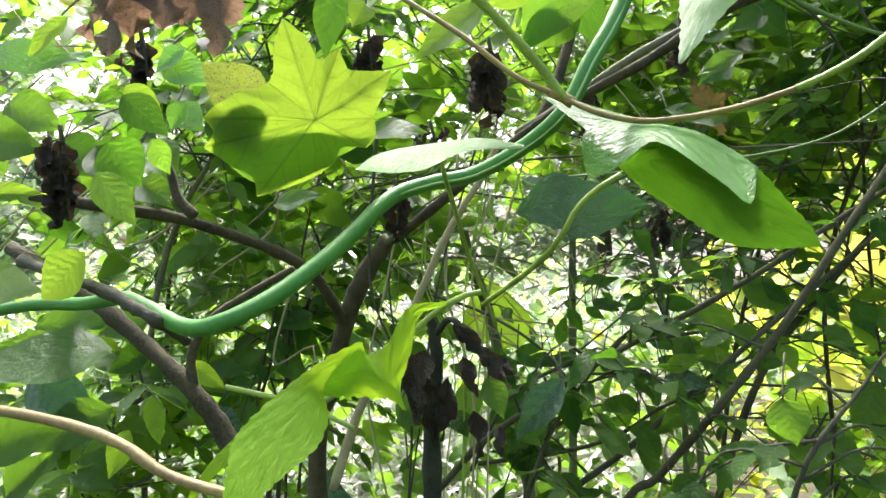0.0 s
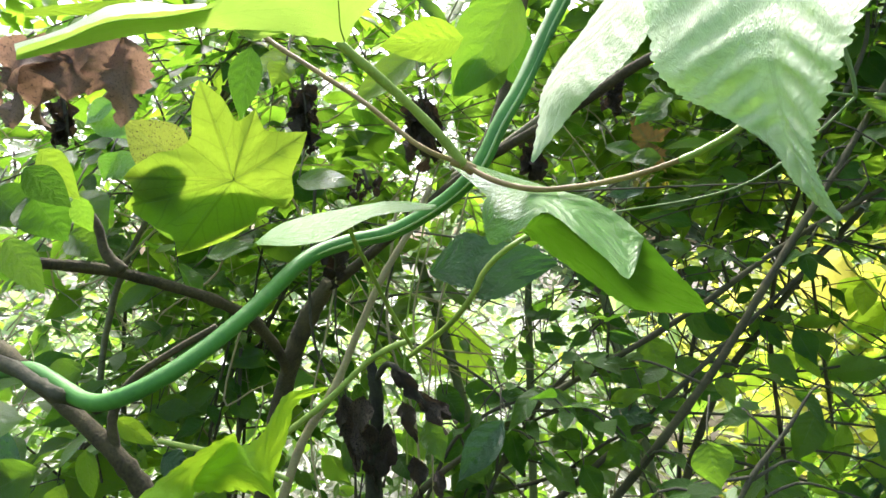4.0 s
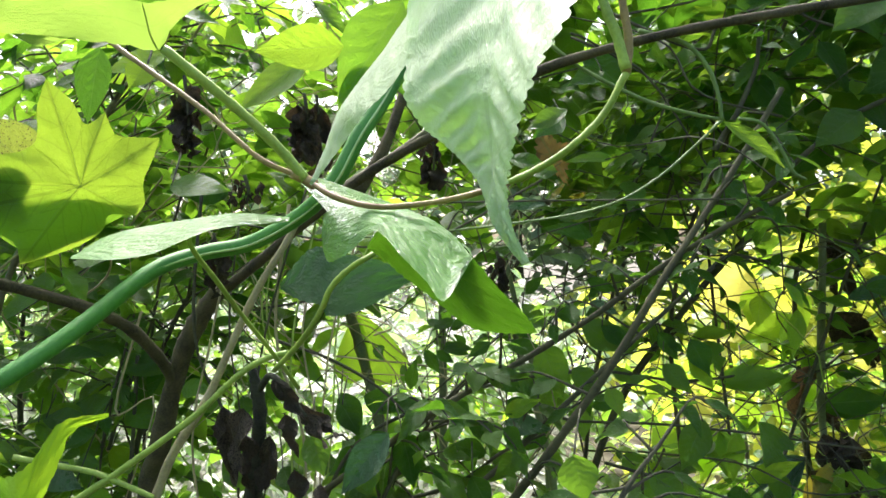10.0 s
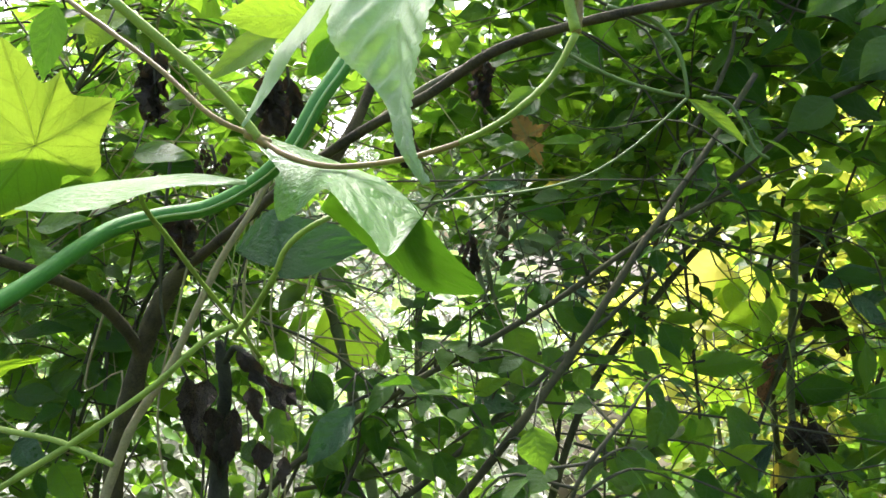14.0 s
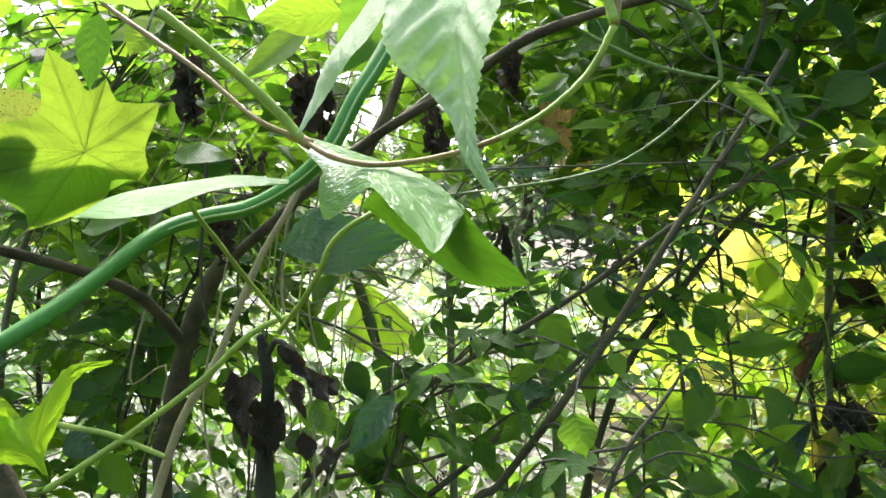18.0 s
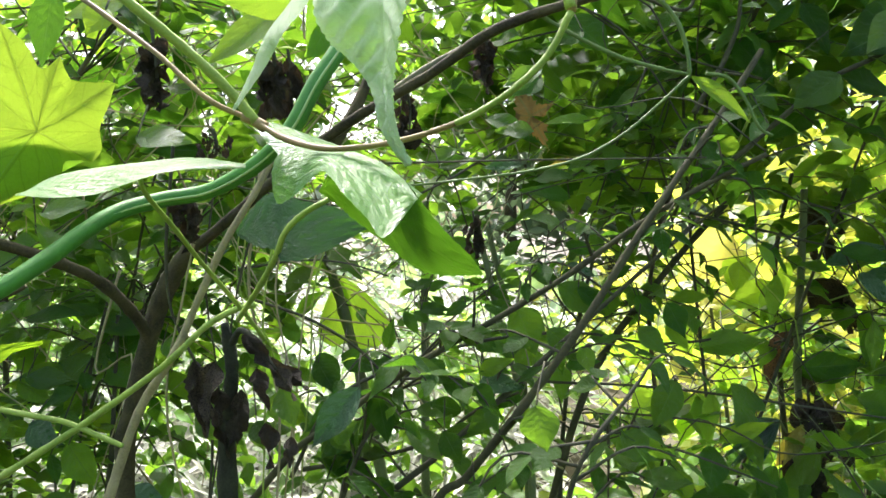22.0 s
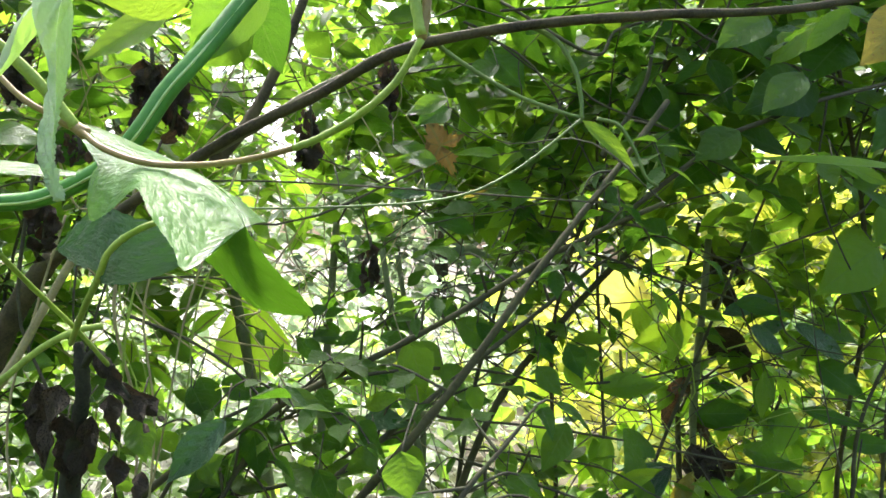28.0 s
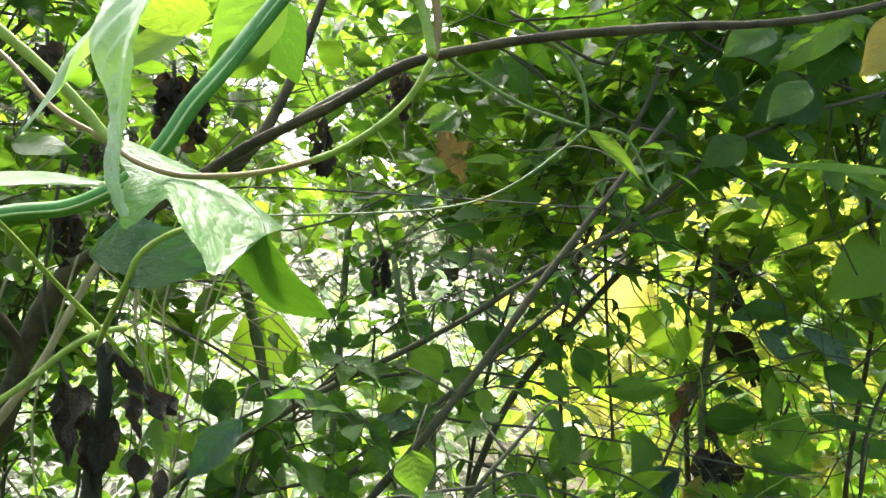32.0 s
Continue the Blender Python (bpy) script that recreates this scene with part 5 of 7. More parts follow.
simple_leaf(vine, (-0.1892, 0.7263, 1.5355), (-0.2696, 0.7122, 1.4753), (-0.1, -0.8, 0.5), 0.5, LEAF_LIME, fold=0.12, droop=0.03)
simple_leaf(vine, (-0.1284, 0.6011, 1.5066), (-0.2036, 0.5738, 1.4959), (0, -1, 0.0), 0.55, LEAF_LIME, fold=0.12, droop=0.03)
simple_leaf(vine, (-0.0889, 0.6653, 1.5056), (-0.1488, 0.6597, 1.4671), (0, -1, 0.0), 0.7, LEAF, fold=0.12, droop=0.03)
simple_leaf(vine, (-0.2615, 0.528, 1.4803), (-0.3057, 0.5137, 1.4642), (0, -0.8, 0.5), 0.6, LEAF_LIME, fold=0.12, droop=0.03)

# fading and pale leaves near the end of the walk
simple_leaf(vine, (0.515, 0.5838, 1.5454), (0.453, 0.5695, 1.4895), (-0.3, -0.9, 0.2), 0.6, LEAF_FADED, "fading yellow-brown leaf", fold=0.2, droop=0.08, wave=0.03)
simple_leaf(vine, (0.6716, 0.7734, 1.433), (0.4974, 0.8374, 1.4497), (0, -0.4, 1), 0.3, LEAF_LIME, "long pale leaf", fold=0.15, droop=0.03)
for k, (b, t) in enumerate(((((0.5842, 0.7779, 1.6206)), ((0.5442, 0.8018, 1.5757))), (((0.5637, 0.8306, 1.5565)), ((0.5051, 0.816, 1.5011))), (((0.5422, 0.8812, 1.6457)), ((0.4661, 0.868, 1.5961))), (((0.5386, 0.9337, 1.4989)), ((0.4761, 0.9393, 1.4541))), (((0.1114, 0.8177, 1.4877)), ((0.0577, 0.8223, 1.4671))), (((0.105, 0.8693, 1.418)), ((0.0537, 0.8734, 1.4221))))):
    simple_leaf(vine, b, t, (0.1 * k - 0.3, -0.8, 0.5), 0.5 + 0.07 * (k % 4), LEAF, fold=0.2, droop=0.08, wave=0.03, seed=k)

# ---- second vine ----
vine2 = thing("thin_green_vine", "thin green vine with a forked joint", "vine")
stem_part("vine_stem", [(0.0644, 0.6214, 1.5086), (0.0937, 0.6214, 1.4846), (0.1471, 0.6214, 1.4553), (0.1844, 0.6214, 1.442), (0.2217, 0.6214, 1.4329)], 0.002, 0.0019, VINE_DIM, vine2)
stem_part("vine_stem", [(0.1447, 0.6114, 1.5158), (0.1867, 0.6114, 1.5026), (0.2077, 0.6114, 1.479), (0.2166, 0.6114, 1.4528), (0.2192, 0.6114, 1.4307)], 0.0024, 0.002, VINE_DIM, vine2)
stem_part("vine_stem", [(0.2192, 0.6114, 1.4307), (0.1919, 0.6114, 1.4055), (0.1604, 0.6114, 1.3793), (0.1237, 0.6114, 1.3583), (0.0817, 0.6114, 1.3468), (0.0292, 0.6114, 1.3399), (-0.0442, 0.6113, 1.3331), (-0.1177, 0.6113, 1.3295)], 0.0014, 0.001, VINE_DIM, vine2)
stem_part("vine_stem", [(0.2301, 0.6014, 1.4296), (0.2507, 0.6014, 1.4245), (0.2662, 0.6014, 1.4038), (0.2776, 0.6014, 1.3806), (0.2894, 0.6014, 1.3728)], 0.0018, 0.0014, VINE_DIM, vine2)
simple_leaf(vine2, (0.2167, 0.6014, 1.427), (0.2633, 0.5814, 1.3829), (-0.3, -0.5, 0.8), 0.3, LEAF_LIME, "young narrow leaf", fold=0.4, droop=0.05)

# ---- slanting branches and upright canes ----
def leafless(name, label, pts, r0, r1, mat, category="branch", group="", **kw):
    return tagged(new(name, tube(name, pts, r0, r1, mat, kw.pop("sides", 8), **kw)), label, category, group)


GREEN_SET = leaf_set(LEAF, "leaf_green")
DARK_SET = leaf_set(LEAF_DARK, "leaf_dark")
LIME_SET = leaf_set(LEAF_LIME, "leaf_lime")
MIX_SET = GREEN_SET + DARK_SET + LIME_SET[:2]
shrub("slanting_branch", "slanting brown branch crossing the thicket", [(-0.35, 0.9, -0.1), (-0.18, 0.87, 0.45)] + [(-0.0465, 0.8414, 0.8961), (0.0113, 0.8414, 0.9684), (0.0826, 0.8314, 1.0616), (0.1522, 0.8214, 1.1597), (0.2219, 0.8314, 1.2651), (0.2784, 0.8514, 1.341), (0.3374, 0.8814, 1.4144), (0.4378, 0.9515, 1.5379)], 0.0064, 0.0042, BARK_OLIVE, MIX_SET, 9, (0.026, 0.05), 40, "slanting branches", 0.1, first=0.3, category="branch")
shrub("slanting_branch", "thin slanting branch with small leaves", [(-0.55, 0.95, -0.1), (-0.4, 0.92, 0.7)] + [(-0.2518, 0.8513, 0.9608), (-0.1348, 0.8514, 1.058), (-0.047, 0.8514, 1.118), (0.048, 0.8514, 1.1706), (0.1431, 0.8514, 1.2277), (0.2236, 0.8514, 1.2847), (0.304, 0.8514, 1.3337), (0.3991, 0.8515, 1.3813)], 0.0054, 0.0032, BARK_OLIVE, MIX_SET, 13, (0.026, 0.05), 41, "slanting branches", 0.1, first=0.3, category="branch")
shrub("slanting_branch", "grey-green slanting branch farther back", [(0.0, 1.3, -0.1), (0.12, 1.28, 0.5)] + [(0.189, 1.2515, 0.8065), (0.2427, 1.2515, 0.9732), (0.2965, 1.2515, 1.0754), (0.3718, 1.2515, 1.1722), (0.4471, 1.2515, 1.2636), (0.5331, 1.2515, 1.355)], 0.0082, 0.006, BARK_OLIVE, MIX_SET, 8, (0.026, 0.05), 42, "slanting branches", 0.1, first=0.3, category="branch")
for lab, pts, r in (("upright grey-green cane standing in the thicket", [(-0.075, 1.4014, 0.7473), (-0.0726, 1.4014, 0.9882), (-0.0702, 1.4014, 1.1568), (-0.0678, 1.4013, 1.2773), (-0.0666, 1.4013, 1.3495)], 0.0085),
                    ("leaning dark cane standing in the thicket", [(-0.1613, 1.4514, 0.6277), (-0.1987, 1.4514, 0.8523), (-0.2299, 1.4513, 1.002), (-0.2611, 1.4513, 1.1267), (-0.2948, 1.4513, 1.239), (-0.311, 1.4513, 1.3014)], 0.0125),
                    ("upright thin cane standing in the thicket", [(0.1253, 1.1256, 0.8707), (0.1025, 1.127, 1.021), (0.0725, 1.129, 1.1331), (0.0511, 1.1304, 1.2266), (0.0354, 1.1314, 1.3016)], 0.006),
                    ("thin upright cane standing in the thicket", [(0.135, 1.3014, 0.8986), (0.107, 1.3014, 1.0999), (0.0791, 1.3014, 1.2118), (0.0623, 1.3014, 1.2901)], 0.006),
                    ("hanging green cane standing in the thicket", [(0.7321, 1.3616, 0.7631), (0.7029, 1.3616, 0.9269), (0.6993, 1.3616, 1.0556), (0.7064, 1.3616, 1.2077), (0.711, 1.3615, 1.3598)], 0.008)):
    x, y, z = pts[0]
    shrub("cane", lab, [(x, y, -0.1), (x, y, z * 0.5)] + pts, r * 1.1, r * 0.85, CANE, GREEN_SET + DARK_SET, 5, (0.03, 0.055), int(r * 1e5), "upright canes", 0.12, first=0.55, category="cane")
for lab, pts, r in (("thin level twig", [(0.1379, 1.1014, 1.0342), (0.1663, 1.1014, 1.0285), (0.2988, 1.1015, 1.0219), (0.4407, 1.1015, 1.0058), (0.5827, 1.1015, 0.984), (0.772, 1.1016, 0.9556)], 0.003),
                    ("thin level twig", [(0.3915, 1.1515, 1.3159), (0.4509, 1.1515, 1.3011), (0.6092, 1.1515, 1.2596), (0.7081, 1.1516, 1.2368), (0.8268, 1.1516, 1.2071)], 0.0028),
                    ("thin twig", [(0.1856, 1.0014, 0.9912), (0.2716, 1.0015, 0.9654), (0.3576, 1.0015, 0.9396), (0.4867, 1.0015, 0.888)], 0.003),
                    ("thin arching twig", [(-0.2991, 0.9554, 1.1896), (-0.2203, 0.9497, 1.1631), (-0.1482, 0.9446, 1.1207), (-0.0989, 0.9411, 1.0693), (-0.0649, 0.9387, 1.0169)], 0.0028),
                    ("thin arching twig", [(-0.3674, 1.0606, 1.2269), (-0.2565, 1.0525, 1.2419), (-0.1789, 1.0469, 1.2377), (-0.1089, 1.0418, 1.2159)], 0.0022),
                    ("thin lower twig", [(-0.2306, 0.9509, 0.9376), (-0.1158, 0.9425, 0.9597), (-0.0323, 0.9364, 0.9878), (0.0272, 0.932, 1.03), (0.0875, 0.9275, 1.0567)], 0.004)):
    leafless("twig", lab + " across the thicket", pts, r, r * 0.6, TWIG, "twig", "thin twigs", sides=6)


# ---- thin stems hanging in a curtain beside the tree ----
curtain = thing("hanging_stems", "curtain of thin dry and green hanging stems", "vines")
cr = random.Random(4)
for k in range(11):
    x, y = -0.27 + cr.uniform(-0.07, 0.06), cr.uniform(0.72, 1.0)
    w = cr.uniform(-0.03, 0.03)
    stem_part("hanging_stem", [(x + w * 2 + 0.03, y, 1.3 + cr.uniform(0, 0.12)), (x + w, y, 1.22), (x + cr.uniform(-0.04, 0.04), y + 0.01, 1.08), (x - w, y, 0.85), (x - w * 1.5, y, 0.45)],
              cr.uniform(0.001, 0.0024), 0.0012, (VINE_PALE, VINE_GREEN, TWIG)[k % 3], curtain, sides=5, n=22, seed=k)

# ---- broad-leaved climber through the slanting branches ----
broad = thing("broad_leaved_climber", "climber with broad wet green leaves on the slanting branches", "climber")
stem_part("vine_stem", [(-0.2356, 0.9013, 0.9447), (-0.1775, 0.9213, 1.0476), (-0.0689, 0.9514, 1.0966), (0.0537, 0.9514, 1.1293), (0.1949, 1.0514, 1.1203), (0.3618, 1.1515, 1.0834), (0.5546, 1.2515, 1.0861), (0.711, 1.3016, 1.1223)], 0.003, 0.002, TWIG, broad, n=50)


def stalked_leaf(plant, base, tip, width, mat, lean=0.0):
    """A pointed leaf with a short stalk that leads back into the plant."""
    b = Vector(base)
    k = int(abs(b.x + b.z) * 977) % 91
    leaf = simple_leaf(plant, base, tip, (lean, -0.8, 0.55), width, mat, rows=14, cols=4, fold=0.12 + 0.02 * (k % 10), droop=0.04 + 0.012 * (k % 7), wave=0.02 + 0.004 * (k % 6), twist=0.25 * math.sin(k), sharp=1.25, heart=0.05, seed=k)
    stem_part("stalk", [b + Vector((0.012 * math.sin(k), 0.03, 0.035)), b + Vector((0.004 * math.sin(k), 0.012, 0.015)), b], 0.0011, 0.0009, TWIG, plant, sides=5, n=6)
    return leaf


def on_climber(base, tip, width, mat):
    return stalked_leaf(broad, base, tip, width, mat, 0.2 * math.sin(base[0] * 60))


on_climber((0.0728, 0.5864, 1.1299), (0.08, 0.5764, 1.0913), 0.9, LEAF)
on_climber((0.0834, 0.9014, 1.1801), (0.1085, 0.8914, 1.114), 0.7, LEAF)
on_climber((0.0315, 0.9014, 1.091), (0.0771, 0.8914, 1.114), 0.5, LEAF_LIME)
on_climber((0.3518, 1.1015, 1.1279), (0.3861, 1.0915, 1.0844), 0.8, LEAF_LIME)
on_climber((0.4457, 1.2015, 1.0699), (0.5536, 1.1915, 1.0861), 0.45, LEAF)
on_climber((0.5555, 1.3015, 1.2174), (0.5468, 1.2915, 1.1581), 0.8, LEAF_LIME)
on_climber((0.6271, 1.3015, 1.1872), (0.6112, 1.2915, 1.0904), 0.35, LEAF)
on_climber((0.6797, 1.3016, 1.006), (0.7943, 1.2916, 1.0149), 0.5, LEAF_DARK)
on_climber((0.6395, 1.1015, 1.2424), (0.7415, 1.0916, 1.2307), 0.35, LEAF_DARK)
on_climber((0.7534, 1.2016, 1.1122), (0.7501, 1.1916, 1.0165), 0.35, LEAF)
on_climber((0.4632, 1.2015, 0.979), (0.4522, 1.1915, 0.8916), 0.4, LEAF)
on_climber((0.2243, 0.9015, 1.002), (0.2793, 0.8915, 0.9693), 0.7, LEAF)
on_climber((0.4407, 1.1015, 0.9291), (0.5258, 1.0915, 0.9616), 0.35, LEAF_LIME)
on_climber((0.6274, 1.2016, 0.9202), (0.5874, 1.1916, 0.8466), 0.35, LEAF_FADED)
on_climber((0.2997, 1.1015, 1.1724), (0.3289, 1.0915, 1.1294), 0.6, LEAF_DARK)
on_climber((-0.1938, 0.9013, 1.1065), (-0.1687, 0.8913, 1.0673), 0.7, LEAF_DARK)
on_climber((-0.1395, 0.9214, 1.0595), (-0.2226, 0.9113, 1.0042), 0.45, LEAF_DARK)
on_climber((-0.2379, 0.8513, 1.0778), (-0.2199, 0.8413, 1.0312), 0.8, LEAF)
on_climber((-0.3072, 0.8013, 1.0626), (-0.2829, 0.7913, 1.0248), 0.8, LEAF)
on_climber((-0.7395, 1.2012, 1.1535), (-0.6648, 1.1912, 1.1476), 0.4, LEAF)
on_climber((-0.5378, 1.1012, 1.1402), (-0.6023, 1.0912, 1.1294), 0.5, LEAF)
on_climber((-0.6079, 1.1012, 1.0635), (-0.5451, 1.0913, 1.0282), 0.6, LEAF)
on_climber((-0.7422, 1.1012, 1.0446), (-0.653, 1.0912, 1.0403), 0.45, LEAF)
on_climber((-0.1327, 0.9514, 1.09), (-0.0827, 0.9414, 1.0955), 0.4, LEAF_DARK)
on_climber((-0.0553, 1.0014, 1.1667), (-0.0122, 0.9914, 1.1706), 0.4, LEAF_DARK)
on_climber((-0.1078, 1.0014, 1.1082), (-0.0982, 0.9914, 1.1562), 0.45, LEAF_DARK)
on_climber((-0.1106, 0.9514, 1.0516), (-0.0876, 0.9414, 0.9944), 0.6, LEAF_DARK)
on_climber((-0.0034, 0.9314, 1.2769), (0.0362, 0.9214, 1.2376), 0.6, LEAF_DARK)
on_climber((-0.0381, 1.0014, 1.2106), (-0.0718, 0.9914, 1.1987), 0.5, LEAF_DARK)
on_climber((0.0128, 0.9514, 1.1824), (-0.0197, 0.9414, 1.1634), 0.5, LEAF_DARK)
on_climber((0.0619, 0.9514, 1.2355), (0.0976, 0.9414, 1.2039), 0.5, LEAF)
on_climber((0.1856, 1.0014, 1.1977), (0.222, 0.9914, 1.1647), 0.5, LEAF_DARK)
on_climber((0.16, 0.9514, 1.0884), (0.2068, 0.9414, 1.0987), 0.5, LEAF_DARK)
on_climber((-0.0167, 0.8014, 1.0392), (0.0039, 0.7914, 1.0017), 0.7, LEAF_DARK)
on_climber((0.048, 0.8514, 1.0522), (0.0113, 0.8414, 1.0262), 0.6, LEAF)
stalked_leaf(broad, (-0.112, 0.730, 1.111), (-0.164, 0.710, 1.051), 0.50, LEAF_TEAL, 0.0)
stalked_leaf(broad, (-0.192, 0.710, 1.118), (-0.174, 0.690, 1.079), 0.65, LEAF, 0.0)
stalked_leaf(broad, (-0.199, 0.910, 1.106), (-0.170, 0.890, 1.068), 0.60, LEAF_DARK, 0.2)
stalked_leaf(broad, (-0.107, 0.860, 1.076), (-0.090, 0.840, 1.012), 0.60, LEAF_DARK, 0.2)
stalked_leaf(broad, (-0.156, 0.810, 1.030), (-0.125, 0.790, 1.057), 0.70, LEAF, 0.0)
stalked_leaf(broad, (-0.119, 0.960, 1.095), (-0.076, 0.940, 1.099), 0.40, LEAF_DARK, 0.0)
stalked_leaf(broad, (-0.056, 1.010, 1.171), (-0.016, 0.990, 1.161), 0.50, LEAF_DARK, 0.0)
stalked_leaf(broad, (-0.299, 0.810, 1.085), (-0.308, 0.790, 1.023), 0.50, LEAF, 0.0)
stalked_leaf(broad, (-0.238, 0.760, 1.066), (-0.219, 0.740, 1.043), 0.80, LEAF_DARK, 0.0)
stalked_leaf(broad, (-0.464, 1.010, 1.110), (-0.412, 0.990, 1.114), 0.60, LEAF, 0.0)
stalked_leaf(broad, (0.066, 1.010, 1.110), (0.111, 0.990, 1.088), 0.60, LEAF, 0.0)
stalked_leaf(broad, (0.096, 1.060, 1.155), (0.144, 1.040, 1.109), 0.70, LEAF, 0.2)
stalked_leaf(broad, (0.040, 1.010, 1.084), (0.081, 0.990, 1.071), 0.60, LEAF_DARK, 0.0)
stalked_leaf(broad, (0.206, 1.110, 1.187), (0.258, 1.090, 1.151), 0.50, LEAF_DARK, 0.0)
stalked_leaf(broad, (0.056, 1.010, 1.124), (0.092, 0.990, 1.093), 0.70, LEAF, 0.0)
stalked_leaf(broad, (0.032, 0.910, 1.077), (0.092, 0.890, 1.074), 0.50, LEAF_TEAL, 0.0)

# ---- withered leaves ----
for at, h, w, sd in (((-0.3126, 0.6813, 1.4586), 0.068, 0.024, 1), ((-0.1807, 0.6613, 1.4398), 0.056, 0.018, 2), 
                     ((-0.2917, 0.7013, 1.3067), 0.048, 0.028, 6),
                     ((-0.4902, 0.4378, 1.3254), 0.060, 0.016, 7), ((-0.1856, 0.7401, 1.4486), 0.068, 0.032, 8), ((0.0238, 0.9014, 1.2815), 0.048, 0.016, 9),
                     ((-0.4591, 0.4953, 1.4281), 0.040, 0.016, 12),
                     ((0.0397, 0.83, 1.5022), 0.056, 0.020, 13), ((-0.0633, 0.8877, 1.4428), 0.064, 0.020, 14), ((-0.2438, 0.6613, 1.3801), 0.024, 0.036, 15),
                     ((0.6886, 1.3016, 0.8651), 0.160, 0.048, 17)):
    dead_clump("black-brown withered leaves hanging in a crumpled bunch", at, h, w, sd)
wither = thing("withered_leaf", "large dull brown withered leaf, torn and full of holes", "dead leaf")
for k, (b, t, wd) in enumerate((((-0.3924, 0.3745, 1.4542), (-0.4028, 0.3616, 1.3957), 0.9), ((-0.3859, 0.3857, 1.4582), (-0.3898, 0.3738, 1.4), 0.8), ((-0.3621, 0.3792, 1.4536), (-0.3625, 0.3681, 1.4107), 1.2),
                                ((-0.3512, 0.391, 1.4574), (-0.352, 0.38, 1.4172), 1.2), ((-0.3317, 0.3838, 1.4529), (-0.3244, 0.3736, 1.3951), 0.6), ((-0.4107, 0.392, 1.4552), (-0.4427, 0.3965, 1.4211), 0.6))):
    simple_leaf(wither, b, t, (0.3 * math.sin(k * 2), -1, 0.2), wd, DEAD_PALE, "", "blade", rows=26, cols=6, fold=0.5 * math.sin(k), droop=0.1, tooth=0.2, wave=0.13, twist=1.1 * math.cos(k), seed=k, bites=((0.35, 1, 0.5), (0.6, -1, 0.7), (0.8, 1, 0.5)))
wither = thing("withered_leaf", "red-brown withered leaf hanging on the cane", "dead leaf")
simple_leaf(wither, (0.6853, 1.3616, 1.0673), (0.6234, 1.3416, 0.9612), (-0.5, -0.8, 0.2), 0.36, DEAD_RED, "", "blade", rows=20, cols=4, fold=1.1, droop=0.12, wave=0.06, tooth=0.06, twist=0.8)
wither = thing("withered_leaf", "orange-yellow withered leaf caught in the twigs", "dead leaf")
lobed_leaf(wither, (0.1173, 1.0214, 1.4633), [(0.0884, 1.0214, 1.5116), (0.1559, 1.0214, 1.4835), (0.1454, 1.0214, 1.4107), (0.0971, 1.0214, 1.4238)], leaf_material("leaf_orange", (0.24, 0.13, 0.04), (0.3, 0.18, 0.06), (0.5, 0.29, 0.07), 0.5, 0.7, blotch=0.3), "", 0.7, 0.5, 0.2, 8, 14, name="blade")

# more leaves of the vine behind the star-shaped one, and of the climber before the clearing
stalked_leaf(vine, (-0.510, 0.608, 1.463), (-0.444, 0.592, 1.430), 0.50, LEAF_WET, -0.4)
stalked_leaf(vine, (-0.551, 0.558, 1.457), (-0.628, 0.542, 1.440), 0.28, LEAF_WET, -0.2)
stalked_leaf(vine, (-0.544, 0.508, 1.475), (-0.566, 0.492, 1.434), 0.60, LEAF_LIME, 0.0)
stalked_leaf(vine, (-0.600, 0.628, 1.381), (-0.537, 0.612, 1.333), 0.75, LEAF_DARK, 0.2)
stalked_leaf(vine, (-0.534, 0.608, 1.379), (-0.487, 0.592, 1.342), 0.80, LEAF, 0.4)
stalked_leaf(vine, (-0.664, 0.658, 1.391), (-0.608, 0.642, 1.352), 0.80, LEAF_DARK, -0.4)
stalked_leaf(vine, (-0.525, 0.658, 1.425), (-0.485, 0.642, 1.396), 0.70, LEAF_WET, -0.2)
stalked_leaf(vine, (-0.676, 0.608, 1.429), (-0.620, 0.592, 1.406), 0.50, LEAF_WET, 0.0)
stalked_leaf(vine, (-0.295, 0.608, 1.382), (-0.235, 0.592, 1.378), 0.50, LEAF, 0.2)
stalked_leaf(vine, (-0.401, 0.628, 1.313), (-0.342, 0.612, 1.323), 0.40, LEAF, 0.4)
stalked_leaf(vine, (-0.678, 0.608, 1.335), (-0.638, 0.592, 1.316), 0.40, LEAF_LIME, -0.4)
stalked_leaf(vine, (-0.538, 0.608, 1.340), (-0.495, 0.592, 1.315), 0.70, LEAF, -0.2)
stalked_leaf(vine, (-0.587, 0.608, 1.522), (-0.619, 0.592, 1.528), 0.40, LEAF_YELLOW, 0.0)
stalked_leaf(vine, (-0.615, 0.628, 1.534), (-0.577, 0.612, 1.508), 0.50, LEAF_LIME, 0.2)
stalked_leaf(vine, (-0.268, 0.508, 1.467), (-0.275, 0.492, 1.444), 0.80, LEAF_LIME, 0.4)
stalked_leaf(broad, (0.083, 0.958, 1.099), (0.132, 0.942, 1.106), 0.60, LEAF_LIME, -0.4)
stalked_leaf(broad, (0.134, 0.958, 1.141), (0.169, 0.942, 1.109), 0.70, LEAF, -0.2)
stalked_leaf(broad, (0.157, 1.008, 1.201), (0.226, 0.992, 1.158), 0.60, LEAF, 0.0)
stalked_leaf(broad, (-0.079, 1.008, 1.210), (-0.050, 0.992, 1.200), 0.50, LEAF_DARK, 0.2)
stalked_leaf(broad, (-0.051, 1.008, 1.170), (-0.009, 0.992, 1.168), 0.45, LEAF_DARK, 0.4)
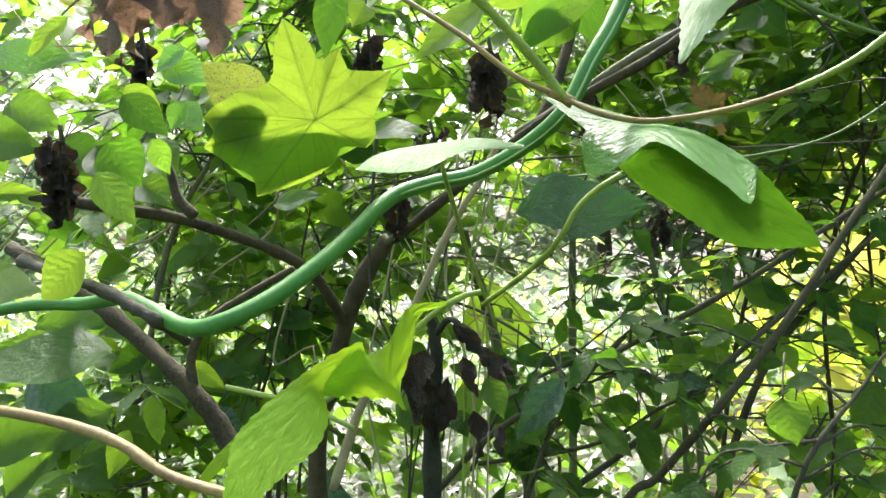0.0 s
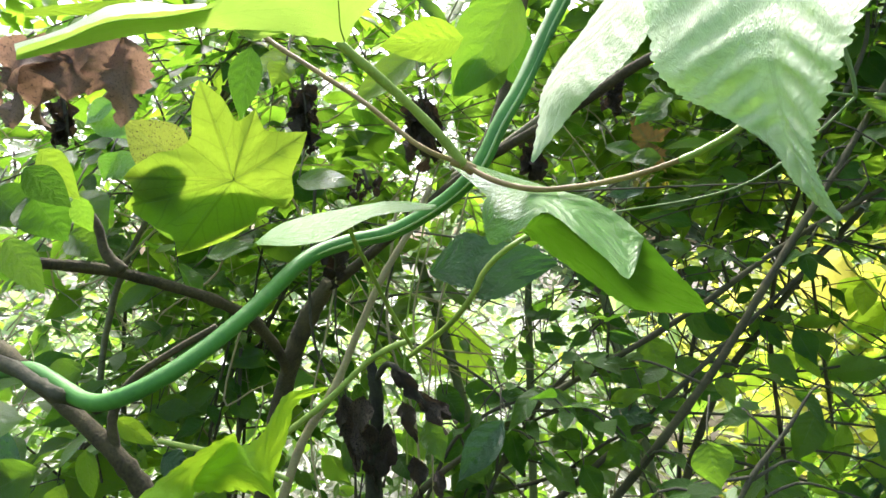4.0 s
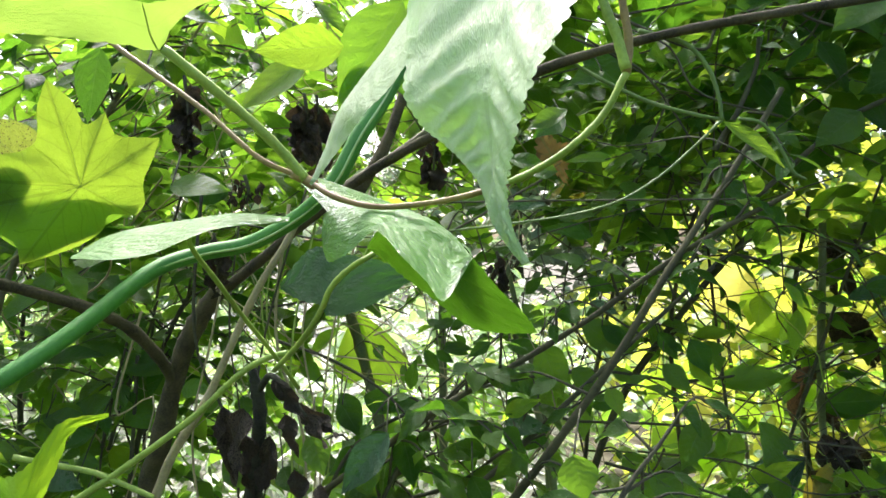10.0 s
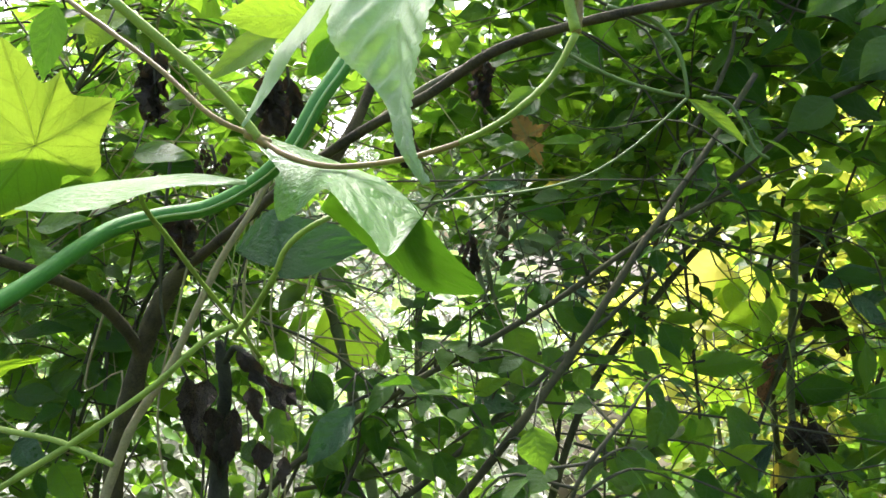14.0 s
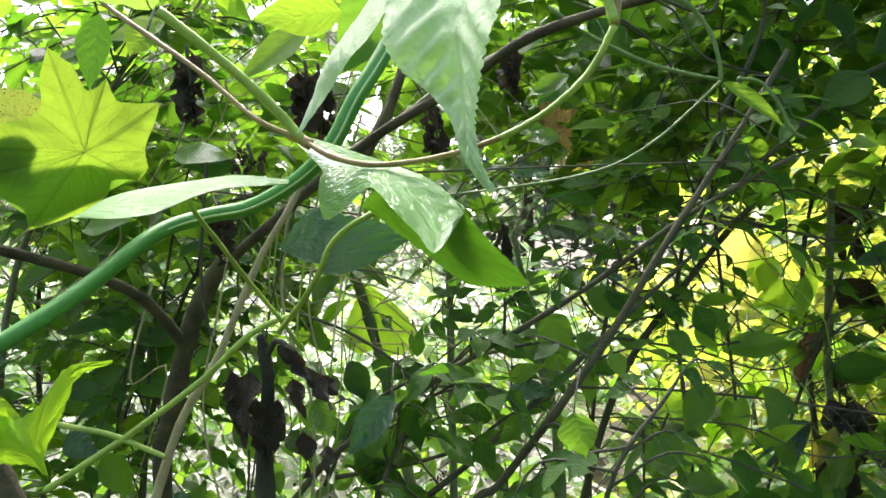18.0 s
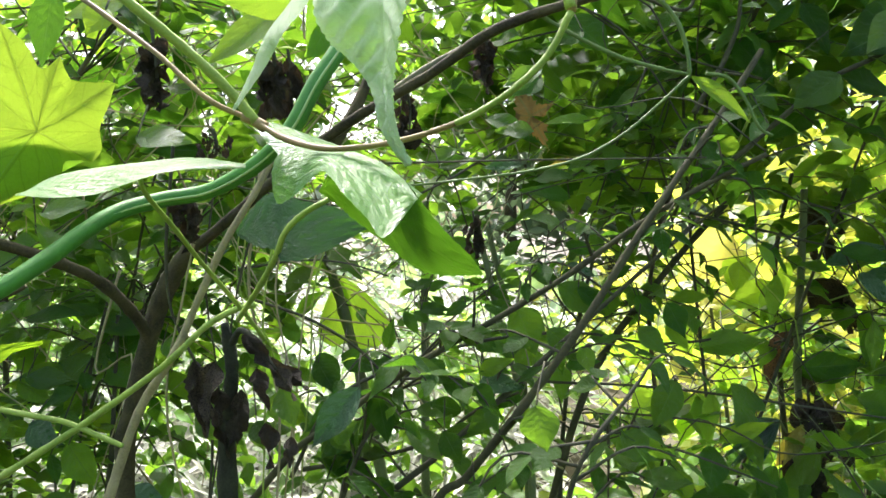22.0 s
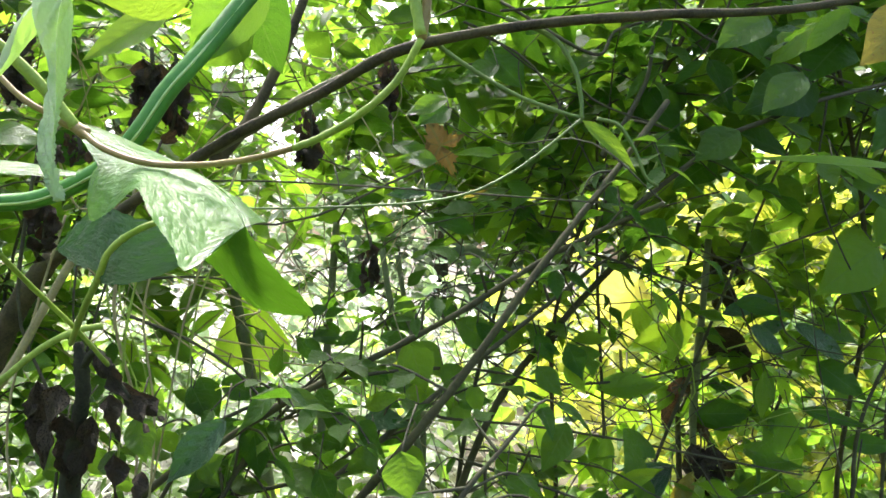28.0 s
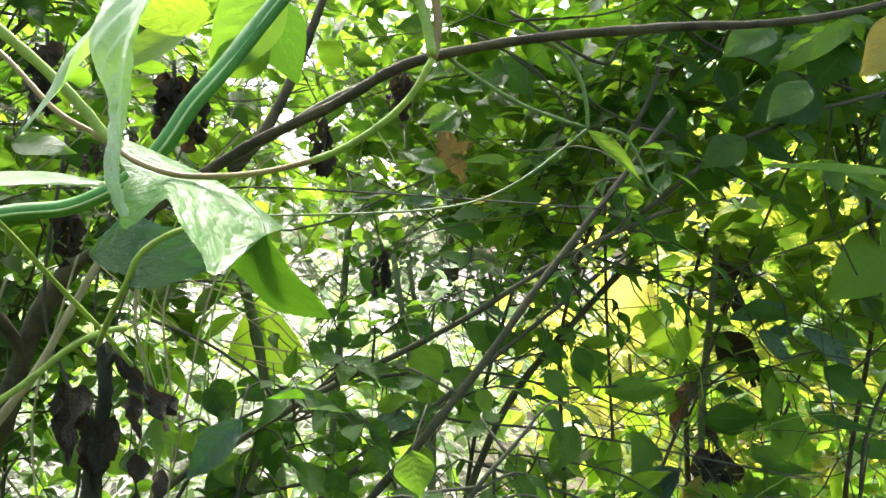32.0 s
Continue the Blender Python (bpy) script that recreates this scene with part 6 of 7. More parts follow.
stalked_leaf(broad, (-0.066, 1.008, 1.162), (-0.039, 0.992, 1.147), 0.50, LEAF_DARK, -0.4)
stalked_leaf(broad, (0.027, 1.008, 1.124), (0.062, 0.992, 1.101), 0.70, LEAF_DARK, -0.2)
stalked_leaf(broad, (0.043, 1.008, 1.170), (0.099, 0.992, 1.166), 0.45, LEAF_DARK, 0.0)
stalked_leaf(broad, (-0.042, 1.008, 1.089), (-0.020, 0.992, 1.054), 0.70, LEAF_DARK, 0.2)
stalked_leaf(broad, (0.096, 0.958, 1.059), (0.047, 0.942, 1.026), 0.50, LEAF_DARK, 0.4)
stalked_leaf(broad, (0.003, 0.958, 1.021), (-0.046, 0.942, 1.041), 0.60, LEAF_DARK, -0.4)
stalked_leaf(broad, (0.034, 1.008, 1.038), (-0.001, 0.992, 1.050), 0.60, LEAF, -0.2)
stalked_leaf(broad, (0.354, 1.108, 1.159), (0.380, 1.092, 1.103), 0.70, LEAF_DARK, 0.0)
stalked_leaf(broad, (0.293, 1.058, 1.126), (0.333, 1.042, 1.086), 0.70, LEAF, 0.2)
stalked_leaf(broad, (0.163, 1.058, 1.204), (0.109, 1.042, 1.223), 0.50, LEAF_DARK, 0.4)
stalked_leaf(broad, (-0.167, 0.858, 1.026), (-0.141, 0.842, 1.001), 0.70, LEAF, -0.4)
stalked_leaf(broad, (0.021, 0.808, 0.962), (0.051, 0.792, 0.990), 0.60, LEAF, -0.2)
stalked_leaf(broad, (0.318, 0.958, 1.063), (0.282, 0.942, 0.997), 0.60, LEAF, 0.0)
stalked_leaf(broad, (0.133, 0.958, 0.948), (0.099, 0.942, 0.964), 0.60, LEAF_DARK, 0.2)
stalked_leaf(broad, (0.180, 1.058, 1.230), (0.224, 1.042, 1.213), 0.50, LEAF_TEAL, 0.4)
stalked_leaf(broad, (-0.170, 0.958, 1.105), (-0.113, 0.942, 1.088), 0.60, LEAF_DARK, -0.4)
stalked_leaf(broad, (-0.045, 1.058, 1.192), (-0.013, 1.042, 1.207), 0.50, LEAF_DARK, -0.2)
stalked_leaf(broad, (-0.022, 1.058, 1.165), (-0.040, 1.042, 1.185), 0.50, LEAF_DARK, 0.0)
stalked_leaf(broad, (0.053, 1.108, 1.192), (0.090, 1.092, 1.170), 0.50, LEAF_DARK, 0.2)
stalked_leaf(broad, (0.139, 1.108, 1.225), (0.165, 1.092, 1.189), 0.50, LEAF_DARK, 0.4)
stalked_leaf(broad, (0.186, 1.108, 1.263), (0.231, 1.092, 1.245), 0.50, LEAF_DARK, -0.4)
stalked_leaf(broad, (0.263, 1.108, 1.206), (0.292, 1.092, 1.226), 0.50, LEAF_DARK, -0.2)
stalked_leaf(broad, (0.082, 1.108, 1.244), (0.109, 1.092, 1.273), 0.50, LEAF_DARK, 0.0)
stalked_leaf(broad, (-0.090, 1.108, 1.149), (-0.065, 1.092, 1.113), 0.50, LEAF_DARK, 0.2)
stalked_leaf(broad, (0.310, 1.108, 1.158), (0.343, 1.092, 1.142), 0.50, LEAF_DARK, 0.4)
stalked_leaf(broad, (0.224, 1.108, 1.111), (0.259, 1.092, 1.095), 0.60, LEAF, -0.4)

# ---- light-leaved shrub low beside the tree ----
lowshrub = thing("low_shrub", "low shrub with large fresh green leaves on dark stems", "shrub")
stem_part("stem", [(-0.66, 1.12, -0.1), (-0.64, 1.1, 0.5), (-0.6, 1.1, 0.9), (-0.58, 1.1, 1.15)], 0.006, 0.003, TWIG, lowshrub, knots=0.1)
stem_part("twig", [(-0.644, 1.100, 0.994), (-0.624, 1.100, 1.083), (-0.601, 1.100, 1.161), (-0.585, 1.100, 1.220)], 0.0034, 0.0018, TWIG, lowshrub, sides=6)
stem_part("twig", [(-0.672, 1.100, 0.834), (-0.656, 1.100, 0.914), (-0.644, 1.100, 0.994)], 0.0034, 0.0018, TWIG, lowshrub, sides=6)
stem_part("twig", [(-0.551, 1.050, 0.844), (-0.541, 1.050, 0.911), (-0.502, 1.050, 0.987)], 0.0034, 0.0018, TWIG, lowshrub, sides=6)
stem_part("twig", [(-0.874, 1.000, 0.856), (-0.785, 1.000, 0.888), (-0.792, 1.000, 0.993), (-0.825, 1.000, 1.125)], 0.0034, 0.0018, TWIG, lowshrub, sides=6)
stem_part("twig", [(-0.661, 1.150, 0.976), (-0.626, 1.150, 1.082), (-0.591, 1.150, 1.167), (-0.567, 1.150, 1.240)], 0.0034, 0.0018, TWIG, lowshrub, sides=6)
stalked_leaf(lowshrub, (-0.734, 1.210, 1.077), (-0.643, 1.190, 1.097), 0.60, LEAF_LIME, -0.4)
stalked_leaf(lowshrub, (-0.733, 1.160, 1.037), (-0.627, 1.140, 1.055), 0.60, LEAF, -0.2)
stalked_leaf(lowshrub, (-0.761, 1.110, 1.036), (-0.695, 1.090, 0.999), 0.50, LEAF_LIME, 0.0)
stalked_leaf(lowshrub, (-0.846, 1.010, 0.967), (-0.734, 0.990, 0.945), 0.70, LEAF_LIME, 0.2)
stalked_leaf(lowshrub, (-0.862, 1.110, 0.943), (-0.787, 1.090, 0.906), 0.70, LEAF, 0.4)
stalked_leaf(lowshrub, (-0.846, 0.810, 1.083), (-0.749, 0.790, 1.029), 0.60, LEAF_TEAL, -0.4)
stalked_leaf(lowshrub, (-0.921, 0.860, 1.112), (-0.842, 0.840, 1.105), 0.60, LEAF, -0.2)
stalked_leaf(lowshrub, (-0.857, 1.010, 1.085), (-0.792, 0.990, 1.067), 0.70, LEAF, 0.0)
stalked_leaf(lowshrub, (-0.616, 1.210, 1.130), (-0.512, 1.190, 1.150), 0.60, LEAF, 0.2)
stalked_leaf(lowshrub, (-0.391, 1.210, 1.074), (-0.339, 1.190, 1.046), 0.60, LEAF, 0.4)
stalked_leaf(lowshrub, (-0.689, 1.210, 0.960), (-0.624, 1.190, 0.912), 0.60, LEAF_LIME, -0.4)
stalked_leaf(lowshrub, (-0.888, 0.960, 0.927), (-0.804, 0.940, 0.887), 0.60, LEAF, -0.2)
stalked_leaf(lowshrub, (-0.676, 1.110, 1.173), (-0.604, 1.090, 1.155), 0.60, LEAF, 0.0)
stalked_leaf(lowshrub, (-0.613, 1.110, 1.144), (-0.525, 1.090, 1.122), 0.55, LEAF, 0.2)
stalked_leaf(lowshrub, (-0.629, 1.160, 1.061), (-0.566, 1.140, 1.031), 0.70, LEAF, 0.4)
stalked_leaf(lowshrub, (-0.773, 1.160, 1.042), (-0.680, 1.140, 1.027), 0.50, LEAF_LIME, -0.4)
stalked_leaf(lowshrub, (-0.679, 1.010, 0.987), (-0.620, 0.990, 0.963), 0.70, LEAF_TEAL, -0.2)
stalked_leaf(lowshrub, (-0.618, 1.010, 0.956), (-0.564, 0.990, 0.895), 0.60, LEAF_LIME, 0.0)
stalked_leaf(lowshrub, (-0.216, 1.010, 1.097), (-0.179, 0.990, 1.047), 0.60, LEAF_DARK, 0.2)
stalked_leaf(lowshrub, (-0.187, 0.910, 0.995), (-0.144, 0.890, 0.931), 0.55, LEAF, 0.4)
stalked_leaf(lowshrub, (-0.295, 0.730, 1.087), (-0.257, 0.710, 1.058), 0.60, LEAF, -0.4)
stalked_leaf(lowshrub, (-0.500, 0.960, 0.900), (-0.426, 0.940, 0.881), 0.60, LEAF_TEAL, -0.2)
stalked_leaf(lowshrub, (-0.878, 1.210, 1.076), (-0.808, 1.190, 1.100), 0.50, LEAF_LIME, 0.0)
stalked_leaf(lowshrub, (-0.830, 1.310, 1.068), (-0.890, 1.290, 1.038), 0.50, LEAF_LIME, 0.2)
stalked_leaf(lowshrub, (-0.540, 1.210, 1.027), (-0.501, 1.190, 0.978), 0.60, LEAF_LIME, 0.4)
stalked_leaf(lowshrub, (-0.485, 1.410, 1.082), (-0.443, 1.390, 1.035), 0.60, LEAF_LIME, -0.4)
stalked_leaf(lowshrub, (-0.437, 1.510, 1.092), (-0.381, 1.490, 1.041), 0.60, LEAF_LIME, -0.2)
stalked_leaf(lowshrub, (-0.802, 1.110, 1.004), (-0.744, 1.090, 0.968), 0.60, LEAF, 0.0)
stalked_leaf(lowshrub, (-0.696, 1.210, 0.975), (-0.730, 1.190, 0.949), 0.60, LEAF, 0.2)
stalked_leaf(lowshrub, (-0.323, 0.860, 0.955), (-0.279, 0.840, 0.931), 0.60, LEAF_LIME, 0.4)
stalked_leaf(lowshrub, (-0.299, 1.110, 0.986), (-0.252, 1.090, 0.957), 0.50, LEAF_LIME, -0.4)

# ---- broad leaves hanging at the bright edge of the thicket ----
lime = thing("broad_leaved_shrub", "shrub with broad hanging lime and yellow leaves lit from behind", "shrub")
stem_part("stem", [(0.78, 1.52, -0.1), (0.77, 1.5, 0.5), (0.72, 1.47, 0.9), (0.7, 1.46, 1.2), (0.74, 1.47, 1.4)], 0.009, 0.004, BARK_OLIVE, lime, knots=0.1)
stem_part("twig", [(0.71, 1.47, 1.05), (0.64, 1.5, 1.11), (0.58, 1.56, 1.15), (0.54, 1.6, 1.22)], 0.003, 0.0016, TWIG, lime, sides=6)
stem_part("twig", [(0.72, 1.46, 1.0), (0.6, 1.42, 0.98), (0.47, 1.45, 1.02), (0.4, 1.5, 1.05)], 0.003, 0.0016, TWIG, lime, sides=6)
stem_part("twig", [(0.72, 1.46, 0.92), (0.82, 1.42, 0.96), (0.92, 1.4, 0.98)], 0.003, 0.0016, TWIG, lime, sides=6)
stalked_leaf(lime, (0.669, 1.630, 1.262), (0.570, 1.610, 1.152), 0.95, LEAF_YELLOW, 0.3)
stalked_leaf(lime, (0.681, 1.560, 1.210), (0.632, 1.540, 1.135), 0.90, LEAF_LIME, -0.3)
stalked_leaf(lime, (0.728, 1.510, 1.152), (0.588, 1.490, 1.097), 0.42, LEAF_LIME, 0.1)
stalked_leaf(lime, (0.750, 1.510, 1.198), (0.714, 1.490, 1.092), 0.40, LEAF_LIME, 0.4)
stalked_leaf(lime, (0.736, 1.660, 1.111), (0.586, 1.640, 1.090), 0.40, LEAF_YELLOW, 0.0)
stalked_leaf(lime, (0.619, 1.710, 1.067), (0.531, 1.690, 1.055), 0.50, LEAF_YELLOW, 0.2)
stalked_leaf(lime, (0.472, 1.460, 1.078), (0.515, 1.440, 1.002), 0.75, LEAF_LIME, 0.2)
stalked_leaf(lime, (0.492, 1.360, 1.038), (0.634, 1.340, 1.057), 0.42, LEAF, -0.1)
stalked_leaf(lime, (0.668, 1.430, 1.159), (0.652, 1.410, 1.053), 0.38, LEAF, 0.3)
stalked_leaf(lime, (0.724, 1.390, 0.973), (0.837, 1.370, 1.005), 0.62, LEAF_DARK, 0.0)
stalked_leaf(lime, (0.971, 1.710, 1.015), (1.025, 1.690, 0.939), 0.80, LEAF_YELLOW, 0.3)
stalked_leaf(lime, (0.935, 1.710, 1.243), (0.953, 1.690, 1.135), 0.60, LEAF_LIME, 0.3)
stalked_leaf(lime, (0.839, 1.360, 1.068), (0.833, 1.340, 0.973), 0.42, LEAF_DARK, 0.2)
stalked_leaf(lime, (0.479, 1.310, 0.950), (0.496, 1.290, 0.845), 0.46, LEAF, -0.2)
stalked_leaf(lime, (0.940, 1.410, 0.986), (0.873, 1.390, 0.877), 0.60, LEAF, 0.3)
stalked_leaf(lime, (0.669, 1.510, 0.977), (0.686, 1.490, 0.911), 0.50, LEAF_LIME, 0.2)
stalked_leaf(lime, (0.811, 1.610, 1.025), (0.776, 1.590, 0.919), 0.50, LEAF_LIME, -0.2)
stalked_leaf(lime, (0.611, 1.560, 0.966), (0.650, 1.540, 0.878), 0.70, LEAF_LIME, 0.2)
stalked_leaf(lime, (0.465, 1.610, 1.025), (0.404, 1.590, 0.946), 0.70, LEAF_LIME, 0.2)
stalked_leaf(lime, (0.477, 1.560, 0.899), (0.405, 1.540, 0.825), 0.80, LEAF_LIME, -0.2)
stalked_leaf(lime, (0.568, 1.610, 0.845), (0.534, 1.590, 0.748), 0.50, LEAF_LIME, 0.3)
stalked_leaf(lime, (0.552, 1.710, 0.934), (0.626, 1.690, 0.873), 0.60, LEAF_YELLOW, 0.0)
stalked_leaf(lime, (0.697, 1.210, 1.234), (0.778, 1.190, 1.250), 0.42, LEAF_TEAL, 0.0)
stalked_leaf(lime, (0.744, 1.210, 1.187), (0.793, 1.190, 1.209), 0.50, LEAF_TEAL, 0.0)
stalked_leaf(lime, (0.714, 1.360, 0.860), (0.646, 1.340, 0.790), 0.50, LEAF_FADED, 0.2)
stalked_leaf(lime, (0.890, 1.510, 0.815), (0.955, 1.490, 0.751), 0.90, LEAF_LIME, 0.0)
stalked_leaf(lime, (0.339, 1.210, 0.896), (0.282, 1.190, 0.847), 0.80, LEAF, 0.1)
lime2 = thing("broad_leaved_shrub", "tall shrub with large shaded leaves and arching dark stems", "shrub")
stem_part("stem", [(1.25, 1.35, -0.1), (1.2, 1.32, 0.6), (1.12, 1.25, 1.1), (1.1, 1.15, 1.45)], 0.008, 0.004, BARK, lime2, knots=0.1)
stem_part("twig", [(1.12, 1.24, 1.15), (1.0, 1.2, 1.22), (0.88, 1.17, 1.24)], 0.003, 0.0016, TWIG, lime2, sides=6)
stem_part("twig", [(1.15, 1.27, 0.98), (1.0, 1.25, 1.05), (0.86, 1.25, 1.06)], 0.003, 0.0016, TWIG, lime2, sides=6)
stalked_leaf(lime2, (0.851, 1.060, 1.349), (0.738, 1.040, 1.266), 0.62, LEAF_LIME, 0.2)
stalked_leaf(lime2, (0.923, 1.060, 1.330), (0.844, 1.040, 1.250), 0.70, LEAF_LIME, -0.2)
stalked_leaf(lime2, (0.892, 1.160, 1.387), (0.851, 1.140, 1.302), 0.70, LEAF_LIME, 0.1)
stalked_leaf(lime2, (1.126, 1.310, 1.289), (1.093, 1.290, 1.189), 0.50, LEAF_LIME, 0.2)
stalked_leaf(lime2, (0.950, 1.310, 1.429), (0.866, 1.290, 1.375), 0.70, LEAF_LIME, 0.1)
stalked_leaf(lime2, (0.925, 1.360, 1.369), (0.867, 1.340, 1.292), 0.60, LEAF_LIME, -0.1)
stalked_leaf(lime2, (0.861, 1.310, 1.293), (0.939, 1.290, 1.231), 0.60, LEAF_LIME, 0.2)
stalked_leaf(lime2, (0.927, 1.110, 1.419), (0.874, 1.090, 1.355), 0.80, LEAF_LIME, 0.0)
stalked_leaf(lime2, (0.704, 1.160, 1.200), (0.757, 1.140, 1.148), 0.50, LEAF_TEAL, 0.0)
stalked_leaf(lime2, (0.785, 1.160, 1.205), (0.880, 1.140, 1.148), 0.42, LEAF_TEAL, 0.1)
stalked_leaf(lime2, (0.856, 1.210, 1.214), (0.937, 1.190, 1.175), 0.45, LEAF, 0.0)
stalked_leaf(lime2, (0.674, 1.210, 1.216), (0.743, 1.190, 1.244), 0.40, LEAF_TEAL, 0.0)
stalked_leaf(lime2, (0.828, 1.310, 1.087), (0.814, 1.290, 1.011), 0.42, LEAF, 0.1)
stalked_leaf(lime2, (0.884, 1.360, 1.074), (0.895, 1.340, 1.020), 0.50, LEAF_LIME, 0.0)
stalked_leaf(lime2, (0.876, 1.310, 1.020), (0.817, 1.290, 0.919), 0.60, LEAF, 0.2)
stalked_leaf(lime2, (0.841, 1.210, 1.044), (0.961, 1.190, 1.020), 0.24, LEAF_DARK, 0.0)
stalked_leaf(lime2, (0.926, 1.210, 0.983), (1.021, 1.190, 0.988), 0.42, LEAF_DARK, 0.0)
stalked_leaf(lime2, (1.022, 1.210, 1.037), (1.053, 1.190, 0.952), 0.40, LEAF, 0.1)
stalked_leaf(lime2, (1.109, 1.610, 1.021), (1.135, 1.590, 0.963), 0.80, LEAF_YELLOW, 0.1)
stalked_leaf(lime2, (1.275, 1.610, 0.987), (1.296, 1.590, 0.921), 0.80, LEAF_LIME, 0.1)
stalked_leaf(lime2, (1.123, 1.510, 0.840), (1.085, 1.490, 0.786), 0.80, LEAF_LIME, 0.1)
stalked_leaf(lime2, (1.225, 1.510, 0.844), (1.272, 1.490, 0.794), 0.80, LEAF_YELLOW, 0.1)
stalked_leaf(lime2, (0.971, 1.460, 0.916), (1.005, 1.440, 0.846), 0.60, LEAF, 0.1)
for pts in ([(0.938, 1.2, 0.895), (0.943, 1.2, 1.008), (0.978, 1.2, 1.113), (1.048, 1.2, 1.237)], [(1.036, 1.25, 0.88), (1.038, 1.25, 0.97), (1.041, 1.25, 1.084), (1.085, 1.25, 1.211)],
            [(1.025, 1.2, 0.899), (1.026, 1.2, 0.985), (1.055, 1.2, 1.15)], [(1.091, 1.25, 0.882), (1.088, 1.25, 0.995), (1.102, 1.25, 1.087)]):
    x, y, z = pts[0]
    stem_part("arching_stem", [(x + 0.02, y + 0.03, -0.05), (x + 0.01, y + 0.01, 0.5)] + pts, 0.0045, 0.003, TWIG, lime2, sides=6)

# ---- dark leaves under the canopy ----
shade = thing("shaded_climber", "climber with broad dark leaves under the canopy", "climber")
stem_part("vine_stem", [(0.2, 1.05, 1.7), (0.337, 1.0, 1.613), (0.373, 1.0, 1.652), (0.461, 1.0, 1.675), (0.536, 1.0, 1.644), (0.75, 1.0, 1.6)], 0.003, 0.002, TWIG, shade, n=40)
stem_part("branch", [(0.4, 0.97, 1.38), (0.474, 0.95, 1.449), (0.531, 0.95, 1.495), (0.59, 0.95, 1.522), (0.652, 0.95, 1.551), (0.8, 0.97, 1.6)], 0.0042, 0.003, TWIG, shade, knots=0.1)
stem_part("branch", [(0.36, 1.0, 1.46), (0.393, 1.0, 1.514), (0.412, 1.0, 1.553), (0.425, 1.0, 1.589), (0.43, 1.0, 1.641)], 0.0045, 0.003, TWIG, shade, knots=0.1)
stalked_leaf(shade, (0.659, 0.960, 1.582), (0.547, 0.940, 1.532), 0.75, LEAF_DARK, 0.2)
stalked_leaf(shade, (0.580, 1.010, 1.688), (0.624, 0.990, 1.603), 0.85, LEAF_DARK, 0.0)
stalked_leaf(shade, (0.527, 1.010, 1.620), (0.559, 0.990, 1.544), 0.60, LEAF_DARK, 0.1)
stalked_leaf(shade, (0.447, 1.060, 1.583), (0.501, 1.040, 1.512), 0.80, LEAF_DARK, 0.0)
stalked_leaf(shade, (0.653, 1.010, 1.486), (0.567, 0.990, 1.514), 0.55, LEAF_DARK, 0.0)
stalked_leaf(shade, (0.738, 1.010, 1.670), (0.664, 0.990, 1.594), 0.80, LEAF_DARK, 0.0)
stalked_leaf(shade, (0.661, 1.060, 1.704), (0.713, 1.040, 1.639), 0.80, LEAF_DARK, 0.1)
stalked_leaf(shade, (0.804, 1.110, 1.617), (0.753, 1.090, 1.554), 0.80, LEAF, 0.0)
stalked_leaf(shade, (0.884, 1.210, 1.591), (0.789, 1.190, 1.559), 0.55, LEAF_LIME, 0.0)
stalked_leaf(shade, (0.454, 1.110, 1.495), (0.404, 1.090, 1.539), 0.70, LEAF_DARK, 0.0)
stalked_leaf(shade, (0.588, 1.110, 1.712), (0.533, 1.090, 1.652), 0.80, LEAF_DARK, 0.0)
stalked_leaf(shade, (0.505, 1.160, 1.750), (0.461, 1.140, 1.678), 0.70, LEAF_DARK, 0.0)
stalked_leaf(shade, (0.772, 0.910, 1.545), (0.709, 0.890, 1.475), 0.60, LEAF_DARK, 0.0)
stalked_leaf(shade, (0.631, 0.860, 1.452), (0.707, 0.840, 1.423), 0.30, LEAF_LIME, 0.0)
stalked_leaf(shade, (0.747, 0.960, 1.681), (0.685, 0.940, 1.697), 0.50, LEAF_LIME, 0.0)
stalked_leaf(shade, (0.405, 0.910, 1.461), (0.415, 0.890, 1.432), 0.50, LEAF, 0.0)
stalked_leaf(shade, (0.119, 0.910, 1.495), (0.075, 0.890, 1.468), 0.70, LEAF_DARK, 0.0)
stalked_leaf(shade, (0.047, 0.960, 1.450), (0.107, 0.940, 1.433), 0.50, LEAF_DARK, 0.0)
stalked_leaf(shade, (0.003, 0.960, 1.407), (-0.047, 0.940, 1.384), 0.40, LEAF, 0.0)
stalked_leaf(shade, (0.191, 1.110, 1.639), (0.258, 1.090, 1.575), 0.70, LEAF_DARK, 0.0)
stalked_leaf(shade, (0.255, 1.110, 1.674), (0.305, 1.090, 1.702), 0.60, LEAF_DARK, 0.0)
stalked_leaf(shade, (-0.021, 0.910, 1.376), (0.038, 0.890, 1.387), 0.40, LEAF_DARK, 0.0)
stalked_leaf(shade, (0.196, 1.010, 1.587), (0.141, 0.990, 1.565), 0.60, LEAF_DARK, 0.0)
stalked_leaf(shade, (0.521, 1.110, 1.606), (0.436, 1.090, 1.535), 0.75, LEAF_DARK, 0.0)
stalked_leaf(shade, (0.587, 1.110, 1.482), (0.511, 1.090, 1.432), 0.70, LEAF_DARK, 0.0)
stalked_leaf(shade, (0.454, 1.110, 1.406), (0.380, 1.090, 1.357), 0.60, LEAF_DARK, 0.0)
stalked_leaf(shade, (0.432, 1.210, 1.603), (0.343, 1.190, 1.547), 0.70, LEAF_DARK, 0.0)
stalked_leaf(shade, (0.297, 1.210, 1.540), (0.333, 1.190, 1.455), 0.80, LEAF_DARK, 0.0)
stalked_leaf(shade, (0.096, 0.960, 1.383), (0.037, 0.940, 1.378), 0.35, LEAF_TEAL, 0.0)
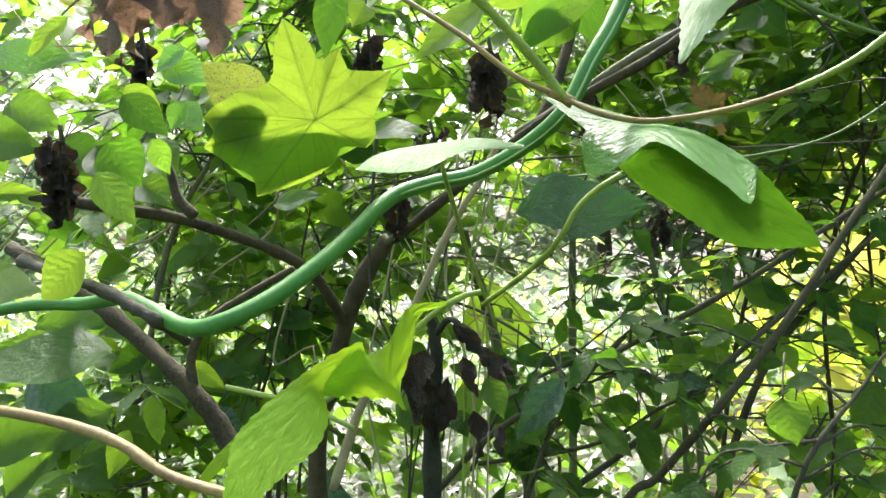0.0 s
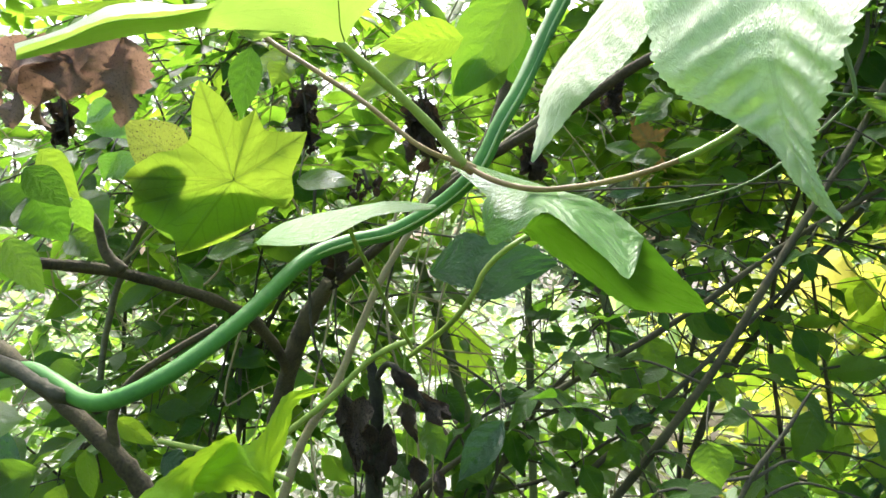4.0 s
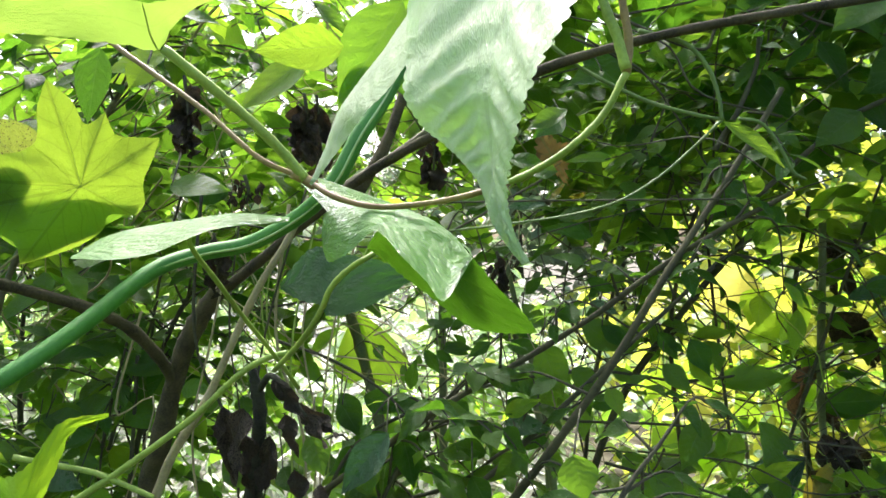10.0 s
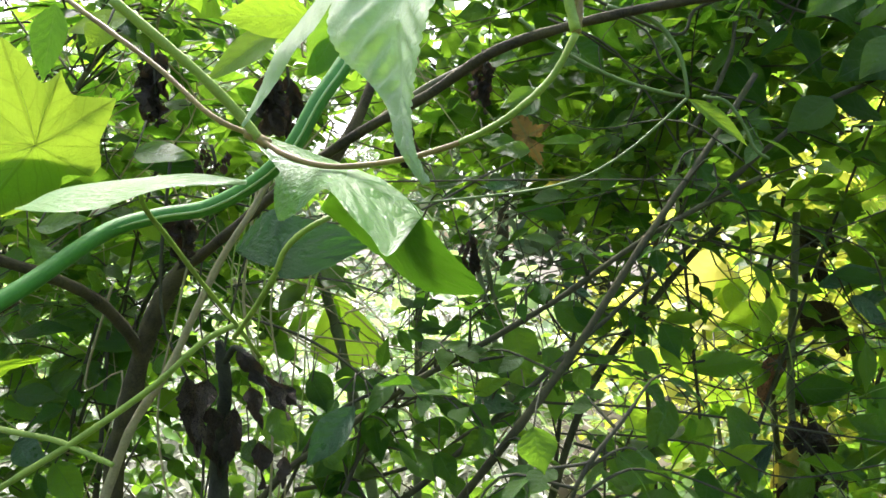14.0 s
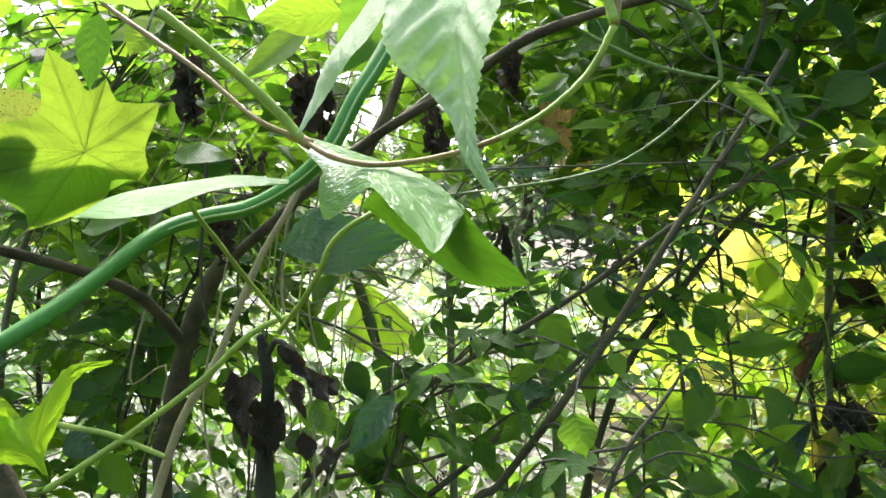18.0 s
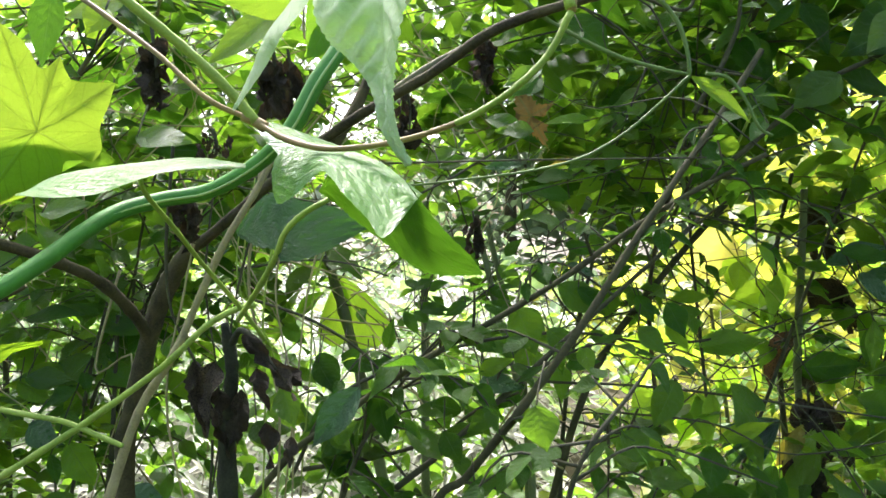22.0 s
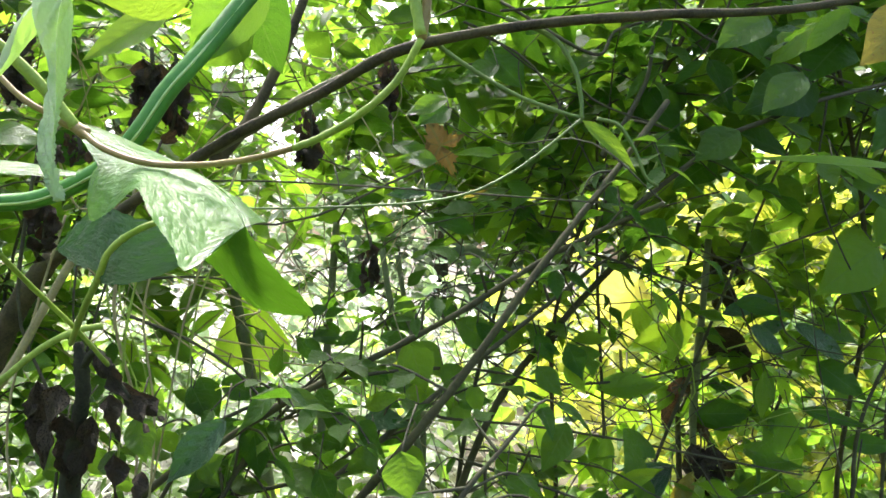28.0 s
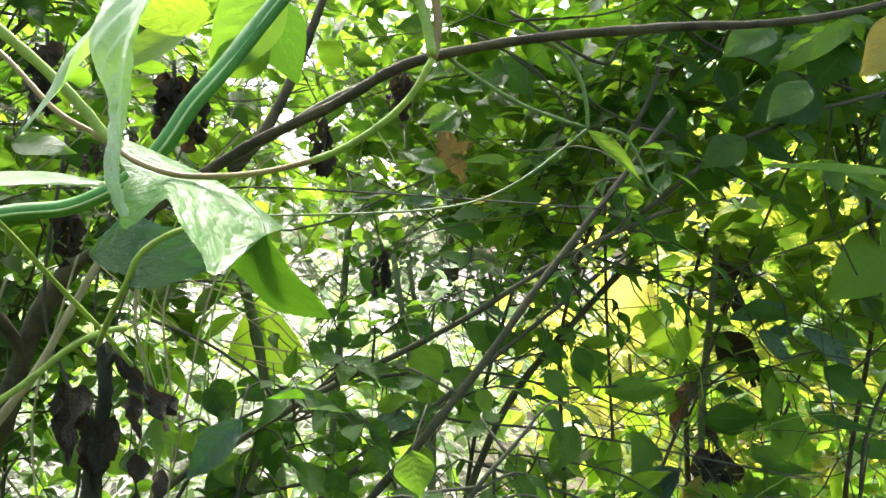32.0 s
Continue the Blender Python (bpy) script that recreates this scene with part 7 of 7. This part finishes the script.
stalked_leaf(shade, (0.174, 1.010, 1.336), (0.098, 0.990, 1.352), 0.40, LEAF_DARK, 0.0)
stalked_leaf(shade, (0.521, 1.110, 1.339), (0.455, 1.090, 1.376), 0.70, LEAF_DARK, 0.0)


# ---- ferns and a palm leaf ----
def fern(label, base, tip, width, material, pairs=22):
    """A drooping frond: midrib and two rows of narrow leaflets."""
    b, e = Vector(base), Vector(tip)
    top = thing("fern_frond", label, "fern", group="fern fronds")
    d = e - b
    line = [b, b + d * 0.35 + Vector((0, 0, 0.05 * d.length)), b + d * 0.7 + Vector((0, 0, 0.04 * d.length)), e]
    stem_part("midrib", line, 0.0016, 0.0006, VINE_DIM, top, sides=5, n=24)
    pts = smooth_line(line, pairs + 1)
    mats = []
    for i in range(1, pairs + 1):
        way = (pts[i] - pts[i - 1]).normalized()
        f = i / pairs
        ln = width * (math.sin(min(1, f * 2.2) * math.pi / 2) * (1 - f) ** 0.7 + 0.06)
        across = way.cross(Vector((0.1, -1, 0.35))).normalized()
        for sgn in (-1, 1):
            mats.append(np.array(leaf_pose(pts[i], across * sgn + way * 0.45 + Vector((0, 0, -0.15)), (0, -0.7, 0.7), ln)))
    part("frond_blade", cloud_mesh("frond_blade", [blade(1, 0.24, 4, 1, 0.2, 0.15, 0.3)], mats, material), top)
    return top


fern("dry orange fern frond hanging in the thicket", (0.315, 1.7, 1.463), (0.177, 1.7, 1.616), 0.07, LEAF_FADED)
fern("dry orange fern frond hanging in the thicket", (0.33, 1.72, 1.5), (0.2, 1.68, 1.44), 0.06, LEAF_FADED)
fern("bright green fern frond lit from behind", (0.403, 1.7, 1.463), (0.235, 1.65, 1.358), 0.06, LEAF_LIME)
fern("bright green fern frond lit from behind", (0.902, 1.6, 1.357), (1.067, 1.6, 1.412), 0.07, LEAF_LIME)
fern("bright green fern frond lit from behind", (0.92, 1.62, 1.33), (1.1, 1.58, 1.34), 0.07, LEAF_LIME)
fern("bright green fern frond lit from behind", (0.958, 1.6, 1.4), (1.131, 1.6, 1.529), 0.07, LEAF_LIME)
fern("bright green fern frond lit from behind", (0.29, 1.7, 1.478), (0.199, 1.7, 1.34), 0.06, LEAF_LIME)
palm = thing("palm_leaf", "small fan palm leaf with narrow shining blades", "palm leaf")
for k in range(9):
    a = radians(178 + 7.0 * k)
    ln = 0.155 - 0.004 * abs(k - 4)
    simple_leaf(palm, (0.634, 1.3, 0.903), (0.634 + ln * math.cos(a), 1.25 - 0.01 * (k % 3), 0.903 + ln * math.sin(a) * 0.8), (0, -0.6, 0.8), 0.1, LEAF_TEAL, "", "blade", rows=10, cols=2, fold=0.6, droop=0.06, seed=k)
stem_part("stalk", [(0.72, 1.35, 0.6), (0.69, 1.33, 0.8), (0.634, 1.3, 0.903)], 0.003, 0.002, CANE, palm, sides=6)

# ---- dead stump hung with withered leaves ----
MOSSY = bark_material("bark_mossy_black", (0.008, 0.009, 0.006), (0.05, 0.052, 0.03), 140.0, 0.95, 1.0)
stump = thing("dead_stump", "rotten black mossy stump", "stump")
stem_part("trunk", [(-0.27, 0.73, -0.1), (-0.265, 0.73, 0.6), (-0.259, 0.72, 1.026), (-0.256, 0.72, 1.084), (-0.251, 0.72, 1.14), (-0.258, 0.72, 1.19)], 0.0145, 0.005, MOSSY, stump, sides=12, n=60, rough=0.16, knots=0.25)
stem_part("branch", [(-0.252, 0.72, 1.165), (-0.232, 0.7, 1.185), (-0.21, 0.685, 1.17), (-0.19, 0.68, 1.145)], 0.004, 0.0025, MOSSY, stump, sides=7, rough=0.15)


def rag(plant, base, tip, width, k):
    """One large withered blade, crumpled and torn."""
    return simple_leaf(plant, base, tip, (0.5 * math.sin(k * 2.1), -1, 0.2), width, DEAD, "", "blade", rows=18, cols=5, fold=0.5 * math.sin(k * 1.3), droop=0.1 * math.cos(k), tooth=0.05, wave=0.11, twist=1.0 * math.cos(k * 1.7), seed=k,
                       bites=((0.3 + 0.05 * (k % 4), 1, 0.5), (0.65, -1, 0.6), (0.85, 1, 0.5)))


rags = thing("withered_leaves", "black-brown withered leaves draped over the stump", "dead leaves")
rag(rags, (-0.259, 0.688, 1.153), (-0.269, 0.672, 1.093), 0.5, 0)
rag(rags, (-0.284, 0.698, 1.154), (-0.266, 0.682, 1.072), 0.32, 1)
rag(rags, (-0.224, 0.688, 1.183), (-0.187, 0.672, 1.139), 0.36, 2)
rag(rags, (-0.203, 0.688, 1.159), (-0.164, 0.672, 1.116), 0.34, 3)
rag(rags, (-0.194, 0.698, 1.145), (-0.155, 0.682, 1.125), 0.4, 4)
rag(rags, (-0.221, 0.708, 1.143), (-0.202, 0.692, 1.099), 0.4, 5)
rag(rags, (-0.24, 0.718, 1.116), (-0.241, 0.702, 1.048), 0.3, 6)
rag(rags, (-0.268, 0.718, 1.103), (-0.253, 0.702, 1.042), 0.3, 7)
for k in range(5):
    x, z = -0.285 + 0.026 * k, 1.14 - 0.018 * (k % 5)
    rag(rags, (x, 0.695 + 0.004 * (k % 3), z), (x + 0.012 * math.sin(k * 2.3), 0.685, z - 0.03 - 0.006 * (k % 4)), 0.45 + 0.06 * (k % 3), k + 30)
rags = thing("withered_leaves", "large black-brown withered leaves hanging beside the cane", "dead leaves")
rag(rags, (0.766, 1.448, 1.167), (0.854, 1.432, 1.09), 0.7, 11)
rag(rags, (0.816, 1.448, 1.158), (0.869, 1.432, 1.055), 0.5, 12)
rag(rags, (0.848, 1.438, 1.122), (0.85, 1.422, 1.051), 0.5, 13)
rag(rags, (0.731, 1.408, 0.999), (0.751, 1.392, 0.919), 0.4, 14)
rag(rags, (0.76, 1.408, 0.878), (0.775, 1.392, 0.77), 0.35, 15)
rag(rags, (0.793, 1.408, 0.89), (0.811, 1.392, 0.77), 0.35, 16)
rag(rags, (0.744, 1.418, 0.912), (0.742, 1.402, 0.795), 0.4, 17)
rag(rags, (0.766, 1.460, 1.358), (0.765, 1.440, 1.221), 0.34, 40)
rag(rags, (0.803, 1.470, 1.367), (0.807, 1.450, 1.252), 0.36, 41)
rag(rags, (0.833, 1.460, 1.358), (0.826, 1.440, 1.264), 0.36, 42)
rag(rags, (0.777, 1.450, 1.301), (0.779, 1.430, 1.191), 0.3, 43)
rag(rags, (0.818, 1.470, 1.264), (0.817, 1.450, 1.177), 0.3, 44)

# ---- yellowing leaves in the light ----
bright = thing("yellow_leaved_plant", "plant with large yellow leaves lit from behind", "plant")
stem_part("stem", [(0.85, 2.05, -0.1), (0.83, 2.02, 0.6), (0.75, 1.95, 1.0), (0.72, 1.92, 1.2)], 0.008, 0.004, BARK_GREY, bright)
lobed_leaf(bright, (0.7477, 1.9516, 1.1811), [(0.7617, 1.9316, 1.1059), (0.8198, 1.9316, 1.1906), (0.7733, 1.9316, 1.2554), (0.6736, 1.9315, 1.2271), (0.6687, 1.9316, 1.1474)], LEAF_YELLOW, "", 0.9, 0.7, 0.05, 5, 12, wave=0.03)
lobed_leaf(bright, (0.8527, 1.9616, 1.0911), [(0.8115, 1.8816, 1.0349), (0.8794, 1.8816, 1.0818), (0.8648, 1.8816, 1.1449), (0.7824, 1.8816, 1.153), (0.7532, 1.8816, 1.0948)], LEAF_YELLOW, "", 0.9, 0.7, 0.05, 5, 12, wave=0.03)
lobed_leaf(bright, (0.6637, 2.0016, 1.0438), [(0.6634, 1.9116, 1.0044), (0.6897, 1.9116, 1.0751), (0.6453, 1.9115, 1.1129), (0.5779, 1.9115, 1.0767), (0.5878, 1.9115, 1.0176)], LEAF_LIME, "", 0.9, 0.7, 0.05, 5, 12, wave=0.03)
lobed_leaf(bright, (0.7485, 2.0216, 1.0239), [(0.7339, 1.9416, 0.9797), (0.7756, 1.9416, 1.0415), (0.7422, 1.9416, 1.0866), (0.6721, 1.9416, 1.0665), (0.6671, 1.9416, 1.0098)], LEAF_YELLOW, "", 0.9, 0.7, 0.05, 5, 12, wave=0.03)
lobed_leaf(bright, (0.9108, 1.9416, 1.0348), [(0.9012, 1.9716, 0.9663), (0.9842, 1.9716, 0.9968), (0.9842, 1.9716, 1.0646), (0.9012, 1.9716, 1.0951), (0.8588, 1.9716, 1.0426)], LEAF_LIME, "", 0.9, 0.7, 0.05, 5, 12, wave=0.03)
lobed_leaf(bright, (0.8401, 1.9716, 1.2511), [(0.8702, 2.0016, 1.2056), (0.8994, 2.0016, 1.2589), (0.8684, 2.0016, 1.295), (0.8116, 2.0016, 1.2744), (0.8116, 2.0016, 1.2262)], LEAF_LIME, "", 0.9, 0.7, 0.05, 5, 12, wave=0.03)
lobed_leaf(bright, (0.623, 1.9816, 0.9442), [(0.6181, 1.9716, 0.8883), (0.6757, 1.9716, 0.9341), (0.6571, 1.9716, 0.99), (0.5842, 1.9715, 0.9917), (0.5622, 1.9715, 0.9375)], LEAF_LIME, "", 0.9, 0.7, 0.05, 5, 12, wave=0.03)
lobed_leaf(bright, (0.8103, 1.9816, 0.9442), [(0.8291, 1.9616, 0.8938), (0.8612, 1.9616, 0.9646), (0.8173, 1.9616, 1.0068), (0.7465, 1.9616, 0.9731), (0.7533, 1.9616, 0.9124)], LEAF_LIME, "", 0.9, 0.7, 0.05, 5, 12, wave=0.03)
lobed_leaf(bright, (0.5079, 1.8715, 1.1731), [(0.5535, 2.0015, 1.1144), (0.5948, 2.0015, 1.166), (0.5673, 2.0015, 1.209), (0.5019, 2.0015, 1.197), (0.495, 2.0015, 1.1453)], LEAF_YELLOW, "", 0.9, 0.7, 0.05, 5, 12, wave=0.03)
lobed_leaf(bright, (1.1851, 1.9817, 0.9442), [(1.1988, 2.0017, 0.8821), (1.2556, 2.0017, 0.932), (1.2332, 2.0017, 0.987), (1.1575, 2.0017, 0.9836), (1.1403, 2.0017, 0.9285)], LEAF_YELLOW, "", 0.9, 0.7, 0.05, 5, 12, wave=0.03)
lobed_leaf(bright, (0.7189, 2.0116, 0.8696), [(0.677, 1.9316, 0.8319), (0.7417, 1.9316, 0.8652), (0.7351, 1.9316, 0.9216), (0.6637, 1.9316, 0.9366), (0.6338, 1.9316, 0.8901)], LEAF_LIME, "", 0.9, 0.7, 0.05, 5, 12, wave=0.03)
lobed_leaf(bright, (0.5603, 1.9416, 0.8679), [(0.5598, 2.0116, 0.7866), (0.641, 2.0116, 0.8195), (0.6393, 2.0116, 0.8886), (0.5546, 2.0115, 0.9163), (0.5114, 2.0115, 0.8627)], LEAF_LIME, "", 0.9, 0.7, 0.05, 5, 12, wave=0.03)
lobed_leaf(bright, (0.4459, 1.8815, 0.946), [(0.4288, 1.8915, 0.8986), (0.489, 1.8915, 0.9181), (0.4922, 1.8915, 0.9669), (0.4337, 1.8915, 0.9912), (0.4011, 1.8915, 0.9555)], LEAF_LIME, "", 0.9, 0.7, 0.05, 5, 12, wave=0.03)
fan = thing("fan_leaf", "bright green folded fan leaf on the cane", "leaf")
simple_leaf(fan, (-0.2701, 1.5013, 1.1788), (-0.2856, 1.4813, 1.0213), (0.3, -0.9, 0.2), 0.5, LEAF_LIME, "", "blade", peak=0.85, fold=0.2, droop=0.0)
simple_leaf(fan, (-0.2662, 1.5013, 1.1788), (-0.1837, 1.4813, 1.0213), (-0.2, -0.9, 0.2), 0.6, LEAF_LIME, "", "blade", peak=0.85, fold=0.2, droop=0.0)

# ---- leafy shrubs of the thicket ----
SHRUBS = "shrubs of the thicket"
shrub("shrub", "shrub with small dark oval leaves along slanting stems", [(-0.5, 0.95, 0), (-0.3, 0.93, 0.7), (0.0, 0.9, 1.0), (0.35, 0.95, 1.3)], 0.007, 0.003, TWIG, MIX_SET, 14, (0.03, 0.06), 1, SHRUBS, 0.16)
shrub("shrub", "shrub with oval green leaves on thin dark stems", [(0.1, 0.75, 0), (0.1, 0.73, 0.7), (0.12, 0.7, 1.0), (0.2, 0.72, 1.12)], 0.006, 0.002, TWIG, GREEN_SET + DARK_SET, 9, (0.034, 0.06), 2, SHRUBS, 0.14, first=0.55)
shrub("shrub", "leafy shrub with light green leaves", [(-0.75, 1.3, 0), (-0.7, 1.25, 0.7), (-0.6, 1.2, 1.1), (-0.5, 1.2, 1.3)], 0.008, 0.003, TWIG, GREEN_SET + DARK_SET, 40, (0.032, 0.068), 3, SHRUBS, 0.26, first=0.4)
shrub("shrub", "leafy shrub with light green leaves", [(-1.15, 1.6, 0), (-1.1, 1.55, 0.7), (-1.05, 1.5, 1.2), (-0.95, 1.5, 1.5)], 0.008, 0.003, TWIG, GREEN_SET + DARK_SET, 44, (0.036, 0.072), 4, SHRUBS, 0.32, first=0.35)
shrub("shrub", "dense dark shrub overgrown with vines", [(0.3, 1.35, 0), (0.4, 1.3, 0.7), (0.36, 1.2, 1.25), (0.55, 1.1, 1.75)], 0.005, 0.0035, BARK, MIX_SET, 36, (0.036, 0.076), 5, SHRUBS, 0.32, first=0.68)
shrub("shrub", "dense dark shrub overgrown with vines", [(1.15, 1.5, 0), (1.05, 1.4, 0.8), (0.98, 1.25, 1.3), (0.8, 1.15, 1.8)], 0.006, 0.0035, BARK, GREEN_SET + LIME_SET[:2] + DARK_SET[:2], 26, (0.04, 0.09), 6, SHRUBS, 0.36, first=0.74)
shrub("shrub", "shrub with hanging green leaves", [(0.7, 1.65, 0), (0.8, 1.6, 0.6), (0.74, 1.52, 0.95), (0.85, 1.5, 1.1)], 0.005, 0.003, TWIG, GREEN_SET + LIME_SET, 16, (0.043, 0.08), 7, SHRUBS, 0.28, first=0.3)
shrub("shrub", "shrub with oval leaves in front of the clearing", [(0.2, 1.35, 0), (0.2, 1.33, 0.6), (0.22, 1.3, 1.0), (0.3, 1.3, 1.35)], 0.007, 0.003, TWIG, GREEN_SET + LIME_SET, 10, (0.045, 0.08), 8, SHRUBS, 0.24, first=0.5)
shrub("shrub", "shrub hung with climbing stems", [(-0.95, 1.2, 0.0), (-0.85, 1.1, 1.1), (-0.6, 1.0, 1.5), (-0.35, 0.95, 1.75)], 0.007, 0.003, BARK_GREY, MIX_SET, 48, (0.032, 0.068), 9, SHRUBS, 0.3, first=0.55)
shrub("shrub", "shrub with bright leaves at the thicket's edge", [(1.6, 1.7, 0), (1.4, 1.6, 0.8), (1.4, 1.5, 1.3), (1.2, 1.4, 1.7)], 0.006, 0.004, BARK, LIME_SET + GREEN_SET[:2], 40, (0.05, 0.1), 10, SHRUBS, 0.38, first=0.35)
shrub("shrub", "low shrub with dark wet leaves", [(-0.3, 0.8, 0), (-0.25, 0.82, 0.5), (-0.15, 0.85, 0.95), (-0.05, 0.88, 1.12)], 0.006, 0.002, TWIG, DARK_SET + GREEN_SET, 18, (0.04, 0.07), 11, SHRUBS, 0.15, first=0.6)
shrub("shrub", "shrub with bright leaves behind the tree", [(-0.1, 1.9, 0), (-0.1, 1.9, 0.7), (-0.2, 1.85, 1.05)], 0.007, 0.003, TWIG, GREEN_SET + LIME_SET, 33, (0.036, 0.068), 12, SHRUBS, 0.3, first=0.35)

shrub("shrub", "shrub with broad shaded leaves hanging at the clearing's edge", [(0.95, 1.55, 0), (0.93, 1.5, 0.5), (0.9, 1.45, 0.85), (0.95, 1.42, 1.1)], 0.006, 0.003, TWIG, GREEN_SET + LIME_SET, 12, (0.05, 0.1), 13, SHRUBS, 0.3, first=0.4)
shrub("shrub", "shrub with broad shaded leaves hanging at the clearing's edge", [(1.4, 1.6, 0), (1.35, 1.55, 0.5), (1.25, 1.5, 0.8), (1.2, 1.5, 1.0)], 0.006, 0.003, TWIG, GREEN_SET + LIME_SET, 11, (0.05, 0.1), 14, SHRUBS, 0.3, first=0.4)
shrub("shrub", "low shrub with shaded green leaves", [(-1.1, 1.15, 0), (-1.05, 1.1, 0.5), (-0.95, 1.05, 0.8), (-0.85, 1.05, 1.0)], 0.006, 0.003, TWIG, GREEN_SET + LIME_SET, 40, (0.04, 0.08), 15, SHRUBS, 0.28, first=0.4)


# ---- the nearest leaves of the thicket, each on its own ----
def leafy_bush(label, mats, leaves, stems):
    top = thing("thicket_bush", label, "bush", group="bushes of the thicket")
    for q in stems:
        stem_part("stem", q, 0.0045, 0.002, TWIG, top, sides=6)
    for k, m in enumerate(mats):
        part("leaf", leaves[k % len(leaves)], top, "", Matrix(m.tolist()))
    return top


# dark leaf colour stands for the canopy's shade, mixed with plain green
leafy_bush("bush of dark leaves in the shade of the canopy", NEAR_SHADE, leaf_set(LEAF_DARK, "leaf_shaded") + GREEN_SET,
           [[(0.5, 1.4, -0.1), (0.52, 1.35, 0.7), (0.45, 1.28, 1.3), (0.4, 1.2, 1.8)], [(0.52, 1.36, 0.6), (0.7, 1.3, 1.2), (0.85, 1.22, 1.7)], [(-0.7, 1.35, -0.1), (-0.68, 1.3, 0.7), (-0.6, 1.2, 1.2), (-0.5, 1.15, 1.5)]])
leafy_bush("bush of small green leaves tangled in the thicket", NEAR_LEAVES, GREEN_SET,
           [[(0.15, 1.25, -0.1), (0.14, 1.2, 0.4), (0.1, 1.12, 0.7)], [(-0.75, 1.2, -0.1), (-0.73, 1.17, 0.4), (-0.7, 1.1, 0.9)], [(0.7, 1.3, -0.1), (0.72, 1.25, 0.4), (0.75, 1.2, 0.8)]])
